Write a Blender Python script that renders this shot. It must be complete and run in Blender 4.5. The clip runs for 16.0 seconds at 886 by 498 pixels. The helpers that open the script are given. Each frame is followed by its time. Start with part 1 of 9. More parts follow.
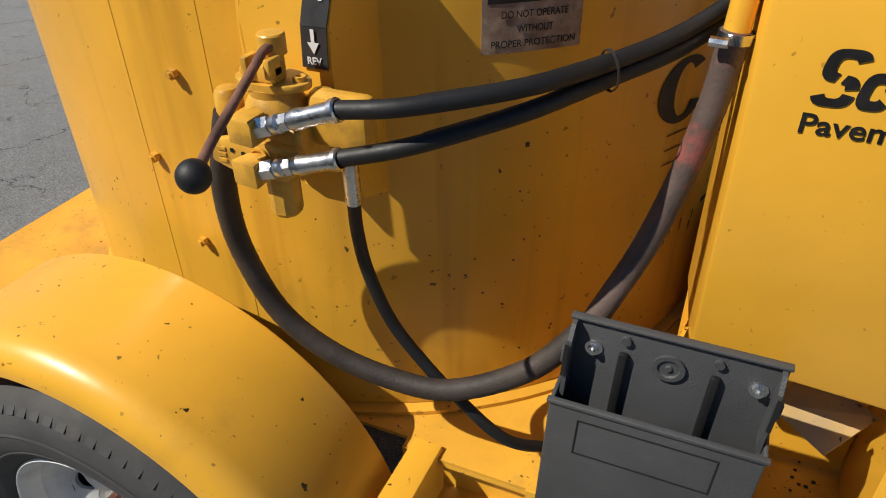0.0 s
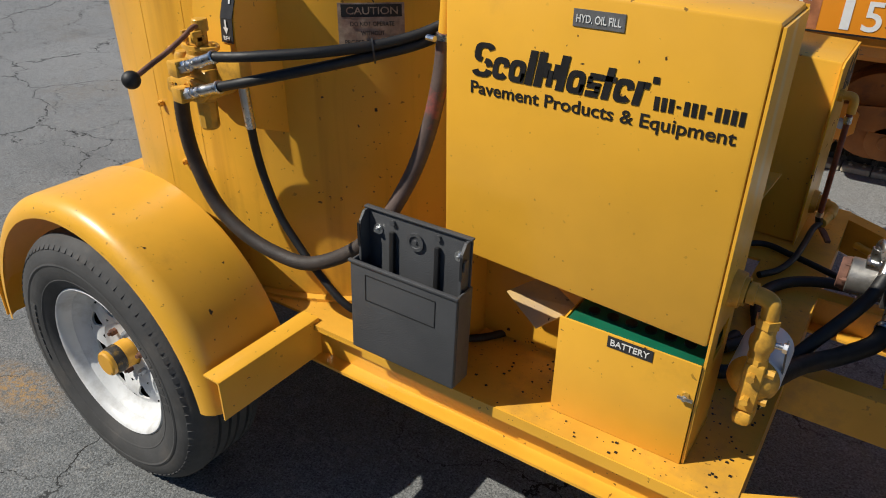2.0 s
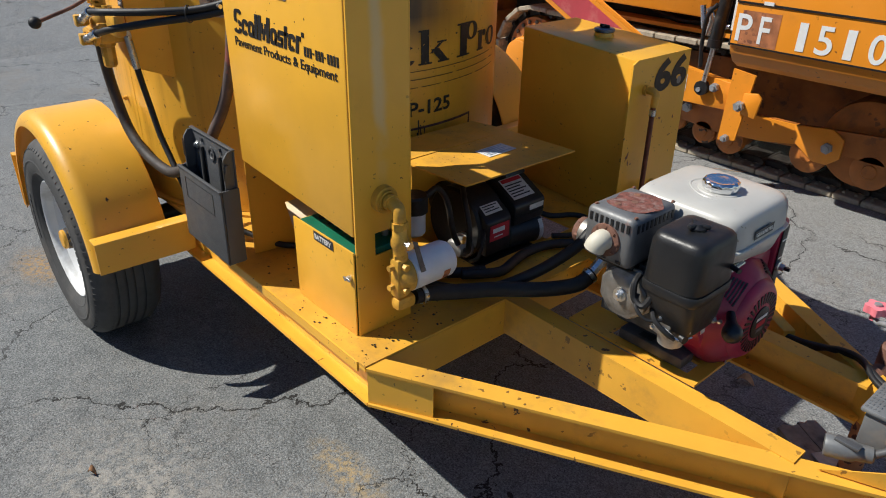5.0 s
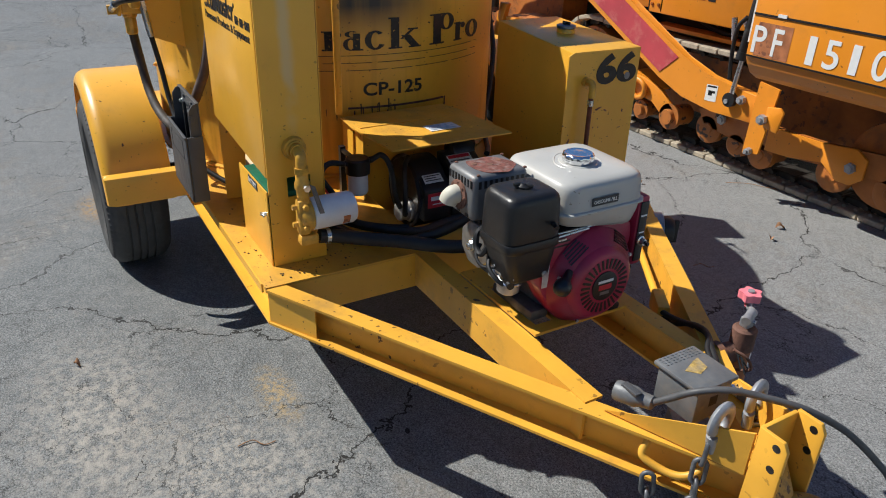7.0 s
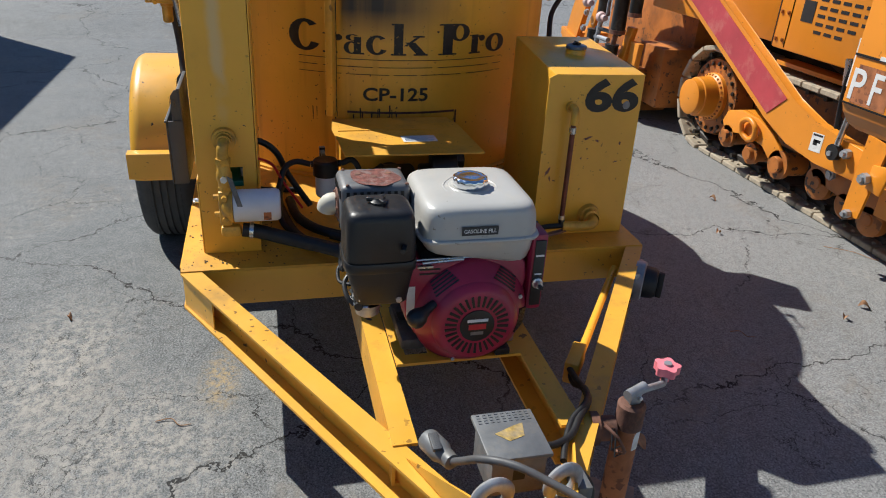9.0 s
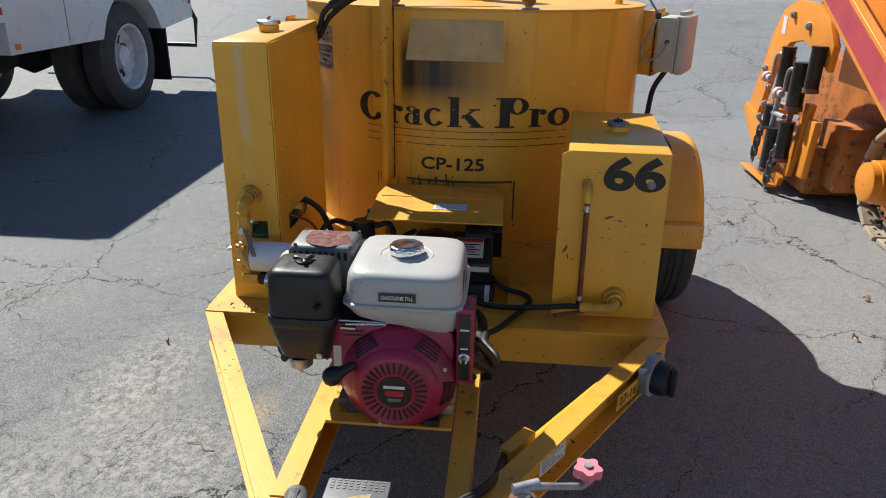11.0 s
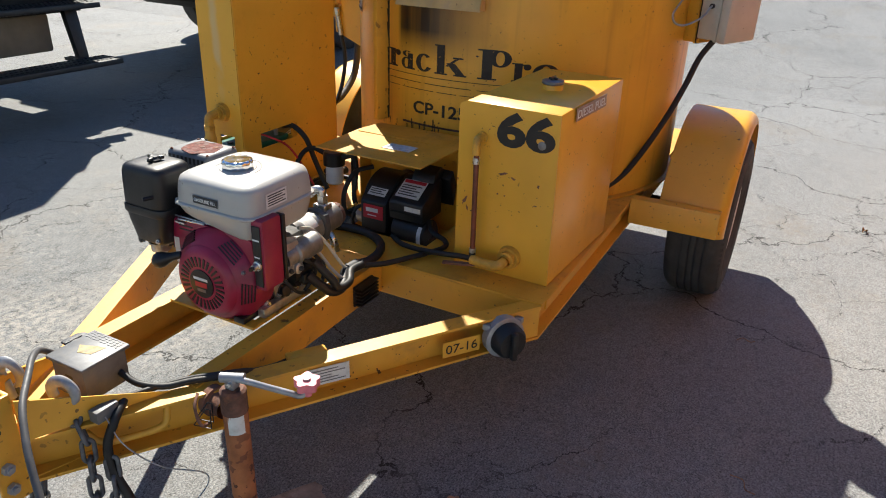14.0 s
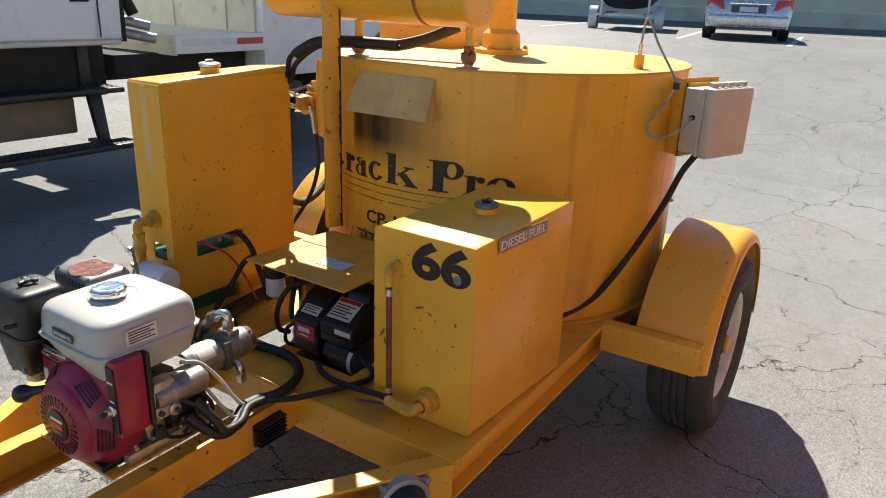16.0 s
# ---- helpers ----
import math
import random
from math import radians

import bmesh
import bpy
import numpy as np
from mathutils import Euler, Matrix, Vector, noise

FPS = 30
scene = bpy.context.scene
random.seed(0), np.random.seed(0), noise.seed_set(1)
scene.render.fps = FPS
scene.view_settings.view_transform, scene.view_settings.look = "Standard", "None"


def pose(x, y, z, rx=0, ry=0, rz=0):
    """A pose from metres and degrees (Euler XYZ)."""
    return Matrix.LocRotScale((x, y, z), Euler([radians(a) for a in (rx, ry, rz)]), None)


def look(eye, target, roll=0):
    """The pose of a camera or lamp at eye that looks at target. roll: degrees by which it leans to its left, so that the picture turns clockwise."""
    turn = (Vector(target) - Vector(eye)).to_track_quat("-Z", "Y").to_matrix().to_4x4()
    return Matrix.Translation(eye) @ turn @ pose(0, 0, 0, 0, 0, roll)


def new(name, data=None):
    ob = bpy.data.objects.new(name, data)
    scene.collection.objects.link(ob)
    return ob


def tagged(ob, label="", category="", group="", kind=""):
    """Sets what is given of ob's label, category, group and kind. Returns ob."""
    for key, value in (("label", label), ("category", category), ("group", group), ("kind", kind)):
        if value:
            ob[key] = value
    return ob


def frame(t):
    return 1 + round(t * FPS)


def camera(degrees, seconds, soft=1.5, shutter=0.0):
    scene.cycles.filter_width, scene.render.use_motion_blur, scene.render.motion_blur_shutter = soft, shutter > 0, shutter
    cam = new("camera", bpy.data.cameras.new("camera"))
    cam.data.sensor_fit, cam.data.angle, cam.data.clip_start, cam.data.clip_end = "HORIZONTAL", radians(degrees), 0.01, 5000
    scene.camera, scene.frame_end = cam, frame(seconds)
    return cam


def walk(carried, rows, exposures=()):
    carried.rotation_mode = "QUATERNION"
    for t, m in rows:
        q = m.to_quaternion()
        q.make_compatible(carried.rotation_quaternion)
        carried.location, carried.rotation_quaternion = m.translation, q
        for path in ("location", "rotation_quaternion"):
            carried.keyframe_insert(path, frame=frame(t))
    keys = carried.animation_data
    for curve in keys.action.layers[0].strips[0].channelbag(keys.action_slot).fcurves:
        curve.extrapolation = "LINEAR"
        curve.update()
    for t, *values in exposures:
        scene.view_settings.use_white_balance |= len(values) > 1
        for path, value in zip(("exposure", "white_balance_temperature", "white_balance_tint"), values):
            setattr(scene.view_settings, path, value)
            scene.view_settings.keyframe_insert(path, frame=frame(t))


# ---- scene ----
cam = camera(63.7, 16.0, 1.0)
PATH = [
    (0, (0.503, 0.385, 1.576), (-0.158, 1.897, 0.446), -0.9),
    (0.5, (0.587, 0.28, 1.589), (-0.239, 1.695, 0.443), -1.2),
    (1, (0.769, 0.103, 1.619), (-0.12, 1.532, 0.539), -1.3),
    (1.5, (1.07, 0.081, 1.624), (0.137, 1.523, 0.601), -0.7),
    (2, (1.269, 0.074, 1.639), (0.3, 1.52, 0.654), 0.5),
    (2.5, (1.438, 0.036, 1.653), (0.404, 1.457, 0.699), 1.5),
    (3, (1.636, 0.129, 1.644), (0.526, 1.499, 0.699), 2.0),
    (3.5, (1.808, 0.187, 1.648), (0.632, 1.502, 0.706), 2.0),
    (4, (1.971, 0.124, 1.662), (0.735, 1.384, 0.722), 1.6),
    (4.5, (2.16, 0.19, 1.66), (0.879, 1.407, 0.722), 1.4),
    (5, (2.401, 0.329, 1.655), (1.082, 1.504, 0.717), 1.0),
    (7.5, (3.171, 0.832, 1.623), (1.589, 1.64, 0.704), 2.5),
    (8, (3.283, 1.077, 1.603), (1.653, 1.765, 0.67), 3.1),
    (8.5, (3.282, 1.263, 1.598), (1.606, 1.834, 0.668), 3.5),
    (9, (3.213, 1.411, 1.616), (1.481, 1.874, 0.728), 3.5),
    (11.5, (3.348, 2.28, 1.655), (1.533, 1.954, 0.881), 0.9),
    (12, (3.49, 2.467, 1.633), (1.736, 1.998, 0.792), 1.2),
    (12.5, (3.503, 2.773, 1.625), (1.801, 2.192, 0.748), 1.7),
    (13, (3.365, 2.893, 1.607), (1.707, 2.214, 0.72), 2.0),
    (13.5, (3.208, 3.038, 1.634), (1.578, 2.276, 0.76), 2.2),
    (14, (3.074, 3.275, 1.649), (1.466, 2.444, 0.799), 2.1),
    (14.5, (2.882, 3.325, 1.65), (1.288, 2.429, 0.839), 2.1),
    (15, (2.71, 3.398, 1.685), (1.125, 2.448, 0.921), 2.2),
    (15.5, (2.624, 3.492, 1.735), (1.04, 2.501, 1.022), 2.2),
    (16, (2.591, 3.488, 1.741), (1.007, 2.469, 1.068), 2.3),
]
EXPOSURES = [(t, stops, kelvin, 8) for t, stops, kelvin in ((0.0, 0.22, 5800), (2.0, 0.2, 5700), (5.0, 0.45, 5550), (7.5, 0.50, 5450), (9.0, 0.55, 5450), (11.5, 0.82, 5550), (13.0, 1.08, 5650), (16.0, 1.16, 5950))]
walk(cam, [(t, look(eye, target, roll)) for t, eye, target, roll in PATH], EXPOSURES)

# ---- light ----
SUN_WAY = Vector((0.675, 0.625, -1.0)).normalized()
sun_data = bpy.data.lights.new("sun", "SUN")
sun_data.energy, sun_data.angle, sun_data.color = 4.8, radians(0.53), (1.0, 0.865, 0.675)
sun = new("sun", sun_data)
sun.matrix_world = look((-6.0, -5.8, 9.0), Vector((-6.0, -5.8, 9.0)) + SUN_WAY)
world = bpy.data.worlds.new("sky")
scene.world = world
world.use_nodes = True
wn = world.node_tree.nodes
sky = wn.new("ShaderNodeTexSky")
sky.sky_type, sky.sun_disc = "NISHITA", False
sky.dust_density, sky.ozone_density = 0.0, 4.0
sky.sun_elevation = math.asin(-SUN_WAY.z)
sky.sun_rotation = math.atan2(-SUN_WAY.x, -SUN_WAY.y)
world.node_tree.links.new(sky.outputs[0], wn["Background"].inputs[0])
wn["Background"].inputs[1].default_value = 0.055


# ---- materials ----
def mat(name, colour, rough=0.5, metal=0.0, vary=0.06, scale=6.0, bump=0.0, bump_scale=120.0, coat=0.0,
        chips=None, chip_size=55.0, chip_cut=0.72, dirt=None, dirt_scale=2.5, dirt_low=0.52, dirt_high=0.75, spec=0.5, rand=0.0):
    """A painted or plain surface: base colour that wanders, chips or spots, dirt patches, fine relief."""
    m = bpy.data.materials.new(name)
    m.use_nodes = True
    nt = m.node_tree
    n, link = nt.nodes, nt.links.new
    b = n["Principled BSDF"]
    co = n.new("ShaderNodeTexCoord").outputs["Object"]

    def noise_at(s, detail=4.0, rough_=0.55):
        t = n.new("ShaderNodeTexNoise")
        t.inputs["Scale"].default_value, t.inputs["Detail"].default_value, t.inputs["Roughness"].default_value = s, detail, rough_
        link(co, t.inputs["Vector"])
        return t.outputs["Fac"]

    def ramp(fac, lo, hi):
        r = n.new("ShaderNodeMapRange")
        r.inputs[1].default_value, r.inputs[2].default_value = lo, hi
        link(fac, r.inputs[0])
        return r.outputs[0]

    def mix(fac, a, c):
        x = n.new("ShaderNodeMix")
        x.data_type = "RGBA"
        link(fac, x.inputs[0])
        for sock, v in ((x.inputs[6], a), (x.inputs[7], c)):
            if isinstance(v, tuple):
                sock.default_value = (*v, 1)
            else:
                link(v, sock)
        return x.outputs[2]

    dark = tuple(max(0.0, c * (1 - 2.2 * vary)) for c in colour)
    light = tuple(min(1.0, c * (1 + 1.6 * vary)) for c in colour)
    col = mix(ramp(noise_at(scale), 0.3, 0.7), dark, light)
    if rand:
        info = n.new("ShaderNodeObjectInfo")
        hsv = n.new("ShaderNodeHueSaturation")
        link(ramp(info.outputs["Random"], 0.0, 1.0), hsv.inputs["Value"])
        r = hsv.inputs["Value"].links[0].from_node
        r.inputs[3].default_value, r.inputs[4].default_value = 1 - rand, 1 + rand
        link(col, hsv.inputs["Color"])
        col = hsv.outputs[0]
    rough_in = None
    if dirt:
        d = ramp(noise_at(dirt_scale, 7.0, 0.65), dirt_low, dirt_high)
        col = mix(d, col, dirt)
        rough_in = d
    if chips:
        spots = ramp(noise_at(chip_size, 2.0, 0.5), chip_cut, chip_cut + 0.03)
        gate = ramp(noise_at(chip_size * 0.07, 3.0), 0.42, 0.6)
        both = n.new("ShaderNodeMath")
        both.operation = "MULTIPLY"
        link(spots, both.inputs[0])
        link(gate, both.inputs[1])
        col = mix(both.outputs[0], col, chips)
    link(col, b.inputs["Base Color"])
    rr = ramp(noise_at(scale * 2.3), 0.3, 0.7)
    rnode = rr.node
    rnode.inputs[3].default_value, rnode.inputs[4].default_value = max(0.02, rough - 0.07), min(1.0, rough + 0.08)
    link(rr, b.inputs["Roughness"])
    b.inputs["Metallic"].default_value = metal
    b.inputs["Specular IOR Level"].default_value = spec
    if coat:
        b.inputs["Coat Weight"].default_value, b.inputs["Coat Roughness"].default_value = coat, 0.12
    if bump:
        bp = n.new("ShaderNodeBump")
        bp.inputs["Strength"].default_value, bp.inputs["Distance"].default_value = bump, 0.004
        link(noise_at(bump_scale, 5.0), bp.inputs["Height"])
        link(bp.outputs[0], b.inputs["Normal"])
    return m


YEL = (0.78, 0.412, 0.030)
yellow = mat("yellow_paint", YEL, 0.36, vary=0.05, scale=3.0, bump=0.05, bump_scale=35, chips=(0.035, 0.02, 0.012), chip_size=70, chip_cut=0.69,
             dirt=(0.42, 0.22, 0.03), dirt_scale=3.5, dirt_low=0.6, dirt_high=0.95, coat=0.15)
yellow_worn = mat("worn_yellow_paint", (0.71, 0.37, 0.031), 0.45, vary=0.07, scale=4.0, bump=0.12, bump_scale=60, chips=(0.07, 0.03, 0.015),
                  chip_size=45, chip_cut=0.66, dirt=(0.33, 0.19, 0.05), dirt_scale=6, dirt_low=0.55, dirt_high=0.85)
yellow_deck = mat("dusty_yellow_deck", (0.70, 0.365, 0.030), 0.5, vary=0.08, scale=5.0, bump=0.08, bump_scale=60, chips=(0.03, 0.018, 0.01),
                  chip_size=110, chip_cut=0.675, dirt=(0.36, 0.2, 0.05), dirt_scale=8, dirt_low=0.5, dirt_high=0.85)
brass = mat("painted_brass", (0.66, 0.36, 0.04), 0.4, 0.05, vary=0.12, scale=25, bump=0.15, bump_scale=150, dirt=(0.3, 0.16, 0.03), dirt_scale=20)
orange = mat("orange_paint", (0.68, 0.245, 0.010), 0.4, vary=0.05, scale=2.0, chips=(0.12, 0.05, 0.02), chip_size=40, chip_cut=0.7, bump=0.04, bump_scale=40,
             dirt=(0.4, 0.16, 0.03), dirt_scale=3, dirt_low=0.58, dirt_high=0.9)
orange_dark = mat("grimy_orange_paint", (0.36, 0.12, 0.015), 0.55, vary=0.15, scale=6.0, chips=(0.05, 0.025, 0.015), chip_size=20, chip_cut=0.6, bump=0.1,
                  dirt=(0.1, 0.05, 0.02), dirt_scale=5)
maroon = mat("faded_red_paint", (0.42, 0.05, 0.06), 0.55, vary=0.08, scale=5, dirt=(0.5, 0.16, 0.13), dirt_scale=7, dirt_low=0.55)
rubber = mat("black_rubber", (0.010, 0.010, 0.011), 0.55, vary=0.15, scale=20, bump=0.1, bump_scale=200)
hose_brown = mat("dusty_brown_hose", (0.034, 0.026, 0.022), 0.65, vary=0.15, scale=20, bump=0.25, bump_scale=220, dirt=(0.065, 0.048, 0.038), dirt_scale=9)
hose_red = mat("red_stained_hose", (0.1, 0.07, 0.06), 0.65, vary=0.15, scale=20, bump=0.25, bump_scale=220, dirt=(0.3, 0.07, 0.055), dirt_scale=16, dirt_low=0.55, dirt_high=0.7)
grease = mat("dark_grease", (0.035, 0.03, 0.026), 0.6, vary=0.3, scale=60, bump=0.3, bump_scale=90, dirt=(0.35, 0.2, 0.02), dirt_scale=40)
tyre_mat = mat("tyre_rubber", (0.056, 0.056, 0.057), 0.78, vary=0.12, scale=8, bump=0.2, bump_scale=90, dirt=(0.1, 0.09, 0.08), dirt_scale=5)
rim_white = mat("white_rim_enamel", (0.7, 0.71, 0.72), 0.38, vary=0.05, scale=8, dirt=(0.3, 0.28, 0.25), dirt_scale=9, dirt_low=0.5, dirt_high=0.85)
black = mat("black_plastic", (0.012, 0.012, 0.013), 0.42, vary=0.1, scale=15, bump=0.12, bump_scale=260)
black_metal = mat("black_metal", (0.016, 0.016, 0.017), 0.35, 0.2, vary=0.15, scale=10, dirt=(0.09, 0.08, 0.07), dirt_scale=8)
grey_plastic = mat("charcoal_grain_plastic", (0.065, 0.067, 0.072), 0.5, vary=0.06, scale=10, bump=0.35, bump_scale=420)
zinc = mat("zinc_steel", (0.62, 0.63, 0.64), 0.3, 1.0, vary=0.08, scale=30, bump=0.05, dirt=(0.2, 0.18, 0.15), dirt_scale=25, dirt_low=0.62)
chrome = mat("chrome", (0.8, 0.81, 0.82), 0.12, 1.0, vary=0.02, scale=20)
alu = mat("cast_aluminium", (0.5, 0.49, 0.47), 0.45, 0.8, vary=0.1, scale=20, bump=0.2, bump_scale=200, dirt=(0.22, 0.19, 0.15), dirt_scale=14)
galv = mat("galvanised_steel", (0.36, 0.37, 0.39), 0.5, 0.5, vary=0.12, scale=18, bump=0.12, dirt=(0.22, 0.21, 0.2), dirt_scale=12)
rust = mat("rusty_steel", (0.16, 0.08, 0.055), 0.8, 0.1, vary=0.25, scale=18, bump=0.4, bump_scale=120, dirt=(0.32, 0.13, 0.06), dirt_scale=14)
rust_orange = mat("rusted_orange_paint", (0.38, 0.14, 0.05), 0.7, vary=0.2, scale=14, bump=0.3, chips=(0.09, 0.03, 0.02), chip_size=40, chip_cut=0.55)
copper = mat("oxidised_copper_tube", (0.16, 0.05, 0.03), 0.5, 0.3, vary=0.2, scale=30)
tank_white = mat("white_fuel_tank_enamel", (0.445, 0.435, 0.405), 0.36, vary=0.03, scale=8, chips=(0.25, 0.22, 0.18), chip_size=60, chip_cut=0.7, coat=0.15, dirt=(0.5, 0.46, 0.38), dirt_scale=9, dirt_low=0.55, dirt_high=0.85, bump=0.06, bump_scale=40)
filter_white = mat("white_filter_can", (0.72, 0.73, 0.75), 0.35, vary=0.03, scale=20, dirt=(0.4, 0.28, 0.12), dirt_scale=14, dirt_low=0.64)
engine_red = mat("faded_crimson_plastic", (0.3, 0.012, 0.05), 0.42, vary=0.12, scale=10, bump=0.06, bump_scale=200, coat=0.1)
grey_shield = mat("grey_heat_shield", (0.15, 0.152, 0.155), 0.5, 0.3, vary=0.1, scale=18, bump=0.1, dirt=(0.3, 0.12, 0.08), dirt_scale=10, dirt_low=0.62)
rust_red = mat("rust_bloom", (0.17, 0.06, 0.045), 0.9, vary=0.25, scale=60, bump=0.5, bump_scale=350, dirt=(0.26, 0.2, 0.18), dirt_scale=50, dirt_low=0.5)
cream = mat("cream_plastic", (0.52, 0.49, 0.4), 0.5, vary=0.04, scale=10, chips=(0.06, 0.05, 0.04), chip_size=60, chip_cut=0.74)
green = mat("green_battery_case", (0.010, 0.12, 0.062), 0.4, vary=0.1, scale=12)
white_label = mat("white_label", (0.68, 0.68, 0.66), 0.55, vary=0.04, scale=40, dirt=(0.5, 0.48, 0.42), dirt_scale=30)
black_label = mat("black_label", (0.03, 0.03, 0.032), 0.45, vary=0.1, scale=40)
grey_label = mat("grey_metal_label", (0.2, 0.2, 0.2), 0.4, 0.4, vary=0.1, scale=40)
ochre_label = mat("faded_yellow_decal", (0.42, 0.29, 0.08), 0.55, vary=0.3, scale=60, dirt=(0.2, 0.18, 0.15), dirt_scale=40, dirt_low=0.45)
rusty_label = mat("weathered_warning_label", (0.38, 0.28, 0.2), 0.55, vary=0.2, scale=40, dirt=(0.16, 0.07, 0.05), dirt_scale=25, dirt_low=0.45)
red_label = mat("red_label", (0.5, 0.02, 0.035), 0.4, vary=0.05, scale=40)
ink = mat("black_ink", (0.013, 0.012, 0.012), 0.5, vary=0.2, scale=30)
ink_worn = mat("worn_black_paint", (0.02, 0.016, 0.013), 0.55, vary=0.2, scale=30, chips=(0.5, 0.27, 0.03), chip_size=110, chip_cut=0.68)
white_ink = mat("white_ink", (0.72, 0.72, 0.7), 0.5, vary=0.03, scale=40)
pink = mat("faded_pink_plastic", (0.74, 0.2, 0.24), 0.5, vary=0.08, scale=20)
wood = mat("weathered_wood", (0.3, 0.24, 0.19), 0.85, vary=0.25, scale=12, bump=0.5, bump_scale=60, dirt=(0.1, 0.07, 0.05), dirt_scale=18)
truck_white = mat("truck_white_paint", (0.72, 0.74, 0.76), 0.3, vary=0.02, scale=2, dirt=(0.5, 0.48, 0.42), dirt_scale=4, dirt_low=0.62, dirt_high=0.95, coat=0.2)
truck_cream = mat("weathered_cream_paint", (0.68, 0.66, 0.52), 0.5, vary=0.05, scale=4, dirt=(0.35, 0.28, 0.18), dirt_scale=6, dirt_low=0.58)
# near-black; on the paver's skirt it stands in for the hopper's shade
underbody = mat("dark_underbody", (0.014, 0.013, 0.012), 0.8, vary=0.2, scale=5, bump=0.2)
step_black = mat("textured_black_step", (0.025, 0.026, 0.028), 0.4, 0.3, vary=0.1, scale=20, bump=0.5, bump_scale=90)
wall_paint = mat("pale_green_wall", (0.56, 0.6, 0.5), 0.8, vary=0.04, scale=1.2, bump=0.15, bump_scale=20, dirt=(0.42, 0.42, 0.3), dirt_scale=0.8)
silver = mat("silver_car_paint", (0.55, 0.57, 0.6), 0.25, 0.6, vary=0.02, scale=3, coat=0.5)
glass_dark = mat("dark_car_glass", (0.02, 0.025, 0.03), 0.06, vary=0.02, scale=3)
tail_red = mat("red_lens", (0.45, 0.012, 0.012), 0.2, vary=0.05, scale=20, coat=0.4)
amber = mat("orange_reflector", (0.75, 0.2, 0.02), 0.3, vary=0.05, scale=20)
line_paint = mat("white_line_paint", (0.6, 0.6, 0.58), 0.75, vary=0.06, scale=6, dirt=(0.2, 0.2, 0.2), dirt_scale=9)
pad_mat = mat("dusty_track_pad", (0.38, 0.325, 0.24), 0.9, vary=0.2, scale=9, bump=0.4, bump_scale=60, dirt=(0.09, 0.075, 0.06), dirt_scale=7)
link_mat = mat("greasy_track_link", (0.035, 0.03, 0.026), 0.6, 0.3, vary=0.2, scale=12, bump=0.3)
grey_box = mat("grey_box_paint", (0.15, 0.155, 0.16), 0.5, 0.2, vary=0.1, scale=20, bump=0.1, dirt=(0.22, 0.2, 0.17), dirt_scale=12)
rust_yellow = mat("rust_worn_yellow_paint", (0.58, 0.31, 0.05), 0.5, vary=0.12, scale=14, bump=0.3, bump_scale=90, chips=(0.1, 0.04, 0.02), chip_size=60, chip_cut=0.6,
                  dirt=(0.16, 0.075, 0.035), dirt_scale=11, dirt_low=0.5, dirt_high=0.62)
steel = mat("dull_machined_steel", (0.32, 0.31, 0.29), 0.48, 0.8, vary=0.12, scale=25, bump=0.12, bump_scale=160, dirt=(0.13, 0.11, 0.09), dirt_scale=14)
dark_cast = mat("dark_cast_metal", (0.1, 0.098, 0.095), 0.6, 0.4, vary=0.2, scale=22, bump=0.25, bump_scale=160, dirt=(0.05, 0.045, 0.04), dirt_scale=12)
chain_steel = mat("dark_chain_steel", (0.13, 0.135, 0.145), 0.5, 0.5, vary=0.2, scale=40)
cord_grey = mat("grey_cord_jacket", (0.075, 0.075, 0.078), 0.55, vary=0.1, scale=30)
bleached = mat("bleached_yellow_paint", (0.6, 0.4, 0.14), 0.55, vary=0.12, scale=7, bump=0.1, bump_scale=50, chips=(0.06, 0.03, 0.02), chip_size=60, chip_cut=0.7, dirt=(0.4, 0.3, 0.2), dirt_scale=5)
faint_print = mat("faded_blue_print", (0.42, 0.47, 0.55), 0.6, vary=0.1, scale=40)
leaf_mat = mat("dry_leaf", (0.36, 0.2, 0.1), 0.8, vary=0.2, scale=30, rand=0.3)


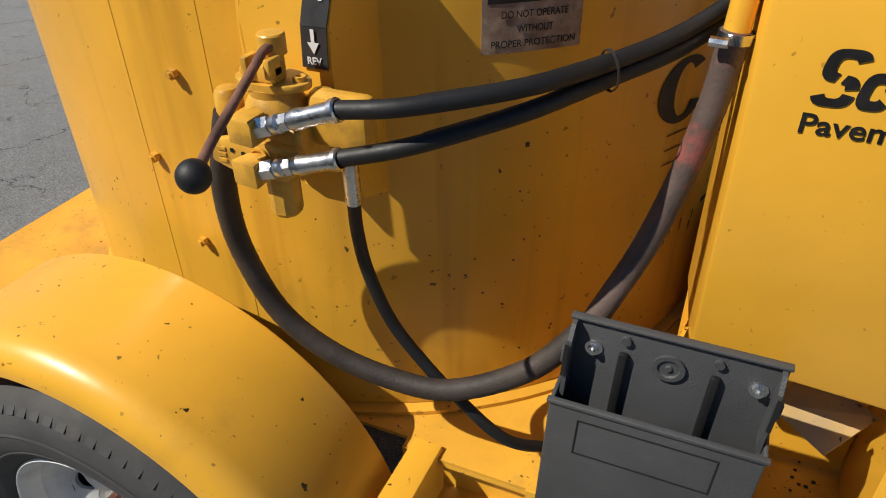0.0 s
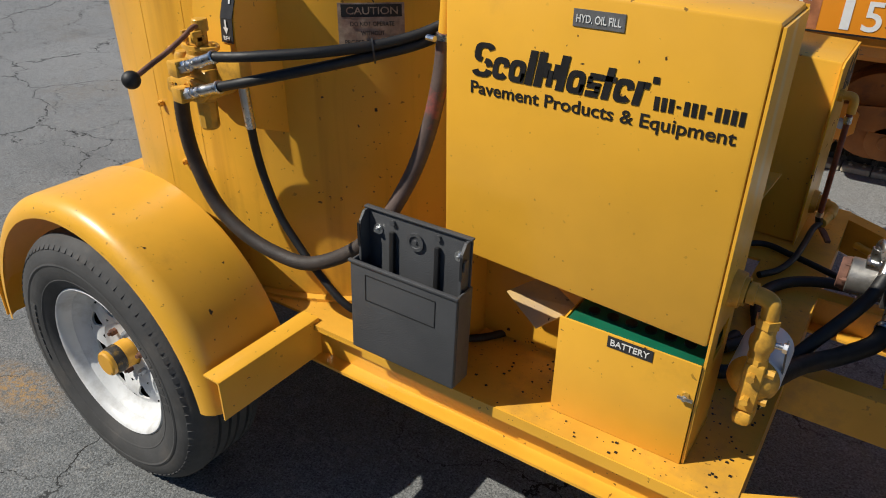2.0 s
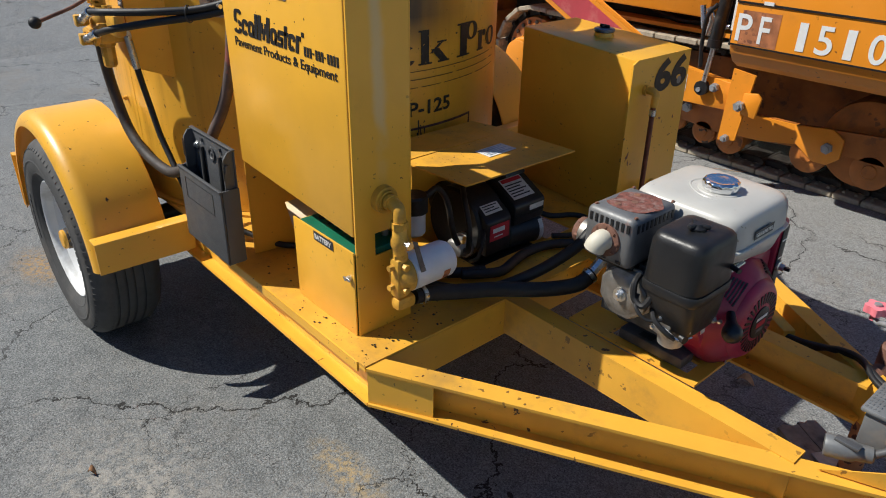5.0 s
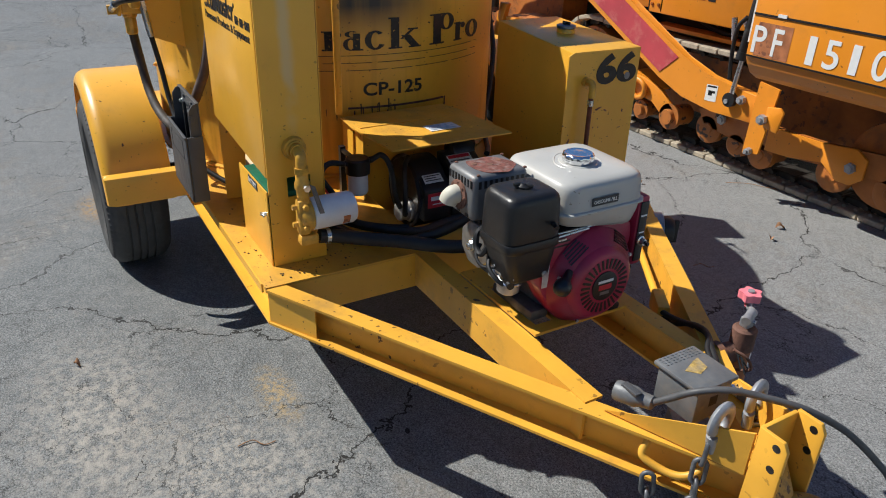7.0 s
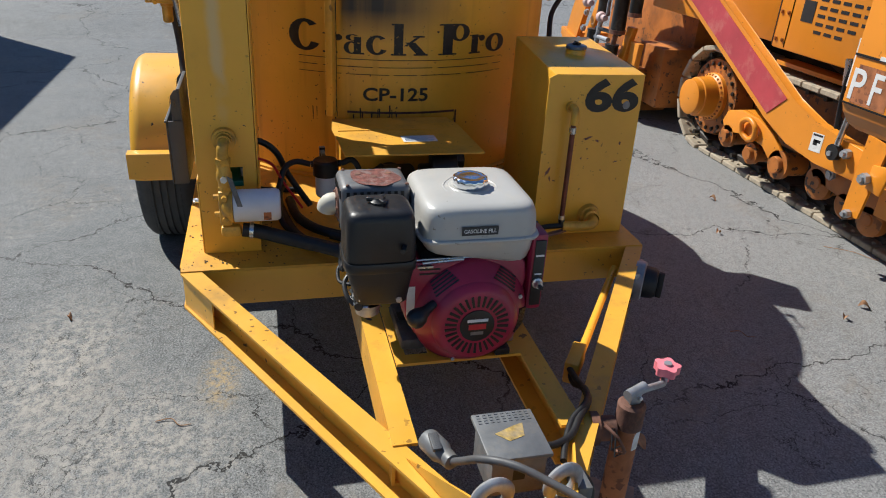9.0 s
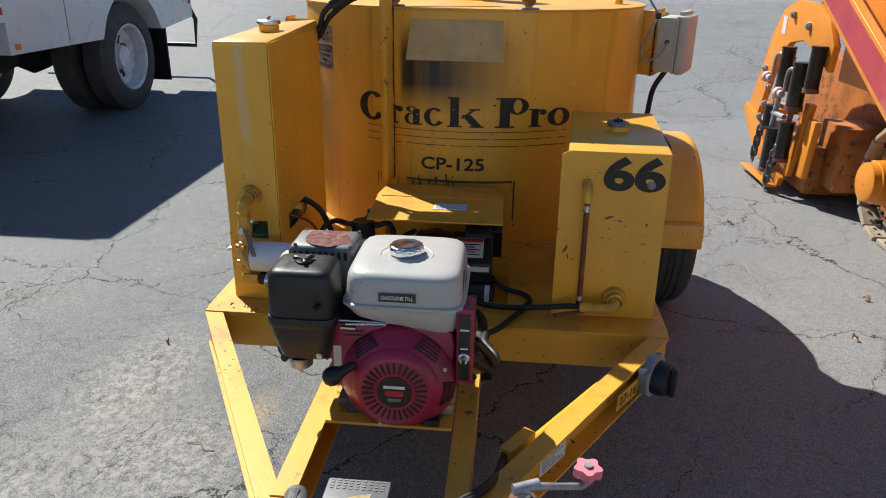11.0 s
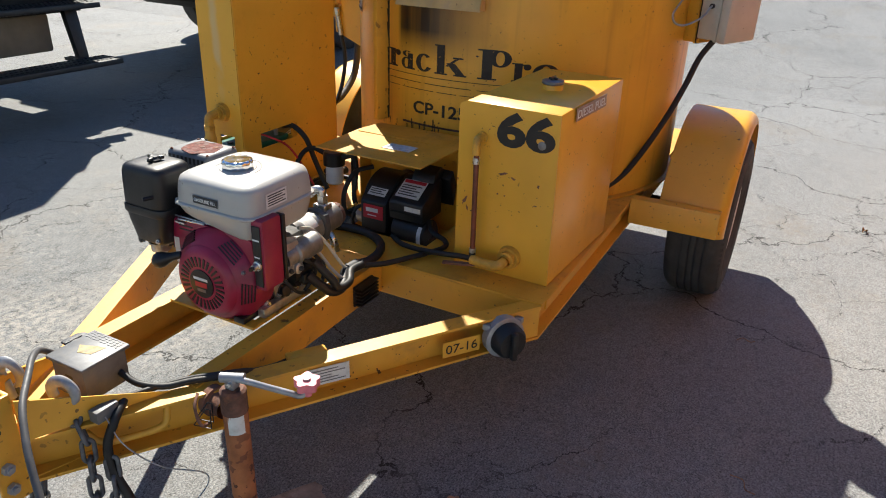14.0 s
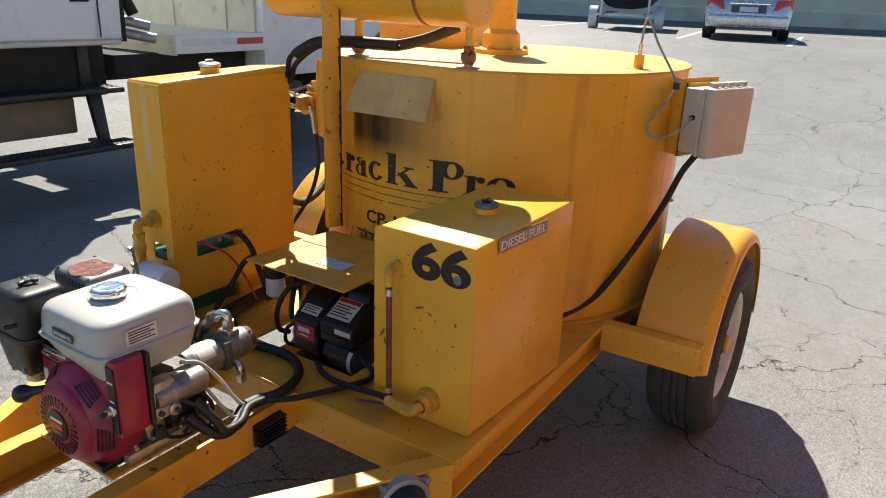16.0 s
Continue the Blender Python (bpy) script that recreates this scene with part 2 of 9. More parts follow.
def asphalt_material():
    m = bpy.data.materials.new("cracked_asphalt")
    m.use_nodes = True
    n, link = m.node_tree.nodes, m.node_tree.links.new
    b = n["Principled BSDF"]
    co = n.new("ShaderNodeTexCoord").outputs["Object"]

    def nz(s, d=5.0, r=0.6, vec=co):
        t = n.new("ShaderNodeTexNoise")
        t.inputs["Scale"].default_value, t.inputs["Detail"].default_value, t.inputs["Roughness"].default_value = s, d, r
        link(vec, t.inputs["Vector"])
        return t

    def ramp(fac, lo, hi, a=0.0, c=1.0):
        r = n.new("ShaderNodeMapRange")
        for k, v in zip((1, 2, 3, 4), (lo, hi, a, c)):
            r.inputs[k].default_value = v
        link(fac, r.inputs[0])
        return r.outputs[0]

    def mix(fac, a, c):
        x = n.new("ShaderNodeMix")
        x.data_type = "RGBA"
        link(fac, x.inputs[0])
        for sock, v in ((x.inputs[6], a), (x.inputs[7], c)):
            if isinstance(v, tuple):
                sock.default_value = (*v, 1)
            else:
                link(v, sock)
        return x.outputs[2]

    def math_(op, a, c):
        x = n.new("ShaderNodeMath")
        x.operation = op
        for sock, v in zip(x.inputs, (a, c)):
            if isinstance(v, (int, float)):
                sock.default_value = v
            else:
                link(v, sock)
        return x.outputs[0]

    broad, fine, grit = nz(0.35, 5), nz(9.0, 8, 0.7), nz(150.0, 4, 0.75)
    col = mix(ramp(broad.outputs["Fac"], 0.35, 0.65), (0.092, 0.098, 0.101), (0.140, 0.146, 0.148))
    col = mix(ramp(fine.outputs["Fac"], 0.35, 0.7), col, (0.172, 0.177, 0.178))
    col = mix(ramp(grit.outputs["Fac"], 0.5, 0.68, 0.0, 0.8), col, (0.27, 0.276, 0.270))
    # the asphalt grows paler towards +y, beyond the trailer, with an uneven edge
    across = n.new("ShaderNodeSeparateXYZ")
    link(co, across.inputs[0])
    worn = math_("ADD", across.outputs["Y"], ramp(nz(0.5, 4, 0.6).outputs["Fac"], 0.3, 0.7, -0.9, 0.9))
    col = mix(ramp(worn, 1.2, 4.2, 0.0, 0.55), col, (0.285, 0.283, 0.278))
    pits = ramp(grit.outputs["Fac"], 0.47, 0.35, 0.0, 0.85)
    col = mix(pits, col, (0.028, 0.028, 0.029))
    blotch = ramp(nz(28.0, 5, 0.7).outputs["Fac"], 0.52, 0.70, 0.0, 0.35)
    col = mix(blotch, col, (0.05, 0.05, 0.052))
    # aggregate: small stones of uneven tone
    cells = n.new("ShaderNodeTexVoronoi")
    cells.voronoi_dimensions = "2D"
    cells.inputs["Scale"].default_value = 220.0
    link(co, cells.inputs["Vector"])
    tone = n.new("ShaderNodeSeparateColor")
    link(cells.outputs["Color"], tone.inputs[0])
    stones = n.new("ShaderNodeHueSaturation")
    link(ramp(tone.outputs[0], 0.0, 1.0, 0.76, 1.46), stones.inputs["Value"])
    link(col, stones.inputs["Color"])
    col = stones.outputs[0]
    stain = math_("MULTIPLY", ramp(nz(1.1, 6, 0.7).outputs["Fac"], 0.53, 0.72), ramp(nz(22, 6, 0.75).outputs["Fac"], 0.38, 0.62))
    col = mix(stain, col, (0.2, 0.172, 0.135))
    # two patches of yellow sand and paint dust; pale ones also hold painted sun sheen
    for px, py, lx, ly, grain, dust in ((-1.0, 0.84, 0.24, 0.10, 38, (0.36, 0.22, 0.075)), (-1.95, 1.185, 0.22, 0.06, 38, (0.36, 0.22, 0.075)),
                                        (0.85, 0.62, 0.60, 0.30, 22, (0.33, 0.31, 0.275)), (1.30, 0.95, 0.42, 0.36, 26, (0.33, 0.31, 0.275)), (1.62, 0.50, 0.5, 0.34, 24, (0.32, 0.30, 0.265)), (1.0, 1.20, 0.20, 0.08, 30, (0.36, 0.27, 0.14))):
        near = n.new("ShaderNodeVectorMath")
        near.operation = "MULTIPLY_ADD"
        link(co, near.inputs[0])
        near.inputs[1].default_value = (1 / lx, 1 / ly, 0.0)
        near.inputs[2].default_value = (-px / lx, -py / ly, 0.0)
        far = n.new("ShaderNodeVectorMath")
        far.operation = "LENGTH"
        link(near.outputs[0], far.inputs[0])
        patch = math_("MULTIPLY", ramp(far.outputs["Value"], 0.3, 1.1, 1.0, 0.0), ramp(nz(grain, 7, 0.8).outputs["Fac"], 0.45, 0.58))
        col = mix(patch, col, dust)
    # scaling: weathered pale flakes with grazing sun glints painted in, and sunken dark grains
    flake_glint = math_("MULTIPLY", ramp(nz(26.0, 9, 0.82).outputs["Fac"], 0.53, 0.60), ramp(nz(1.3, 5, 0.65).outputs["Fac"], 0.44, 0.62, 0.0, 0.6))
    col = mix(flake_glint, col, (0.34, 0.325, 0.295))
    hollow = math_("MULTIPLY", ramp(nz(34.0, 8, 0.8).outputs["Fac"], 0.42, 0.36), ramp(nz(1.7, 5, 0.65).outputs["Fac"], 0.42, 0.60, 0.0, 0.6))
    col = mix(hollow, col, (0.045, 0.044, 0.043))
    oil = ramp(nz(0.8, 6, 0.6).outputs["Fac"], 0.6, 0.75, 0.0, 0.35)
    col = mix(oil, col, (0.04, 0.04, 0.042))
    # cracks: borders of warped cells, at two sizes, fading in and out
    warp = n.new("ShaderNodeVectorMath")
    warp.operation = "MULTIPLY_ADD"
    link(nz(1.6, 7, 0.62).outputs["Color"], warp.inputs[0])
    warp.inputs[1].default_value = (0.8, 0.8, 0.0)
    link(co, warp.inputs[2])
    # the ground off the tongue is crazed all over
    off = n.new("ShaderNodeVectorMath")
    off.operation = "DISTANCE"
    link(co, off.inputs[0])
    off.inputs[1].default_value = (1.0, 0.45, 0.0)
    crazed = math_("MULTIPLY", ramp(off.outputs["Value"], 0.5, 1.3, 1.0, 0.0), ramp(nz(2.6, 5, 0.65).outputs["Fac"], 0.44, 0.52))
    cracks = None
    for size, wide, lo, hi, seed in ((0.62, 0.0040, 0.34, 0.46, 3.0), (1.5, 0.0052, 0.44, 0.54, 9.0), (4.5, 0.0095, 0.55, 0.63, 21.0), (9.0, 0.013, 0.58, 0.65, 33.0)):
        v = n.new("ShaderNodeTexVoronoi")
        v.feature, v.voronoi_dimensions = "DISTANCE_TO_EDGE", "2D"
        v.inputs["Scale"].default_value = size
        link(warp.outputs[0], v.inputs["Vector"])
        line = ramp(v.outputs["Distance"], wide * 0.6, wide, 1.0, 0.0)
        gate = ramp(nz(0.55 + seed * 0.02, 4, 0.6).outputs["Fac"], lo, hi)
        if size in (4.5, 9.0):
            gate = math_("MAXIMUM", gate, math_("MULTIPLY", crazed, 0.8))
        line = math_("MULTIPLY", line, gate)
        cracks = line if cracks is None else math_("MAXIMUM", cracks, line)
    col = mix(cracks, col, (0.022, 0.021, 0.020))
    link(col, b.inputs["Base Color"])
    link(ramp(fine.outputs["Fac"], 0.3, 0.7, 0.58, 0.74), b.inputs["Roughness"])
    b.inputs["Specular IOR Level"].default_value = 0.26
    height = math_("ADD", math_("MULTIPLY", grit.outputs["Fac"], 1.0), math_("MULTIPLY", fine.outputs["Fac"], 0.8))
    height = math_("SUBTRACT", height, math_("MULTIPLY", cells.outputs["Distance"], 0.4))
    height = math_("SUBTRACT", height, math_("MULTIPLY", cracks, 1.6))
    bp = n.new("ShaderNodeBump")
    bp.inputs["Strength"].default_value, bp.inputs["Distance"].default_value = 0.42, 0.005
    link(height, bp.inputs["Height"])
    link(bp.outputs[0], b.inputs["Normal"])
    return m


asphalt = asphalt_material()


# ---- building tools ----
BASES = {}


def thing(name, base, label, category, group="", kind=""):
    ob = new(name)
    ob.location = base
    BASES[ob] = Vector(base)
    return tagged(ob, label, category, group, kind)


def mesh_of(name, bm, material, smooth=35):
    me = bpy.data.meshes.new(name)
    bmesh.ops.recalc_face_normals(bm, faces=bm.faces[:])
    if smooth:
        lim = radians(smooth)
        for f in bm.faces:
            f.smooth = True
        for e in bm.edges:
            e.smooth = len(e.link_faces) == 2 and e.calc_face_angle(3.2) < lim
    else:
        for f in bm.faces:
            f.smooth = False
    bm.to_mesh(me)
    bm.free()
    me.materials.append(material)
    return me


def part(name, bm, material, parent, label="", smooth=35):
    """One mesh, with its points in world metres, under a thing or a part."""
    ob = new(name, mesh_of(name, bm, material, smooth))
    ob.parent = parent
    ob.matrix_parent_inverse = Matrix.Translation(BASES.get(parent, Vector())).inverted()
    return tagged(ob, label)


def alone(name, bm, material, label, category, group="", kind="", smooth=35):
    ob = new(name, mesh_of(name, bm, material, smooth))
    return tagged(ob, label, category, group, kind)


def B():
    return bmesh.new()


def box(bm, x0, x1, y0, y1, z0, z1, r=0.0, seg=2, m=None):
    vs = [bm.verts.new((x, y, z)) for x in (x0, x1) for y in (y0, y1) for z in (z0, z1)]
    fs = [bm.faces.new([vs[i] for i in q]) for q in ((0, 1, 3, 2), (4, 6, 7, 5), (0, 4, 5, 1), (2, 3, 7, 6), (0, 2, 6, 4), (1, 5, 7, 3))]
    out = vs
    if r:
        es = list({e for f in fs for e in f.edges})
        res = bmesh.ops.bevel(bm, geom=es, offset=r, segments=seg, profile=0.5, affect="EDGES")
        out = list({v for f in res["faces"] for v in f.verts} | {v for v in vs if v.is_valid})
    if m is not None:
        bmesh.ops.transform(bm, matrix=m, verts=out)
    return bm


def hexa(bm, low, high, r=0.0):
    """A solid between two rings of as many points."""
    a, b = [bm.verts.new(p) for p in low], [bm.verts.new(p) for p in high]
    n = len(a)
    fs = [bm.faces.new(a[::-1]), bm.faces.new(b)] + [bm.faces.new((a[i], a[(i + 1) % n], b[(i + 1) % n], b[i])) for i in range(n)]
    if r:
        bmesh.ops.bevel(bm, geom=list({e for f in fs for e in f.edges}), offset=r, segments=2, profile=0.5, affect="EDGES")
    return bm


def prism(bm, pts, axis, a, b, r=0.0):
    """A plane outline, pushed along an axis from a to b. Outline in the two other axes, in order."""
    def at(p, v):
        q = list(p)
        q.insert("xyz".index(axis), v)
        return q
    return hexa(bm, [at(p, a) for p in pts], [at(p, b) for p in pts], r)


def basis(way):
    way = Vector(way).normalized()
    side = way.orthogonal().normalized()
    return side, way.cross(side), way


def rod(bm, p0, p1, r0, r1=None, seg=20, turn=0.0):
    p0, p1 = Vector(p0), Vector(p1)
    s, u, w = basis(p1 - p0)
    r1 = r0 if r1 is None else r1
    rings = [[p + (s * math.cos(a) + u * math.sin(a)) * r for a in [turn + 2 * math.pi * i / seg for i in range(seg)]] for p, r in ((p0, r0), (p1, r1))]
    return hexa(bm, *rings)


def lathe(bm, origin, way, profile, seg=32, side=None, skip=None, closed=False):
    """Turned shape: profile of (along, radius) round an axis."""
    o = Vector(origin)
    s, u, w = basis(way)
    if side is not None:
        s = Vector(side).normalized()
        u = w.cross(s)
    rings = []
    for along, r in profile:
        if r < 1e-6:
            rings.append([bm.verts.new(o + w * along)] * seg)
        else:
            rings.append([bm.verts.new(o + w * along + (s * math.cos(2 * math.pi * i / seg) + u * math.sin(2 * math.pi * i / seg)) * r) for i in range(seg)])
    pairs = list(zip(range(len(rings) - 1), range(1, len(rings))))
    if closed:
        pairs.append((len(rings) - 1, 0))
    for k, l in pairs:
        for i in range(seg):
            if skip and skip(k, i):
                continue
            q = [rings[k][i], rings[k][(i + 1) % seg], rings[l][(i + 1) % seg], rings[l][i]]
            q = list(dict.fromkeys(q))
            if len(q) > 2:
                bm.faces.new(q)
    return bm


def glide(pts, steps=8):
    """A smooth line through points."""
    p = [Vector(q) for q in pts]
    p = [2 * p[0] - p[1]] + p + [2 * p[-1] - p[-2]]
    out = []
    for i in range(1, len(p) - 2):
        for k in range(steps):
            t = k / steps
            a, b, c, d = p[i - 1:i + 3]
            out.append(0.5 * (2 * b + (c - a) * t + (2 * a - 5 * b + 4 * c - d) * t * t + (3 * b - a - 3 * c + d) * t ** 3))
    out.append(p[-2])
    return out


def tube(bm, pts, r, seg=12, smooth_line=True, steps=8, ribs=0.0):
    line = glide(pts, steps) if smooth_line else [Vector(q) for q in pts]
    n = len(line)
    way = [(line[min(i + 1, n - 1)] - line[max(i - 1, 0)]).normalized() for i in range(n)]
    side = way[0].orthogonal().normalized()
    rings = []
    for i in range(n):
        side = (side - way[i] * side.dot(way[i])).normalized()
        up = way[i].cross(side)
        rr = r * (1 + (ribs if i % 2 else -ribs))
        rings.append([bm.verts.new(line[i] + (side * math.cos(2 * math.pi * k / seg) + up * math.sin(2 * math.pi * k / seg)) * rr) for k in range(seg)])
    for a, b in zip(rings, rings[1:]):
        for k in range(seg):
            bm.faces.new((a[k], a[(k + 1) % seg], b[(k + 1) % seg], b[k]))
    bm.faces.new(rings[0][::-1])
    bm.faces.new(rings[-1])
    return bm


def nut(bm, p, way, r, h):
    p, w = Vector(p), Vector(way).normalized()
    rod(bm, p, p + w * h, r, seg=6)
    return rod(bm, p + w * h, p + w * h * 1.5, r * 0.55, seg=10)


def letters(text, height, width=None, deep=0.0006, bold=0.0, squeeze=None, shear=0.0):
    """Flat letters in the x-y plane, lower left at the origin, as a bmesh."""
    c = bpy.data.curves.new("lettering", "FONT")
    c.body, c.size, c.extrude, c.offset, c.resolution_u, c.shear = text, 1.0, 0.0, bold, 4, shear
    ob = bpy.data.objects.new("lettering", c)
    scene.collection.objects.link(ob)
    bpy.context.view_layer.update()
    me = bpy.data.meshes.new_from_object(ob.evaluated_get(bpy.context.evaluated_depsgraph_get()))
    bm = bmesh.new()
    bm.from_mesh(me)
    bpy.data.objects.remove(ob)
    bpy.data.curves.remove(c)
    bpy.data.meshes.remove(me)
    xs, ys = [v.co.x for v in bm.verts], [v.co.y for v in bm.verts]
    sy = height / (max(ys) - min(ys))
    sx = width / (max(xs) - min(xs)) if width else sy
    x0, y0 = min(xs), min(ys)
    for v in bm.verts:
        v.co = ((v.co.x - x0) * sx, (v.co.y - y0) * sy, 0)
    res = bmesh.ops.extrude_face_region(bm, geom=bm.faces[:])
    bmesh.ops.translate(bm, verts=[g for g in res["geom"] if isinstance(g, bmesh.types.BMVert)], vec=(0, 0, deep))
    return bm


def placed(bm, origin, right, up):
    """Lays a bmesh of the x-y plane at a place, by its right and up."""
    r, u = Vector(right).normalized(), Vector(up).normalized()
    w = r.cross(u)
    bm.transform(Matrix(((r.x, u.x, w.x, origin[0]), (r.y, u.y, w.y, origin[1]), (r.z, u.z, w.z, origin[2]), (0, 0, 0, 1))))
    return bm


def bars(bm, rows, deep=0.0006):
    """Plain bars in the x-y plane: x, y, width, height."""
    for x, y, w, h in rows:
        box(bm, x, x + w, y, y + h, 0, deep)
    return bm


def wrapped(bm, cx, cy, radius):
    """Bends a bmesh of the x-y plane (x: along the round, y: height) round an upright cylinder; angle 0 faces +x."""
    for v in bm.verts:
        a, h, o = v.co.x / radius, v.co.y, v.co.z
        v.co = (cx + (radius + o) * math.cos(a), cy + (radius + o) * math.sin(a), h)
    return bm


def cut_fine(bm, step):
    """Splits long faces along x, so that they can be bent."""
    xs = [v.co.x for v in bm.verts]
    x = min(xs) + step
    while x < max(xs):
        bmesh.ops.bisect_plane(bm, geom=bm.verts[:] + bm.edges[:] + bm.faces[:], plane_co=(x, 0, 0), plane_no=(1, 0, 0))
        x += step
    return bm


def ring_shape(bm, out, inn, low, high, closed=True):
    """A flat band between two outlines, one connected solid; each point (x, y), pushed from low to high by the given maps."""
    n = len(out)
    rows = [[bm.verts.new(f(*p)) for p in pts] for pts, f in ((out, low), (inn, low), (inn, high), (out, high))]
    for i in range(n if closed else n - 1):
        j = (i + 1) % n
        for a in range(4):
            c = (a + 1) % 4
            bm.faces.new((rows[a][i], rows[a][j], rows[c][j], rows[c][i]))
    if not closed:
        bm.faces.new([r[0] for r in rows])
        bm.faces.new([r[-1] for r in rows][::-1])
    return bm


# ---- ground ----
def rise(x, y):
    """The lot is flat round the trailer and climbs towards the far wall."""
    return 1.0 * max(0.0, min(1.0, (-5.5 - x) / 7.0)) if x < -5.5 else 0.0


def build_ground():
    bm = B()
    xs = [-400, -120, -60, -30, -22, -17, -14] + [-14 + 0.5 * i for i in range(1, 18)] + [-5, -3, 0, 3, 6, 12, 40, 120, 400]
    ys = [-400, -120, -50, -25, -12, -6, -3, 0, 3, 6, 12, 25, 50, 120, 400]
    grid = [[bm.verts.new((x, y, rise(x, y))) for y in ys] for x in xs]
    for i in range(len(xs) - 1):
        for j in range(len(ys) - 1):
            bm.faces.new((grid[i][j], grid[i + 1][j], grid[i + 1][j + 1], grid[i][j + 1]))
    return alone("ground", bm, asphalt, "cracked grey asphalt lot with sandy stains", "ground", kind="structure", smooth=0)


build_ground()

# ---- the trailer's chassis ----
YC = 1.90
NEAR, FAR, FRONT, REAR, DECK = 1.137, 2.665, 1.21, -1.17, 0.562
chassis = thing("trailer", (0, YC, 0.44), "yellow painted steel trailer frame with chipped tongue beams", "trailer")


def channel(bm, p, q, z0, z1, out, flange=0.05, t=0.008):
    """A C-beam from p to q (plan), its web on the inner side, its flanges pointing out."""
    p, q, o = Vector(p), Vector(q), Vector(out).normalized()
    prof = [(-flange, z0), (0, z0), (0, z0 + t), (-flange + t, z0 + t), (-flange + t, z1 - t), (0, z1 - t), (0, z1), (-flange, z1)]
    return hexa(bm, [(*(p + o * a), z) for a, z in prof], [(*(q + o * a), z) for a, z in prof])


def holed_plate(bm, xs, ys, z0, z1, holes):
    """A plate of cells, of which some are left open; one connected mesh."""
    full = lambda i, j: 0 <= i < len(xs) - 1 and 0 <= j < len(ys) - 1 and (i, j) not in holes
    v = {(i, j, k): bm.verts.new((x, y, z)) for i, x in enumerate(xs) for j, y in enumerate(ys) for k, z in enumerate((z0, z1))}
    for i in range(len(xs) - 1):
        for j in range(len(ys) - 1):
            if not full(i, j):
                continue
            c = [(i, j), (i + 1, j), (i + 1, j + 1), (i, j + 1)]
            bm.faces.new([v[a, b, 1] for a, b in c])
            bm.faces.new([v[a, b, 0] for a, b in c[::-1]])
            for (a, b), (di, dj) in zip([(c[0], c[1]), (c[1], c[2]), (c[2], c[3]), (c[3], c[0])], ((0, -1), (1, 0), (0, 1), (-1, 0))):
                if not full(i + di, j + dj):
                    bm.faces.new((v[(*a, 0)], v[(*b, 0)], v[(*b, 1)], v[(*a, 1)]))
    loose = [w for w in bm.verts if not w.link_faces]
    for w in loose:
        bm.verts.remove(w)
    return bm


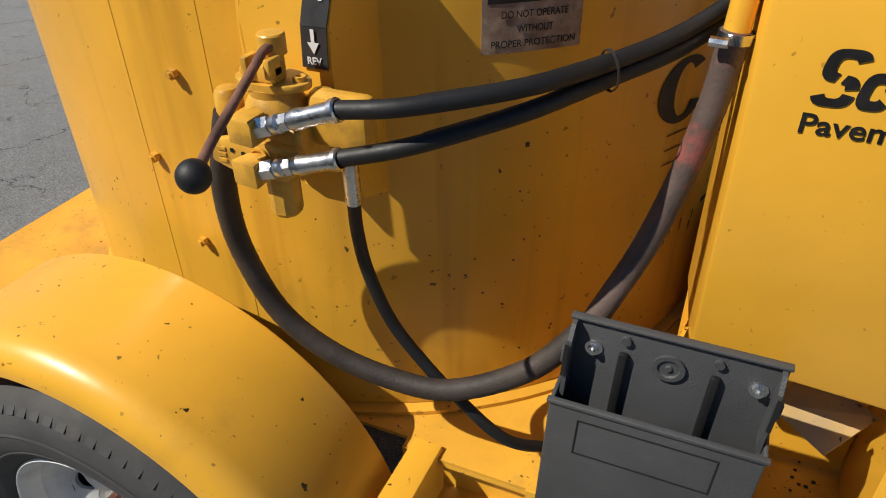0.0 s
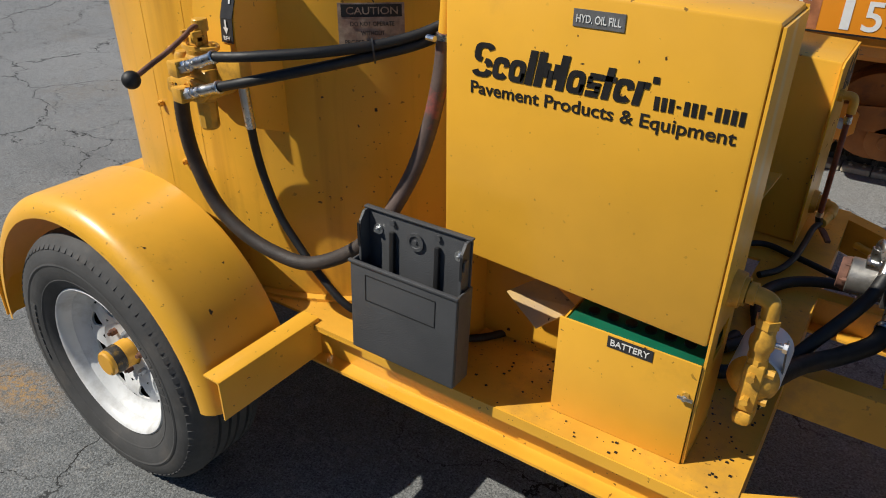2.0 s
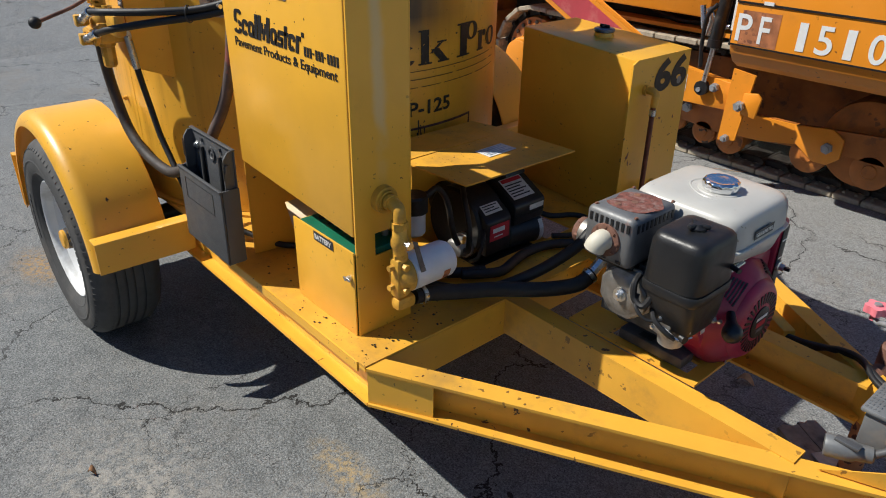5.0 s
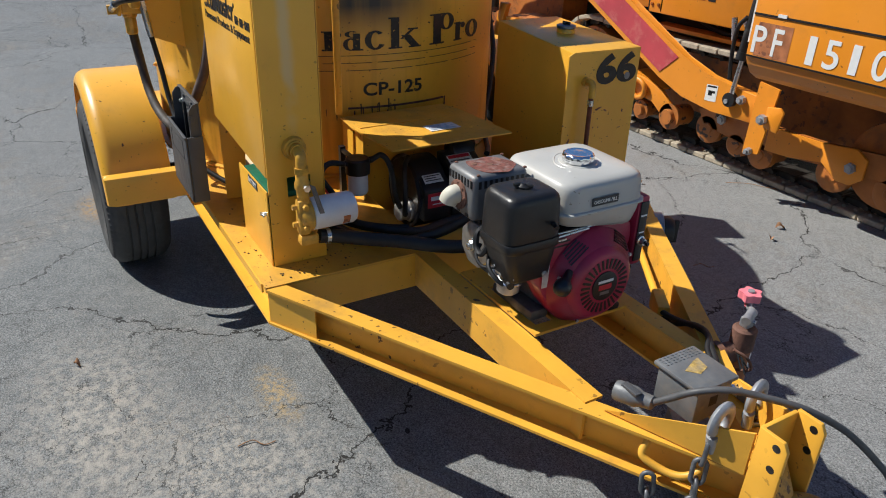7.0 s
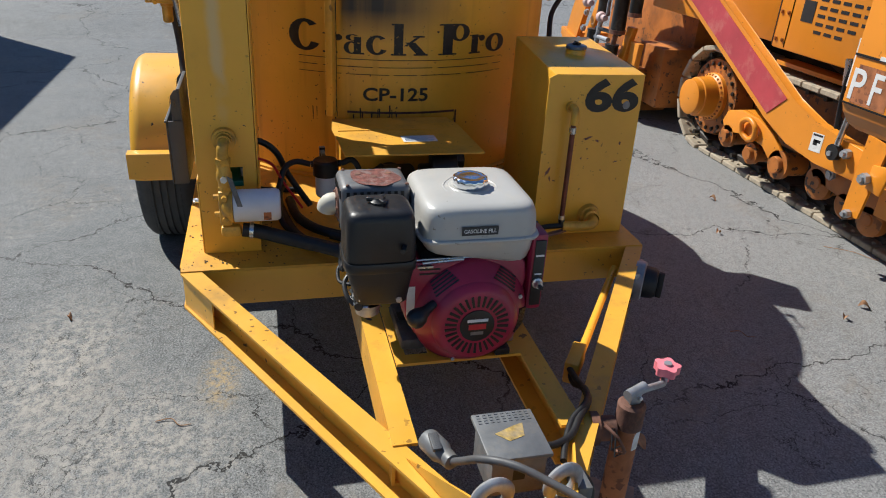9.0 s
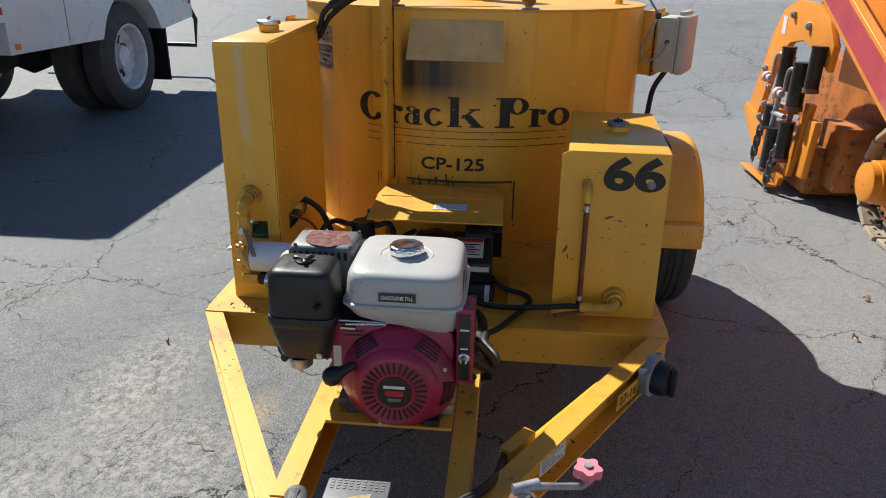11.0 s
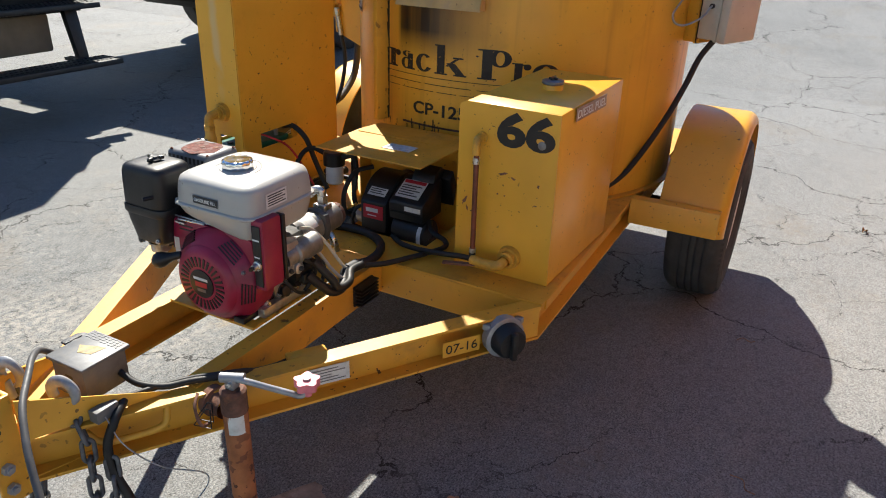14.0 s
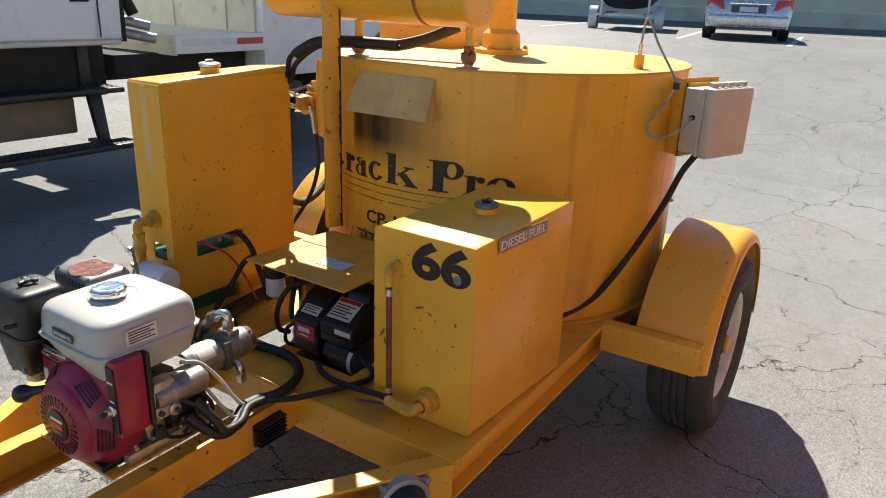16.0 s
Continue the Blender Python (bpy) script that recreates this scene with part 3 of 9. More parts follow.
def build_chassis():
    # deck plates round the burner's well
    wx0, wx1, wy0, wy1 = 0.60, 1.03, 1.70, 2.15
    part("deck_plate", holed_plate(B(), [REAR, 0.088, wx0, wx1, FRONT], [NEAR, 1.163, wy0, wy1, FAR], DECK - 0.008, DECK, {(2, 2), (0, 0)}), yellow_deck, chassis, "dusty yellow deck plate with dark specks")
    part("well_floor", box(B(), wx0 - 0.02, wx1 + 0.02, wy0 - 0.02, wy1 + 0.02, 0.455, 0.462), yellow_deck, chassis)
    for y, o in ((NEAR, -1), (FAR, 1)):
        bm = channel(B(), (REAR if o > 0 else 0.09, y), (FRONT, y), 0.438, DECK - 0.009, (0, o), flange=0.048)
        if o < 0:
            part("rear_rail", channel(B(), (REAR, 1.205), (-0.62, 1.205), 0.438, DECK - 0.009, (0, o), flange=0.04), yellow, chassis)
        part("side_rail", bm, yellow, chassis)
    # rub strip below the deck's near edge
    part("rail_strip", box(B(), 0.32, 1.18, NEAR - 0.004, NEAR + 0.002, 0.532, DECK - 0.001), yellow, chassis)
    part("rail_strip", box(B(), 0.32, 1.18, FAR - 0.002, FAR + 0.004, 0.532, DECK - 0.001), yellow, chassis)
    part("front_beam", box(B(), FRONT - 0.012, FRONT, NEAR + 0.05, FAR - 0.05, 0.438, DECK - 0.009), yellow, chassis)
    part("rear_beam", box(B(), REAR, REAR + 0.01, NEAR + 0.05, FAR - 0.05, 0.438, DECK - 0.009), yellow, chassis)
    for x in (-0.55, 0.1, 0.55):
        part("cross_beam", box(B(), x, x + 0.05, NEAR + 0.05, FAR - 0.05, 0.45, DECK - 0.01), yellow, chassis)
    # tongue
    tip = Vector((2.40, 1.838))
    for start, o in ((Vector((FRONT + 0.004, NEAR)), -1), (Vector((FRONT + 0.004, FAR)), 1)):
        d = (tip - start).normalized()
        out = Vector((d.y, -d.x)) if o < 0 else Vector((-d.y, d.x))
        end = tip + out * 0.045
        bm = channel(B(), start, end, 0.438, DECK - 0.004, out, flange=0.055)
        part("tongue_beam", bm, yellow_worn, chassis, "yellow tongue beam with rust chips along its top")
        # closing plate at the root
        a, b = start + d * 0.0, start + d * 0.175
        ring = [(*(a - out * 0.006), 0.447), (*(b - out * 0.006), 0.447), (*(b - out * 0.006), DECK - 0.013), (*(a - out * 0.006), DECK - 0.013)]
        back = [(p[0] - out.x * 0.004, p[1] - out.y * 0.004, p[2]) for p in ring]
        part("closing_plate", hexa(B(), back, ring), yellow, chassis)
    # inner beams and engine plate
    for y0, y1, o in ((1.635, 1.690, -1), (2.018, 2.075, 1)):
        web = y0 if o < 0 else y1
        bm = channel(B(), (FRONT, web - o * 0.055), (2.06, web - o * 0.055), 0.445, DECK, (0, -o), flange=0.055)
        part("inner_beam", bm, yellow_worn, chassis, "yellow inner beam with paint flaking off its top")
    bm = holed_plate(B(), [1.48, 1.52, 1.57, 1.70, 1.75, 1.788], [1.692, 1.72, 1.78, 1.93, 1.99, 2.016], DECK + 0.002, DECK + 0.010, {(1, 1), (1, 3), (3, 1), (3, 3)})
    part("engine_plate", bm, yellow_worn, chassis)
    # tubes along the far tongue beam and the breakaway bracket
    far0 = Vector((FRONT + 0.004, FAR, 0.0))
    fd = (Vector((tip.x, tip.y, 0)) - far0).normalized()
    fo = Vector((-fd.y, fd.x, 0))
    at = lambda along, out, z: far0 + fd * along + fo * out + Vector((0, 0, z))
    part("conduit", rod(B(), at(0.10, -0.074, 0.500), at(0.672, -0.074, 0.500), 0.012), yellow, chassis)
    ring = [at(0.67, -0.060, 0), at(0.785, -0.060, 0), at(0.785, -0.098, 0), at(0.67, -0.098, 0)]
    part("conduit_box", hexa(B(), [p + Vector((0, 0, 0.475)) for p in ring], [p + Vector((0, 0, 0.540)) for p in ring], 0.006), yellow_worn, chassis)


build_chassis()


def text_part(text, height, width, origin, right, up, material, parent, name="lettering", bold=0.0, deep=0.0008, shear=0.0, label=""):
    bm = placed(letters(text, height, width, deep, bold, shear=shear), origin, right, up)
    return part(name, bm, material, parent, label, smooth=0)


# date plate and side marker on the far tongue beam
FD = Vector((2.40 - 1.21, 1.838 - FAR, 0)).normalized()
FO = Vector((-FD.y, FD.x, 0))
plate0 = Vector((1.395, 2.5415, 0.462)) + FO * 0.002
bm = placed(bars(B(), [(0, 0, 0.125, 0.052)], 0.002), plate0 + FD * 0.125, -FD, (0, 0, 1))
date_plate = part("date_plate", bm, yellow, chassis)
text_part("07-16", 0.030, 0.105, plate0 + FD * 0.115 + FO * 0.003 + Vector((0, 0, 0.011)), -FD, (0, 0, 1), ink_worn, date_plate)
bm = placed(bars(B(), [(0, 0, 0.12, 0.055)], 0.0015), Vector((1.735, 2.305, 0.48)) + FO * 0.003 + FD * 0.12, -FD, (0, 0, 1))
tag = part("data_plate", bm, white_label, chassis, "faded white data plate")
bm = placed(bars(B(), [(0.008, 0.008 + 0.009 * i, 0.1 - 0.02 * (i % 3), 0.003) for i in range(5)]), Vector((1.735, 2.305, 0.48)) + FO * 0.0048 + FD * 0.12, -FD, (0, 0, 1))
part("print", bm, grey_label, tag)

marker = thing("plug_holder", (1.30, 2.66, 0.44), "round grey plug holder with a dark rubber cap", "cable holder")
mc = Vector((1.333, 2.582, 0.498))
part("holder_ring", lathe(B(), mc, FO, [(0, 0.06), (0, 0.064), (0.03, 0.066), (0.034, 0.058), (0.034, 0.0)], 28), galv, marker)
part("cap", lathe(B(), mc + FO * 0.034, FO, [(0, 0.054), (0.03, 0.052), (0.042, 0.044), (0.044, 0.0)], 28), rubber, marker, "dark rubber cap")
bm = box(B(), -0.045, 0.045, -0.006, 0.012, 0, 0.02, 0.004)
part("grip", placed(bm, mc + FO * 0.076, (0, 0, 1), FD), rubber, marker)
for a in (0.6, 2.6, 4.6):
    p = mc + FD * 0.066 * math.cos(a) + Vector((0, 0, 0.066 * math.sin(a)))
    part("clip", box(B(), p.x - 0.01, p.x + 0.01, p.y - 0.006, p.y + 0.02, p.z - 0.01, p.z + 0.01, 0.003), galv, marker)


# ---- fenders and wheels ----
WX, WZ, WR = -0.362, 0.388, 0.388


def build_fender(side):
    inner, outer = (1.092, 0.834) if side < 0 else (2.775, 3.055)
    f = thing("fender", (WX, (inner + outer) / 2, 0.42), "rounded yellow steel fender over the trailer's wheel, speckled with rust", "fender", "trailer fenders")
    cx, cz, R = -0.376, 0.388 if side < 0 else 0.395, 0.488
    out = 1 if outer > inner else -1
    prof = [(inner, R)] + [(outer - out * 0.05 * (1 - math.sin(a)) , R - 0.05 * (1 - math.cos(a))) for a in [math.pi / 2 * i / 6 for i in range(7)]]
    prof += [(y - out * 0.004 * (i > 0), r - 0.004) for i, (y, r) in enumerate(reversed(prof))]
    steps = 40
    bm = B()
    rings = []
    lo, hi = radians(6), radians(184)
    for k in range(steps + 1):
        a = lo + (hi - lo) * k / steps
        flare = 0.024 * max(0.0, (a - radians(140)) / radians(44)) ** 1.5
        rings.append([bm.verts.new((cx + (r + flare) * math.cos(a), y, cz + (r + flare) * math.sin(a))) for y, r in prof])
    n = len(prof)
    for p, q in zip(rings, rings[1:]):
        for i in range(n):
            bm.faces.new((p[i], p[(i + 1) % n], q[(i + 1) % n], q[i]))
    bm.faces.new(rings[0])
    bm.faces.new(rings[-1][::-1])
    part("arch", bm, yellow, f)
    # brackets: angles with a folded lip, from the rail to the fender's ends
    y0, y1 = (outer, NEAR + 0.02) if side < 0 else (3.03, FAR + 0.001)
    bm = B()
    for y, nxt, x in ((y0, y1, 0.0),):
        prof = [(0.097, 0.5695), (0.097, 0.574), (0.143, 0.574), (0.149, 0.572), (0.151, 0.566), (0.151, 0.462), (0.146, 0.462), (0.146, 0.566), (0.143, 0.5695)]
        hexa(bm, [(a, y, z) for a, z in prof], [(a + 0.008, nxt, z) for a, z in prof])
    part("front_bracket", bm, yellow, f)
    prof = [(-0.868, 0.362), (-0.868, 0.592), (-0.866, 0.597), (-0.825, 0.597), (-0.825, 0.592), (-0.862, 0.592), (-0.862, 0.362)]
    part("rear_bracket", hexa(B(), [(a, y0, z) for a, z in prof], [(a - 0.01, y1, z) for a, z in prof]), yellow, f)
    return f


build_fender(-1)
build_fender(1)


def build_wheel(side):
    """Axle along y; the outer face looks out of the trailer."""
    o = -1 if side < 0 else 1
    y_out = 0.838 if side < 0 else 3.050
    w = thing("wheel", (WX, y_out - o * 0.1, 0), "black ribbed trailer tyre on a white slotted steel rim", "wheel", "trailer wheels")
    ax = (0, -o, 0)
    org = (WX, y_out, WZ)
    wid = 0.228
    prof = [(0.028, 0.222), (0.004, 0.240), (-0.012, 0.278), (-0.016, 0.312), (-0.009, 0.348), (0.010, 0.374), (0.026, 0.384)]
    groove = []
    for g in (0.066, 0.100, 0.128, 0.162):
        groove += [(g - 0.005, WR), (g - 0.004, WR - 0.009), (g + 0.004, WR - 0.009), (g + 0.005, WR)]
    prof2 = [(0.036, WR - 0.001)] + groove + [(wid - 0.034, WR - 0.001)] + [(wid - a, r) for a, r in reversed(prof)]
    tyre = part("tyre", lathe(B(), org, ax, prof + prof2, 72), tyre_mat, w)
    # shoulder lugs, fine and low
    bm = B()
    for k in range(80):
        m = Matrix.Translation(org) @ Matrix.Rotation(2 * math.pi * k / 80, 4, "Y")
        for flip in (0, 1):
            ring = []
            for x in (-0.0085, 0.0085):
                ring.append([m @ Vector((x, -o * (wid - a if flip else a), z)) for a, z in ((-0.006, 0.350), (-0.008, 0.354), (0.018, WR - 0.010), (0.050, WR + 0.0015), (0.050, WR - 0.004))])
            hexa(bm, *ring)
    tagged(part("tread", bm, tyre_mat, tyre, smooth=0), kind="stuff")
    bm = lathe(B(), org, ax, [(-0.0158, 0.307), (-0.0178, 0.312), (-0.0158, 0.317)], 72)
    lathe(bm, org, ax, [(-0.0050, 0.260), (-0.0078, 0.264), (-0.0066, 0.268)], 72)
    part("sidewall_rib", bm, tyre_mat, tyre)
    # raised sidewall lettering stands as plain bars
    for k in range(16):
        a = radians(52 + k * 5.2) if k < 8 else radians(212 + k * 5.2)
        m = Matrix.Translation(org) @ Matrix.Rotation(a, 4, "Y")
        part("sidewall_mark", box(B(), -0.010, 0.010, min(o * 0.011, o * 0.0158), max(o * 0.011, o * 0.0158), 0.284, 0.302, m=m), tyre_mat, tyre)
    at = lambda a, r, d: Vector((WX + r * math.cos(a), y_out - o * d, WZ + r * math.sin(a)))
    bm = lathe(B(), org, ax, [(0.026, 0.223), (0.012, 0.232), (0.009, 0.228), (0.012, 0.221), (0.022, 0.214), (0.03, 0.211), (0.046, 0.209), (0.05, 0.203), (0.062, 0.197), (0.072, 0.184), (0.076, 0.168)], 72)
    deep = lambda r: 0.076 - 0.006 * math.sin(math.pi * min(1.0, (0.168 - r) / 0.066))
    slots = 8
    for k in range(slots):
        mid, half = 2 * math.pi * (k + 0.35) / slots, math.pi / slots
        edge, hole = [], []
        for i in range(24):
            q = 2 * math.pi * (i + 0.5) / 24
            c, s = math.cos(q), math.sin(q)
            m = 1 / max(abs(c), abs(s))
            edge.append((mid + half * c * m, 0.135 + 0.033 * s * m))
            wide = 0.025 * (1.0 + 0.16 * math.cos(3 * (q + math.pi / 2)))
            hole.append((mid + wide * c / 0.135, 0.136 + wide * 0.86 * s))
        loops = [[bm.verts.new(at(a, r, deep(r) + d)) for a, r in line] for line, d in ((edge, 0.0), (hole, 0.0), (hole, 0.007))]
        for p, q in zip(loops, loops[1:]):
            for i in range(24):
                bm.faces.new((p[i], p[(i + 1) % 24], q[(i + 1) % 24], q[i]))
    lathe(bm, org, ax, [(0.076, 0.103), (0.080, 0.094), (0.084, 0.088), (0.084, 0.045)], 72)
    rim = part("rim", bm, rim_white, w, "white enamelled slotted rim")
    part("wheel_well", lathe(B(), org, ax, [(0.094, 0.205), (0.15, 0.20), (0.155, 0.05), (0.16, 0.0)], 40), black_metal, w)
    for k in range(6):
        p = at(2 * math.pi * k / 6 + 0.3, 0.070, 0.084)
        part("lug_nut", nut(B(), p, (0, o, 0), 0.0105, 0.016), galv if k % 2 else rust, rim)
    hub = part("hub", lathe(B(), org, (0, o, 0), [(-0.12, 0.050), (-0.094, 0.049), (-0.088, 0.042), (-0.052, 0.040), (-0.050, 0.038), (-0.010, 0.037), (-0.005, 0.032), (-0.004, 0.0)], 32), yellow_worn, w, "yellow hub cap with dark grease")
    part("grease_band", lathe(B(), org, (0, o, 0), [(-0.050, 0.0395), (-0.046, 0.0412), (-0.034, 0.0408), (-0.022, 0.0400), (-0.019, 0.0375)], 32), grease, hub, "smeared dark grease")
    part("axle_stub", rod(B(), (WX, y_out - o * 0.1, WZ), (WX, YC, WZ), 0.035, seg=16), black_metal, w)


build_wheel(-1)
build_wheel(1)
light = thing("tail_lamp", (-0.95, 1.0, 0.52), "red tail lamp on the trailer's rear corner", "lamp")
part("housing", box(B(), -0.958, -0.932, 0.945, 1.11, 0.500, 0.566, 0.008), black, light)
part("lens", box(B(), -0.985, -0.959, 0.950, 1.105, 0.504, 0.562, 0.010), tail_red, light)
part("arm", box(B(), -0.955, -0.94, 1.11, 1.17, 0.52, 0.55), yellow, light)

# ---- the heating tank ----
TX, TY, TR, T0, T1 = -0.262, 1.935, 0.776, DECK + 0.012, 1.495
tank = thing("melting_tank", (TX, TY, DECK), "large round yellow steel melting tank with streaked paint and black lettering", "tank")


def tank_material():
    """Yellow paint with rain streaks down the wall and a soot bloom below the vent."""
    m = yellow.copy()
    m.name = "streaked_yellow_paint"
    n, link = m.node_tree.nodes, m.node_tree.links.new
    b = n["Principled BSDF"]
    old = b.inputs["Base Color"].links[0].from_socket
    co = n.new("ShaderNodeTexCoord").outputs["Object"]
    mp = n.new("ShaderNodeMapping")
    mp.inputs["Scale"].default_value = (16, 16, 0.9)
    link(co, mp.inputs["Vector"])
    t = n.new("ShaderNodeTexNoise")
    t.inputs["Scale"].default_value, t.inputs["Detail"].default_value = 1.0, 4.0
    link(mp.outputs[0], t.inputs["Vector"])
    r = n.new("ShaderNodeMapRange")
    r.inputs[1].default_value, r.inputs[2].default_value, r.inputs[4].default_value = 0.55, 0.8, 0.6
    link(t.outputs["Fac"], r.inputs[0])
    x = n.new("ShaderNodeMix")
    x.data_type = "RGBA"
    link(r.outputs[0], x.inputs[0])
    link(old, x.inputs[6])
    x.inputs[7].default_value = (0.36, 0.16, 0.012, 1)
    # soot: a soft blot round the vent's mouth, broken by noise
    sp = n.new("ShaderNodeSeparateXYZ")
    link(co, sp.inputs[0])

    def soft(sock, mid, half, edge):
        a = n.new("ShaderNodeMath")
        a.operation = "SUBTRACT"
        link(sock, a.inputs[0])
        a.inputs[1].default_value = mid
        c = n.new("ShaderNodeMath")
        c.operation = "ABSOLUTE"
        link(a.outputs[0], c.inputs[0])
        q = n.new("ShaderNodeMapRange")
        q.inputs[1].default_value, q.inputs[2].default_value, q.inputs[3].default_value, q.inputs[4].default_value = half, half + edge, 1.0, 0.0
        link(c.outputs[0], q.inputs[0])
        return q.outputs[0]

    def times(a, c):
        k = n.new("ShaderNodeMath")
        k.operation = "MULTIPLY"
        link(a, k.inputs[0])
        link(c, k.inputs[1])
        return k.outputs[0]

    r2 = n.new("ShaderNodeMapRange")
    r2.inputs[1].default_value, r2.inputs[2].default_value, r2.inputs[3].default_value = 0.30, 0.50, 0.85
    link(t.outputs["Fac"], r2.inputs[0])
    soot = times(times(times(soft(sp.outputs["Y"], 1.80, 0.065, 0.32), soft(sp.outputs["Y"], 1.99, 0.285, 0.02)), soft(sp.outputs["Z"], 1.28, 0.055, 0.12)), times(r2.outputs[0], soft(sp.outputs["X"], 0.5, 0.15, 0.05)))
    x2 = n.new("ShaderNodeMix")
    x2.data_type = "RGBA"
    link(soot, x2.inputs[0])
    link(x.outputs[2], x2.inputs[6])
    x2.inputs[7].default_value = (0.02, 0.012, 0.008, 1)
    link(x2.outputs[2], b.inputs["Base Color"])
    return m


tank_paint = tank_material()


def on_tank(angle, z, off=0.0):
    return Vector((TX + (TR + off) * math.cos(radians(angle)), TY + (TR + off) * math.sin(radians(angle)), z))


part("shell", lathe(B(), (TX, TY, 0), (0, 0, 1), [(T0, 0.0), (T0, TR), (T1, TR), (T1, 0.0)], 128), tank_paint, tank)
part("lid", lathe(B(), (TX, TY, 0), (0, 0, 1), [(T1 + 0.001, 0.0), (T1 + 0.001, TR + 0.007), (T1 + 0.009, TR + 0.007), (T1 + 0.012, 0.1), (T1 + 0.012, 0)], 128), yellow_deck, tank, "sun-bleached yellow tank lid")
part("foot_ring", lathe(B(), (TX, TY, 0), (0, 0, 1), [(DECK + 0.001, TR - 0.02), (DECK + 0.001, TR + 0.022), (DECK + 0.009, TR + 0.022), (DECK + 0.011, TR - 0.01)], 96), yellow_worn, tank)
# jacket seams and bolts
for a in (-100, -88, 100):
    bm = wrapped(cut_fine(bars(B(), [(radians(a) * TR, T0, 0.035, T1 - T0 - 0.002)], 0.0005), 0.01), TX, TY, TR)
    part("seam_strip", bm, tank_paint, tank)
for a, z in ((-89.9, 1.203), (-91.3, 0.904), (-90.5, 1.38), (-96, 1.05), (100.5, 1.2), (101, 0.95)):
    d = on_tank(a, 0, 1) - on_tank(a, 0, 0)
    part("bolt", nut(B(), on_tank(a, z, 0.002), d, 0.0085, 0.010), yellow_worn, tank)
# flat bar that stands off the front and runs up past the lid
def on_bar(off, side, z):
    return on_tank(-19.0, z, off) + Vector((0.3256, 0.9455, 0)) * side


ring = [(0.054, -0.013), (0.118, -0.013), (0.118, 0.013), (0.054, 0.013)]
bar = part("flat_bar", hexa(B(), [on_bar(*p, 0.852) for p in ring], [on_bar(*p, 1.95) for p in ring], 0.004), yellow_worn, tank, "upright yellow bar with peeling paint and tar at its edge")
z = 0.855
while z < 1.93:
    h = random.uniform(0.015, 0.06)
    w = random.uniform(0.004, 0.013)
    part("tar_run", hexa(B(), [on_bar(0.0535, 0.0128, z), on_bar(0.054 + w * 0.6, 0.0128, z), on_bar(0.054 + w * 0.6, 0.0140, z), on_bar(0.0535, 0.0140, z)],
                         [on_bar(0.0535, 0.0128, z + h), on_bar(0.054 + w, 0.0128, z + h), on_bar(0.054 + w, 0.0140, z + h), on_bar(0.0535, 0.0140, z + h)]), ink_worn, bar, "black tar run", smooth=0)
    z += h
# vent hood: a bent sheet that stands off below
bm = B()
top = [on_tank(a, 1.465, 0.004) for a in (-14.5, -9, -2, 5, 11.0)]
low = [on_tank(a, 1.322, 0.055) for a in (-14.5, -9, -2, 5, 11.0)]
low = [Vector((0.566, p.y, p.z)) for p in low]
rows = [top, low, [p + Vector((-0.004, 0, 0)) for p in low], [p + Vector((-0.002, 0, 0)) for p in top]]
vv = [[bm.verts.new(p) for p in r] for r in rows]
for a in range(4):
    for i in range(4):
        bm.faces.new((vv[a][i], vv[a][i + 1], vv[(a + 1) % 4][i + 1], vv[(a + 1) % 4][i]))
part("vent_hood", bm, bleached, tank, "bent yellow sheet hood above a sooty vent")
for y in (-14.5, 11.0):
    q = [on_tank(y, 1.463, 0.002), on_tank(y, 1.322, 0.0), Vector((0.565, on_tank(y, 0).y, 1.322))]
    s = Vector((0, 0.003, 0))
    part("hood_cheek", hexa(B(), q, [p + s for p in q]), bleached, tank)
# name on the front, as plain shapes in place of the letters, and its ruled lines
LN = TR + 0.0015


def mark(shapes, a0, a1, z0, z1, name="name_mark"):
    """Plain shapes in a unit box, laid on the tank between two angles."""
    w, h = radians(a1 - a0) * TR, z1 - z0
    for kind, x, y, sx, sy, *lean in shapes:
        bm = B()
        if kind == "lean":
            q = [(x, y), (x + sx, y), (x + sx + lean[0], y + sy), (x + lean[0], y + sy)]
            hexa(bm, [(p * w, r * h, 0) for p, r in q], [(p * w, r * h, 0.0008) for p, r in q])
        elif kind == "bar":
            box(bm, x * w, (x + sx) * w, y * h, (y + sy) * h, 0, 0.0008)
        elif kind == "disc":
            q = [((x + sx / 2 + math.cos(t) * sx / 2) * w, (y + sy / 2 + math.sin(t) * sy / 2) * h) for t in [2 * math.pi * i / 16 for i in range(16)]]
            hexa(bm, [(*p, 0) for p in q], [(*p, 0.0008) for p in q])
        else:
            pts = [((x + sx / 2 + math.cos(t) * sx / 2) * w, (y + sy / 2 + math.sin(t) * sy / 2) * h) for t in [2 * math.pi * i / 24 for i in range(24)]]
            inn = [((x + sx / 2 + math.cos(t) * sx * 0.20) * w, (y + sy / 2 + math.sin(t) * sy * 0.40) * h) for t in [2 * math.pi * i / 24 for i in range(24)]]
            if kind == "arc":
                pts, inn = pts[3:23], inn[3:23]
            ring_shape(bm, pts, inn, lambda p, q: (p, q, 0), lambda p, q: (p, q, 0.0008), kind == "ring")
        for v in bm.verts:
            v.co.x += radians(a0) * TR
            v.co.y += z0
        part(name, wrapped(cut_fine(bm, 0.02), TX, TY, LN), ink_worn, tank, "black painted name mark", smooth=0)


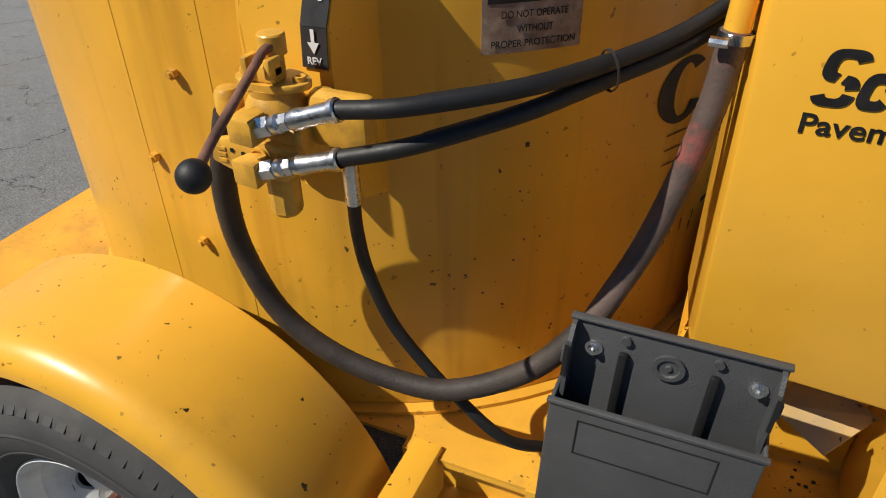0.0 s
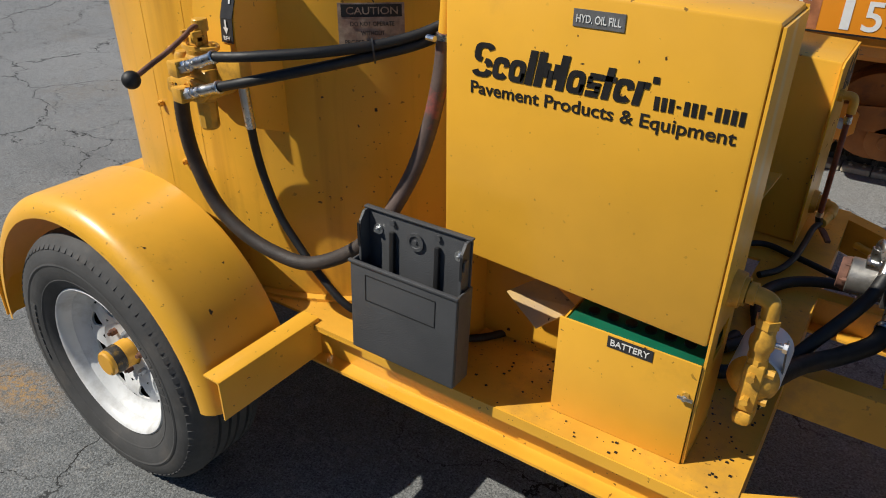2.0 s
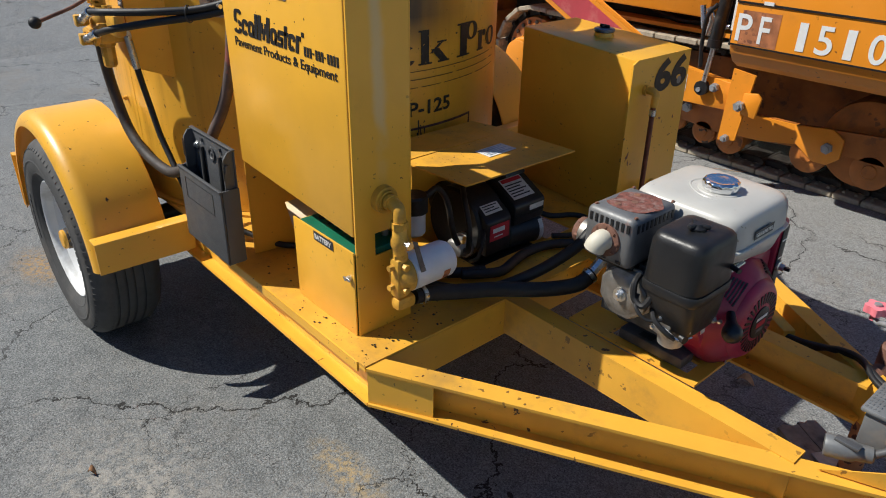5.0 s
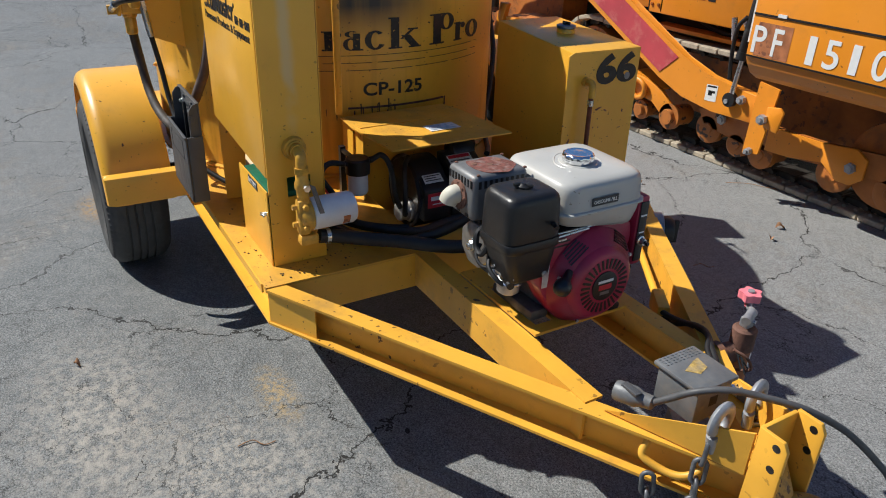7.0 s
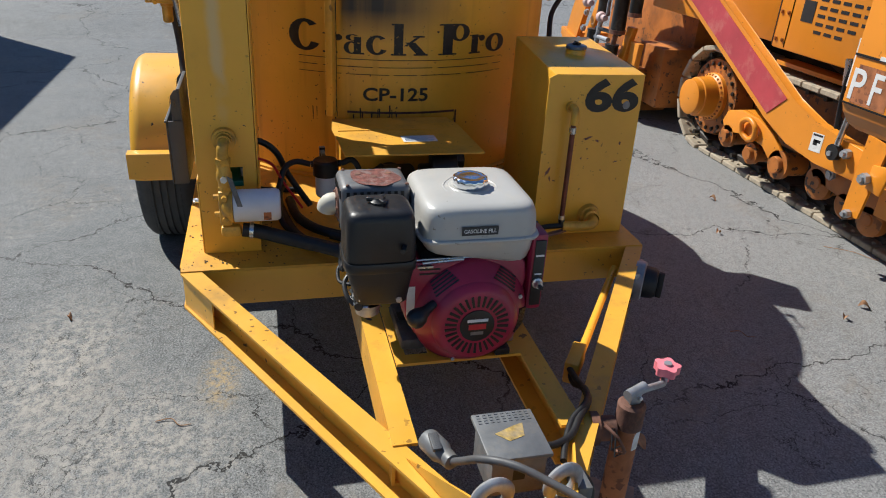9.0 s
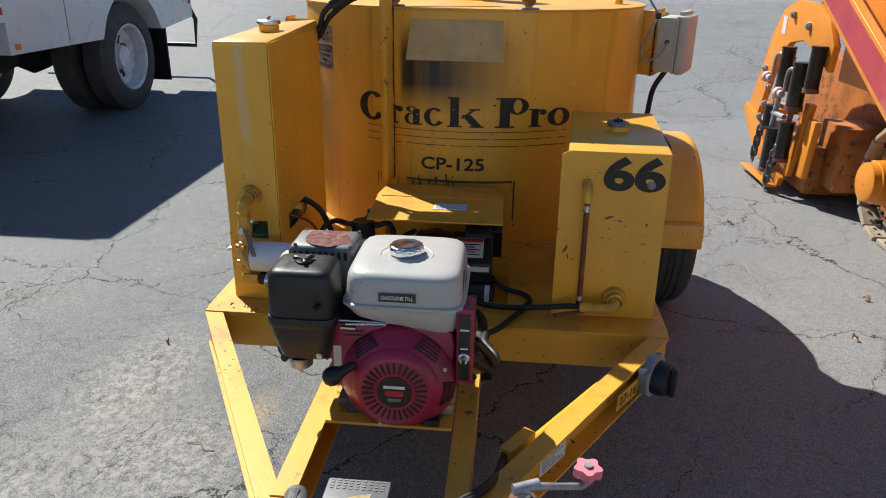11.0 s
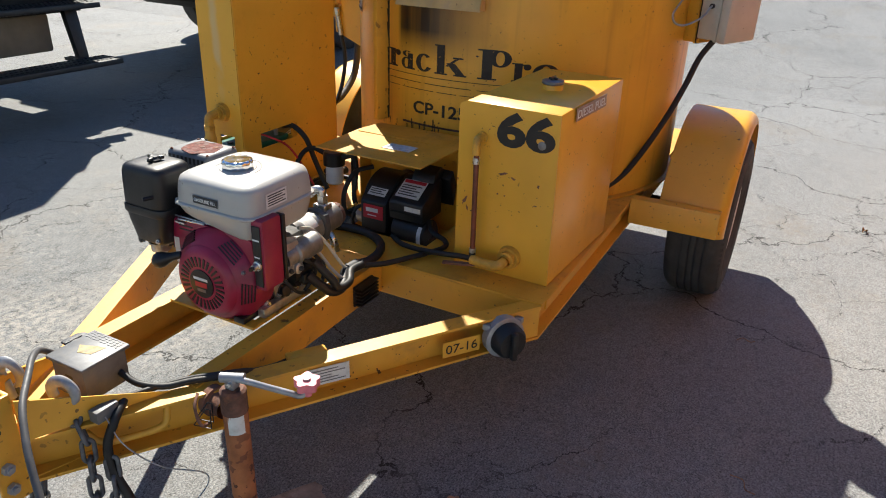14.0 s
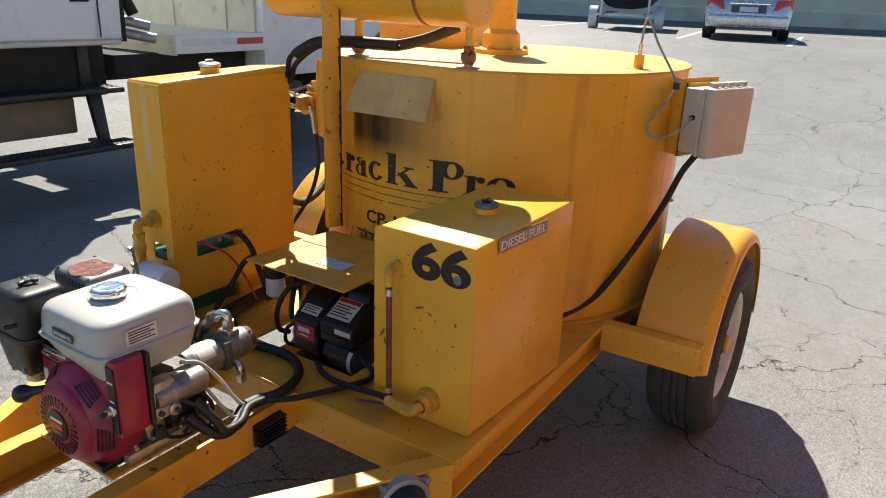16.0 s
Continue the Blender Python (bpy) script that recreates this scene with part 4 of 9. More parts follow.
big = [("arc", 0.0, 0.0, 0.146, 1.0),
       ("bar", 0.162, 0.0, 0.034, 0.62), ("bar", 0.150, 0.0, 0.062, 0.05), ("bar", 0.150, 0.58, 0.03, 0.04), ("disc", 0.198, 0.40, 0.034, 0.20), ("bar", 0.190, 0.52, 0.014, 0.06),
       ("ring", 0.238, 0.0, 0.066, 0.40), ("bar", 0.280, 0.0, 0.030, 0.54), ("arc", 0.246, 0.42, 0.060, 0.20), ("bar", 0.305, 0.0, 0.018, 0.05),
       ("arc", 0.330, 0.0, 0.092, 0.62),
       ("bar", 0.446, 0.0, 0.038, 1.0), ("bar", 0.434, 0.0, 0.064, 0.05), ("bar", 0.434, 0.95, 0.02, 0.05), ("lean", 0.488, 0.30, 0.016, 0.30, 0.055), ("lean", 0.548, 0.0, 0.042, 0.42, -0.055), ("bar", 0.525, 0.58, 0.05, 0.05), ("bar", 0.530, 0.0, 0.062, 0.05),
       ("bar", 0.660, 0.0, 0.046, 1.0), ("bar", 0.640, 0.0, 0.086, 0.05), ("bar", 0.640, 0.95, 0.086, 0.05), ("ring", 0.690, 0.44, 0.098, 0.56),
       ("bar", 0.802, 0.0, 0.034, 0.62), ("bar", 0.790, 0.0, 0.060, 0.05), ("bar", 0.790, 0.58, 0.03, 0.04), ("disc", 0.840, 0.40, 0.034, 0.20), ("bar", 0.832, 0.54, 0.016, 0.05),
       ("ring", 0.880, 0.0, 0.115, 0.62)]
mark(big, -32.8, 34.0, 1.064, 1.180)
bm = letters("CP-125", 0.052, radians(18.8) * TR, 0.0008, 0.022)
for v in bm.verts:
    v.co.x += radians(-11.5) * TR
    v.co.y += 0.888
part("model_lettering", wrapped(cut_fine(bm, 0.02), TX, TY, LN), ink_worn, tank, "black model number", smooth=0)
rows = []
for j, z in enumerate((1.044, 1.016, 0.988)):
    a = -30.0
    while a < 33:
        w = (60 if j == 0 else random.uniform(4, 18))
        w = min(w, 33 - a)
        zz = z
        rows.append((radians(a) * TR, zz, radians(w) * TR, 0.0022))
        a += w + random.uniform(0.8, 2.5)
part("ruled_line", wrapped(cut_fine(bars(B(), rows), 0.02), TX, TY, LN), ink_worn, tank, smooth=0)
for k in range(18):
    a, z = random.uniform(-29, -2), random.uniform(0.79, 0.82)
    w, h = random.uniform(0.003, 0.007), random.uniform(0.02, 0.06)
    x = radians(a) * TR
    q = [(x, z + h), (x + w * 0.2, z + h * 0.4), (x + w * 0.4, z), (x + w * 0.7, z + h * 0.1), (x + w, z + h * 0.6), (x + w * 0.9, z + h)]
    part("drip", wrapped(hexa(B(), [(*p, 0) for p in q], [(*p, 0.0006) for p in q]), TX, TY, LN), ink_worn, tank, "dark tar drip", smooth=0)
# soot lip above the burner shelf
bm = wrapped(cut_fine(bars(B(), [(radians(-16) * TR, 0.838, radians(32) * TR, 0.008)], 0.002), 0.02), TX, TY, TR)
scorch_paint = mat("scorched_paint", (0.075, 0.03, 0.03), 0.7, vary=0.3, scale=20, dirt=(0.3, 0.14, 0.05), dirt_scale=15)
part("scorched_seam", bm, scorch_paint, tank, "purple-brown scorched seam")
bm = wrapped(cut_fine(bars(B(), [(radians(16.4) * TR, 0.68, 0.006, 0.165)], 0.002), 0.01), TX, TY, TR)
part("scorched_seam", bm, scorch_paint, tank, "purple-brown scorched seam")
# warning labels on the near side
def tank_label(a0, a1, z0, z1, material, name="warning_label", label=""):
    bm = wrapped(cut_fine(bars(B(), [(radians(a0) * TR, z0, radians(a1 - a0) * TR, z1 - z0)], 0.001), 0.02), TX, TY, TR + 0.0005)
    return part(name, bm, material, tank, label, smooth=0)


def tank_text(text, a0, a1, z, h, material, parent, bold=0.0):
    bm = letters(text, h, radians(a1 - a0) * TR, 0.0006, bold)
    for v in bm.verts:
        v.co.x += radians(a0) * TR
        v.co.y += z
    return part("lettering", wrapped(cut_fine(bm, 0.03), TX, TY, TR + 0.0022), material, parent, smooth=0)


lab = tank_label(-56.0, -45.4, 1.345, 1.415, rusty_label, label="peeling white warning label")
tank_text("-HOT-", -55, -46.4, 1.352, 0.036, ink, lab, 0.008)
lab = tank_label(-56.3, -45.4, 1.240, 1.338, rusty_label, label="weathered caution label, brown with age")
bm = wrapped(cut_fine(bars(B(), [(radians(-55.8) * TR, 1.308, radians(9.9) * TR, 0.027)], 0.0005), 0.02), TX, TY, TR + 0.0016)
part("label_band", bm, ink, lab, smooth=0)
tank_text("CAUTION", -55.0, -46.6, 1.3135, 0.016, rusty_label, lab, 0.004)
tank_text("DO NOT OPERATE", -54.4, -47.2, 1.288, 0.010, ink, lab, 0.003)
tank_text("WITHOUT", -52.7, -48.8, 1.268, 0.010, ink, lab, 0.003)
tank_text("PROPER PROTECTION", -55.4, -46.2, 1.248, 0.010, ink, lab, 0.003)


# expansion tank and agitator drive on the lid
def build_lid_fittings():
    e = thing("expansion_tank", (0.44, 1.92, T1 + 0.012), "horizontal yellow cylinder tank on two pipe legs", "tank")
    a, b = Vector((0.440, 1.30, 1.752)), Vector((0.448, 2.219, 1.752))
    w = (b - a).normalized()
    n = (b - a).length
    part("barrel", lathe(B(), a, w, [(-0.004, 0.0), (-0.004, 0.108), (0.003, 0.116), (n - 0.007, 0.116), (n, 0.109), (n, 0.0)], 56), yellow, e, "yellow barrel with a rusty weld seam")
    part("weld_seam", lathe(B(), a, w, [(n - 0.205, 0.115), (n - 0.202, 0.1185), (n - 0.196, 0.118), (n - 0.192, 0.1192), (n - 0.187, 0.115)], 56), rust_orange, e)
    for p in ((0.438, 2.176), (0.405, 1.662)):
        part("flange", lathe(B(), (p[0], p[1], T1 + 0.010), (0, 0, 1), [(0, 0.0), (0, 0.042), (0.005, 0.039), (0.006, 0.0)], 24), galv, e)
        part("leg", rod(B(), (p[0], p[1], T1 + 0.012), (p[0], p[1], 1.66), 0.015), yellow, e)
        part("union", lathe(B(), (p[0], p[1], T1 + 0.022), (0, 0, 1), [(0, 0.018), (0.008, 0.023), (0.014, 0.027), (0.036, 0.027), (0.042, 0.019), (0.062, 0.018)], 8), rust_orange, e)
    g = thing("agitator_drive", (-0.25, 1.92, T1 + 0.012), "yellow agitator gearbox bolted on the tank lid", "machine part")
    part("base_flange", lathe(B(), (-0.25, 1.92, T1 + 0.011), (0, 0, 1), [(0, 0), (0, 0.12), (0.02, 0.12), (0.024, 0.1), (0.024, 0)], 32), yellow, g)
    part("gearbox", lathe(B(), (-0.25, 1.92, T1 + 0.035), (0, 0, 1), [(0, 0.085), (0.06, 0.08), (0.08, 0.06), (0.2, 0.06), (0.22, 0.09), (0.4, 0.09), (0.41, 0.0)], 32), yellow, g)
    for k in range(6):
        t = 2 * math.pi * k / 6
        part("bolt", nut(B(), (-0.25 + 0.105 * math.cos(t), 1.92 + 0.105 * math.sin(t), T1 + 0.031), (0, 0, 1), 0.012, 0.012), yellow_worn, g)
    h = thing("loading_hatch", (-0.55, 1.62, T1 + 0.012), "yellow loading hatch with a low collar on the lid", "hatch")
    part("collar", box(B(), -0.72, -0.28, 1.22, 1.62, T1 + 0.006, T1 + 0.11, 0.008), yellow, h)
    part("cover", box(B(), -0.73, -0.27, 1.21, 1.63, T1 + 0.111, T1 + 0.125, 0.004), yellow, h)
    s = thing("temperature_probe", (-0.12, 2.585, T1 + 0.01), "short yellow probe socket with a grey lead on the tank lid", "sensor")
    part("socket", rod(B(), (-0.12, 2.585, T1 + 0.008), (-0.12, 2.585, T1 + 0.06), 0.018, seg=6), yellow, s)
    part("plate", lathe(B(), (-0.12, 2.585, T1 + 0.008), (0, 0, 1), [(0, 0.0), (0, 0.045), (0.003, 0.045), (0.003, 0)], 24), yellow_deck, s)
    part("gland", rod(B(), (-0.12, 2.585, T1 + 0.06), (-0.12, 2.585, T1 + 0.10), 0.008), zinc, s)
    part("lead", tube(B(), [(-0.12, 2.585, T1 + 0.10), (-0.115, 2.60, T1 + 0.19), (-0.095, 2.66, T1 + 0.10), (-0.075, 2.735, 1.495), (-0.067, 2.752, 1.465), (-0.060, 2.74, 1.43), (-0.03, 2.705, 1.365), (0.0, 2.685, 1.315), (-0.01, 2.70, 1.28), (-0.04, 2.735, 1.275), (-0.07, 2.785, 1.305), (-0.095, 2.810, 1.344), (-0.106, 2.8125, 1.348)], 0.0045, seg=8), galv, s)
    part("lead_clip", box(B(), -0.078, -0.056, 2.742, 2.764, 1.448, 1.474, 0.003), black, s)


build_lid_fittings()

# ---- control box on the far side ----
cb = thing("control_box", (-0.08, 2.86, 1.24), "cream plastic control box on a yellow channel bracket", "control box")
m = Matrix.Translation((-0.157, 2.762, 1.215)) @ Matrix.Rotation(radians(-22), 4, "Z")
part("case", box(B(), -0.20, 0.02, 0.015, 0.105, 0.0, 0.238, 0.008, m=m), cream, cb)
part("door", box(B(), -0.210, 0.030, 0.107, 0.150, -0.008, 0.246, 0.012, m=m), cream, cb)
part("case_lip", box(B(), -0.206, 0.026, 0.094, 0.1065, -0.005, 0.243, 0.003, m=m), cream, cb)
for k in range(5):
    part("hinge_knuckle", box(B(), -0.19 + 0.042 * k, -0.162 + 0.042 * k, 0.098, 0.128, 0.247, 0.264, 0.005, m=m), cream, cb)
part("gland", rod(B(), m @ Vector((0.02, 0.065, 0.133)), m @ Vector((0.030, 0.065, 0.133)), 0.010, seg=12), black, cb)
part("back_channel", box(B(), -0.20, -0.002, 0.004, 0.0145, -0.022, 0.252, 0.002, m=m), yellow_worn, cb)
part("rubber_strip", box(B(), -0.20, -0.006, -0.003, 0.0035, -0.025, 0.250, m=m), black, cb)
part("front_channel", box(B(), -0.20, 0.0, -0.010, -0.0035, -0.025, 0.268, 0.001, m=m), yellow_worn, cb)
part("bracket", box(B(), -0.016, -0.010, -0.064, -0.0105, -0.022, 0.262, 0.001, m=m), yellow, cb)
part("bracket_top", box(B(), -0.19, -0.020, -0.05, -0.0105, 0.255, 0.260, m=m), yellow, cb)
for z in (0.0, 0.232):
    part("bracket_bolt", nut(B(), m @ Vector((-0.001, 0.009, z)), m.to_3x3() @ Vector((1, 0, 0)), 0.006, 0.005), rust, cb)
cable = B()
tube(cable, [m @ Vector((-0.055, 0.06, 0.0)), (-0.175, 2.79, 1.13), (-0.105, 2.762, 1.02), (-0.01, 2.725, 0.90), (0.07, 2.665, 0.76), (0.13, 2.605, 0.655), (0.22, 2.535, 0.600), (0.34, 2.47, 0.582), (0.47, 2.40, 0.578), (0.54, 2.35, 0.578)], 0.0125, seg=10)
alone("power_cable", cable, rubber, "black rubber cable from the control box down to the deck", "cable")


# ---- hydraulic oil tank over the battery box ----
def streaked(base):
    """The yellow paint with one pale run where fluid has bleached it."""
    m = base.copy()
    m.name = "streaked_yellow_paint"
    nt = m.node_tree
    n, link = nt.nodes, nt.links.new
    b = n["Principled BSDF"]
    place = n.new("ShaderNodeNewGeometry").outputs["Position"]
    parts = n.new("ShaderNodeSeparateXYZ")
    link(place, parts.inputs[0])
    wob = n.new("ShaderNodeTexNoise")
    wob.inputs["Scale"].default_value, wob.inputs["Detail"].default_value = 9.0, 6.0
    link(place, wob.inputs["Vector"])

    def op(kind, a, c, d=None):
        x = n.new("ShaderNodeMath")
        x.operation = kind
        for sock, v in zip(x.inputs, (a, c, d)):
            if isinstance(v, float):
                sock.default_value = v
            elif v is not None:
                link(v, sock)
        return x.outputs[0]

    def fade(v, lo, hi):
        r = n.new("ShaderNodeMapRange")
        r.interpolation_type = "SMOOTHSTEP"
        r.inputs[1].default_value, r.inputs[2].default_value = lo, hi
        link(v, r.inputs[0])
        return r.outputs[0]

    side = op("ABSOLUTE", op("MULTIPLY_ADD", wob.outputs["Fac"], 0.05, op("SUBTRACT", parts.outputs["Y"], 1.313)), 0.0)
    mask = op("MULTIPLY", fade(side, 0.026, 0.004), fade(parts.outputs["Z"], 0.93, 1.12))
    mask = op("MULTIPLY", mask, fade(wob.outputs["Fac"], 0.25, 0.55))
    x = n.new("ShaderNodeMix")
    x.data_type = "RGBA"
    link(op("MULTIPLY", mask, 0.6), x.inputs[0])
    link(b.inputs["Base Color"].links[0].from_socket, x.inputs[6])
    x.inputs[7].default_value = (0.62, 0.50, 0.28, 1)
    link(x.outputs[2], b.inputs["Base Color"])
    return m


hyd = thing("hydraulic_oil_tank", (0.81, 1.29, DECK), "tall narrow yellow oil tank with black name marks", "tank")
HX0, HX1, HY0, HY1 = 0.525, 1.096, 1.200, 1.377
bm = hexa(B(), [(HX0 - 0.006, HY0, 0.887), (HX1 - 0.006, HY0, 0.850), (HX1 - 0.006, HY1, 0.850), (0.495, HY1, 0.887)],
          [(0.515, HY0, 1.440), (HX1 - 0.006, HY0, 1.426), (HX1 - 0.006, HY1, 1.428), (0.492, HY1, 1.454)], 0.007)
hyd_body = part("body", bm, yellow, hyd)
# end plate that runs down to the deck, with a window by the battery
bm = B()
holed_plate(bm, [HY0 + 0.004, 1.262, 1.335, HY1 - 0.002], [DECK + 0.001, 0.785, 0.848, 1.418], HX1 - 0.005, HX1, {(1, 1)})
for v in bm.verts:
    v.co = (v.co.z, v.co.x, v.co.y)
part("end_plate", bm, streaked(yellow), hyd, "yellow end plate with a bleached streak")
bm = holed_plate(B(), [0.50, 0.78, 1.0, HX1 - 0.002], [0.63, 0.785, 0.845, 1.424], HY1 + 0.0005, HY1 + 0.0035, {(1, 1)})
for v in bm.verts:
    v.co = (v.co.x, v.co.z, v.co.y)
part("back_plate", bm, yellow, hyd)
ring = [(0.506, 1.214), (0.531, 1.371), (0.526, 1.372), (0.501, 1.215)]
part("side_sheet", hexa(B(), [(*p, DECK + 0.001) for p in ring], [(*p, 0.886) for p in ring]), yellow, hyd)
# added sheet that keeps the gap below the oil tank dark
part("cross_brace", box(B(), 0.532, 0.80, 1.366, 1.372, 0.572, 0.862), yellow, hyd)
part("filler_neck", lathe(B(), (0.815, 1.295, 1.434), (0, 0, 1), [(0, 0.034), (0.022, 0.034), (0.022, 0.0)], 28), yellow, hyd)
cap = part("filler_cap", lathe(B(), (0.815, 1.295, 1.457), (0, 0, 1), [(0, 0.030), (0.002, 0.040), (0.012, 0.040), (0.016, 0.034), (0.017, 0.0)], 28), zinc, hyd, "shiny metal filler cap")
part("wing", box(B(), 0.797, 0.833, 1.292, 1.298, 1.474, 1.484, 0.002), zinc, cap)
plate = part("fill_plate", placed(bars(B(), [(0, 0, 0.090, 0.028)], 0.0012), (0.770, HY0 - 0.0006, 1.381), (1, 0, 0), (0, 0, 1)), grey_label, hyd, "grey metal nameplate")
text_part("HYD. OIL FILL", 0.013, 0.078, (0.776, HY0 - 0.0022, 1.388), (1, 0, 0), (0, 0, 1), white_ink, plate, bold=0.01)


def word_mark(x0, x1, z0, z1):
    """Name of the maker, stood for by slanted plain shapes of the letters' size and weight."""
    w, h, slope = x1 - x0, z1 - z0, 0.17

    def lay(bm):
        for v in bm.verts:
            v.co.x += v.co.y * slope
        return placed(bm, (x0, HY0 - 0.0006, z0), (1, 0, 0), (0, 0, 1))

    def hoop(x, y, sx, sy, hole, first=0, last=28):
        out, inn = [], []
        for k in range(28):
            t = 2 * math.pi * (k + 0.5) / 28
            c, d = math.cos(t), math.sin(t)
            c, d = abs(c) ** 0.65 * (1 if c > 0 else -1), abs(d) ** 0.65 * (1 if d > 0 else -1)
            out.append(((x + sx / 2 + c * sx / 2) * w, (y + sy / 2 + d * sy / 2) * h))
            inn.append(((x + sx / 2 + c * sx * hole) * w, (y + sy / 2 + d * sy * 0.24) * h))
        return ring_shape(B(), out[first:last], inn[first:last], lambda p, q: (p, q, 0), lambda p, q: (p, q, 0.0009), last - first == 28)

    shapes = [hoop(0.0, 0.42, 0.125, 0.58, 0.20, 1, 21), hoop(0.0, -0.02, 0.125, 0.58, 0.20, 15, 28), hoop(0.0, -0.02, 0.125, 0.58, 0.20, 0, 7)]
    shapes += [hoop(x, 0.0, 0.098, 0.66, 0.17, a, b) for x, a, b in ((0.130, 0, 26), (0.232, 0, 28), (0.578, 0, 28), (0.838, 0, 26))]
    shapes += [bars(B(), [(x * w, y * h, sx * w, sy * h)], 0.0009) for x, y, sx, sy in ((0.338, 0.0, 0.044, 1.0), (0.310, 0.0, 0.020, 0.30), (0.392, 0.0, 0.046, 1.0), (0.522, 0.0, 0.046, 1.0), (0.438, 0.30, 0.030, 0.42), (0.492, 0.30, 0.030, 0.42), (0.462, 0.06, 0.034, 0.46),
                                                                                     (0.656, 0.0, 0.020, 0.30), (0.690, 0.0, 0.072, 0.17), (0.690, 0.24, 0.074, 0.17), (0.694, 0.49, 0.072, 0.17), (0.688, 0.36, 0.026, 0.2), (0.738, 0.12, 0.026, 0.2),
                                                                                     (0.780, 0.0, 0.040, 0.88), (0.765, 0.50, 0.072, 0.15), (0.945, 0.0, 0.040, 0.66), (0.980, 0.48, 0.030, 0.18))]
    for bm in shapes:
        part("name_mark", lay(bm), ink, hyd, smooth=0)


word_mark(0.575, 0.905, 1.268, 1.330)
part("name_mark", placed(bars(B(), [(0, 0, 0.011, 0.011)], 0.0008), (0.918, HY0 - 0.0006, 1.309), (1, 0, 0), (0, 0, 1)), ink, hyd)
text_part("Pavement Products & Equipment", 0.031, 0.487, (0.575, HY0 - 0.0006, 1.226), (1, 0, 0), (0, 0, 1), ink, hyd, bold=0.012, label="black lettering")
for i in range(12):
    row = (0.0123 * i, 0.01, 0.007, 0.004) if i in (3, 7) else (0.0123 * i, 0, 0.0085, 0.023)
    part("number_bar", placed(bars(B(), [row]), (0.925, HY0 - 0.0006, 1.266), (1, 0, 0), (0, 0, 1)), ink, hyd)

# battery box and battery
bat = thing("battery_box", (0.95, 1.26, DECK), "open-topped yellow battery box with a small black label", "battery box")
part("front_panel", box(B(), 0.802, 1.090, HY0 - 0.002, HY0 + 0.003, DECK + 0.001, 0.810, 0.002), yellow, bat)
part("side_panel", box(B(), 0.803, 0.807, HY0 + 0.004, 1.370, DECK + 0.001, 0.795), yellow, bat)
part("latch_stud", nut(B(), (1.074, HY0 - 0.002, 0.735), (0, -1, 0), 0.007, 0.012), zinc, bat)
part("latch_wing", box(B(), 1.060, 1.090, HY0 - 0.017, HY0 - 0.012, 0.731, 0.739, 0.002), zinc, bat)
plate = part("label_plate", placed(bars(B(), [(0, 0, 0.092, 0.026)], 0.001), (0.908, HY0 - 0.0025, 0.780), (1, 0, 0), (0, 0, 1)), black_label, bat, "black label with white lettering")
text_part("BATTERY", 0.0145, 0.078, (0.915, HY0 - 0.004, 0.786), (1, 0, 0), (0, 0, 1), white_ink, plate, bold=0.012)
cell = thing("battery", (0.95, 1.28, 0.60), "green vehicle battery inside the yellow box", "battery")
part("case", box(B(), 0.815, 1.085, 1.212, 1.360, DECK + 0.001, 0.780, 0.006), green, cell)
part("lid", box(B(), 0.812, 1.088, 1.210, 1.362, 0.781, 0.801, 0.005), green, cell)
for x in (0.86, 1.04):
    part("terminal", rod(B(), (x, 1.335, 0.801), (x, 1.335, 0.826), 0.009), galv, cell)
for k in range(6):
    part("vent_cap", rod(B(), (0.85 + 0.04 * k, 1.265, 0.801), (0.85 + 0.04 * k, 1.265, 0.806), 0.012), black, cell)
for y0, c, nm in ((1.345, copper, "red"), (1.350, rubber, "black")):
    pts = [(0.96, 1.34, 0.828), (0.955, 1.385, 0.822), (0.90, 1.425, 0.78), (0.86, 1.46, 0.70), (0.85, 1.52, 0.60)] if c is copper else [(0.82, 1.34, 0.828), (0.81, 1.385, 0.835), (0.80, 1.44, 0.79), (0.795, 1.48, 0.70), (0.81, 1.55, 0.592)]
    bm = tube(B(), pts, 0.0045 if c is copper else 0.011, seg=8)
    alone("battery_lead", bm, red_label if c is copper else rubber, f"{nm} battery lead leaving the yellow box", "cable")

# white paper tucked below the oil tank
ring = [(0.645, 1.262, 0.775), (0.735, 1.235, 0.728), (0.80, 1.30, 0.768), (0.70, 1.335, 0.800)]
bm = hexa(B(), ring, [(x, y, z + 0.003) for x, y, z in ring])
alone("bleached_plate", bm, bleached, "loose cream plate wedged beside the battery box", "plate")

# ---- document holder ----
doc = thing("document_holder", (0.50, 1.09, DECK), "charcoal plastic document holder, open at the top", "document holder")
YB, YF, DL, DR = 1.128, 1.070, 0.362, 0.641
RIM, FOOT = 0.857, 0.622


def slant(bm):
    """The holder hangs a little out of true."""
    for v in bm.verts:
        v.co.x -= (0.965 - v.co.z) * 0.035
    return bm


def panel_ring(bm, x0, x1, z0, z1, y, w=0.0016, deep=0.0012):
    for a, b, c, d in ((x0, x1, z1 - w, z1), (x0, x1, z0, z0 + w), (x0, x0 + w, z0 + w, z1 - w), (x1 - w, x1, z0 + w, z1 - w)):
        box(bm, a, b, y - deep, y, c, d)
    return bm


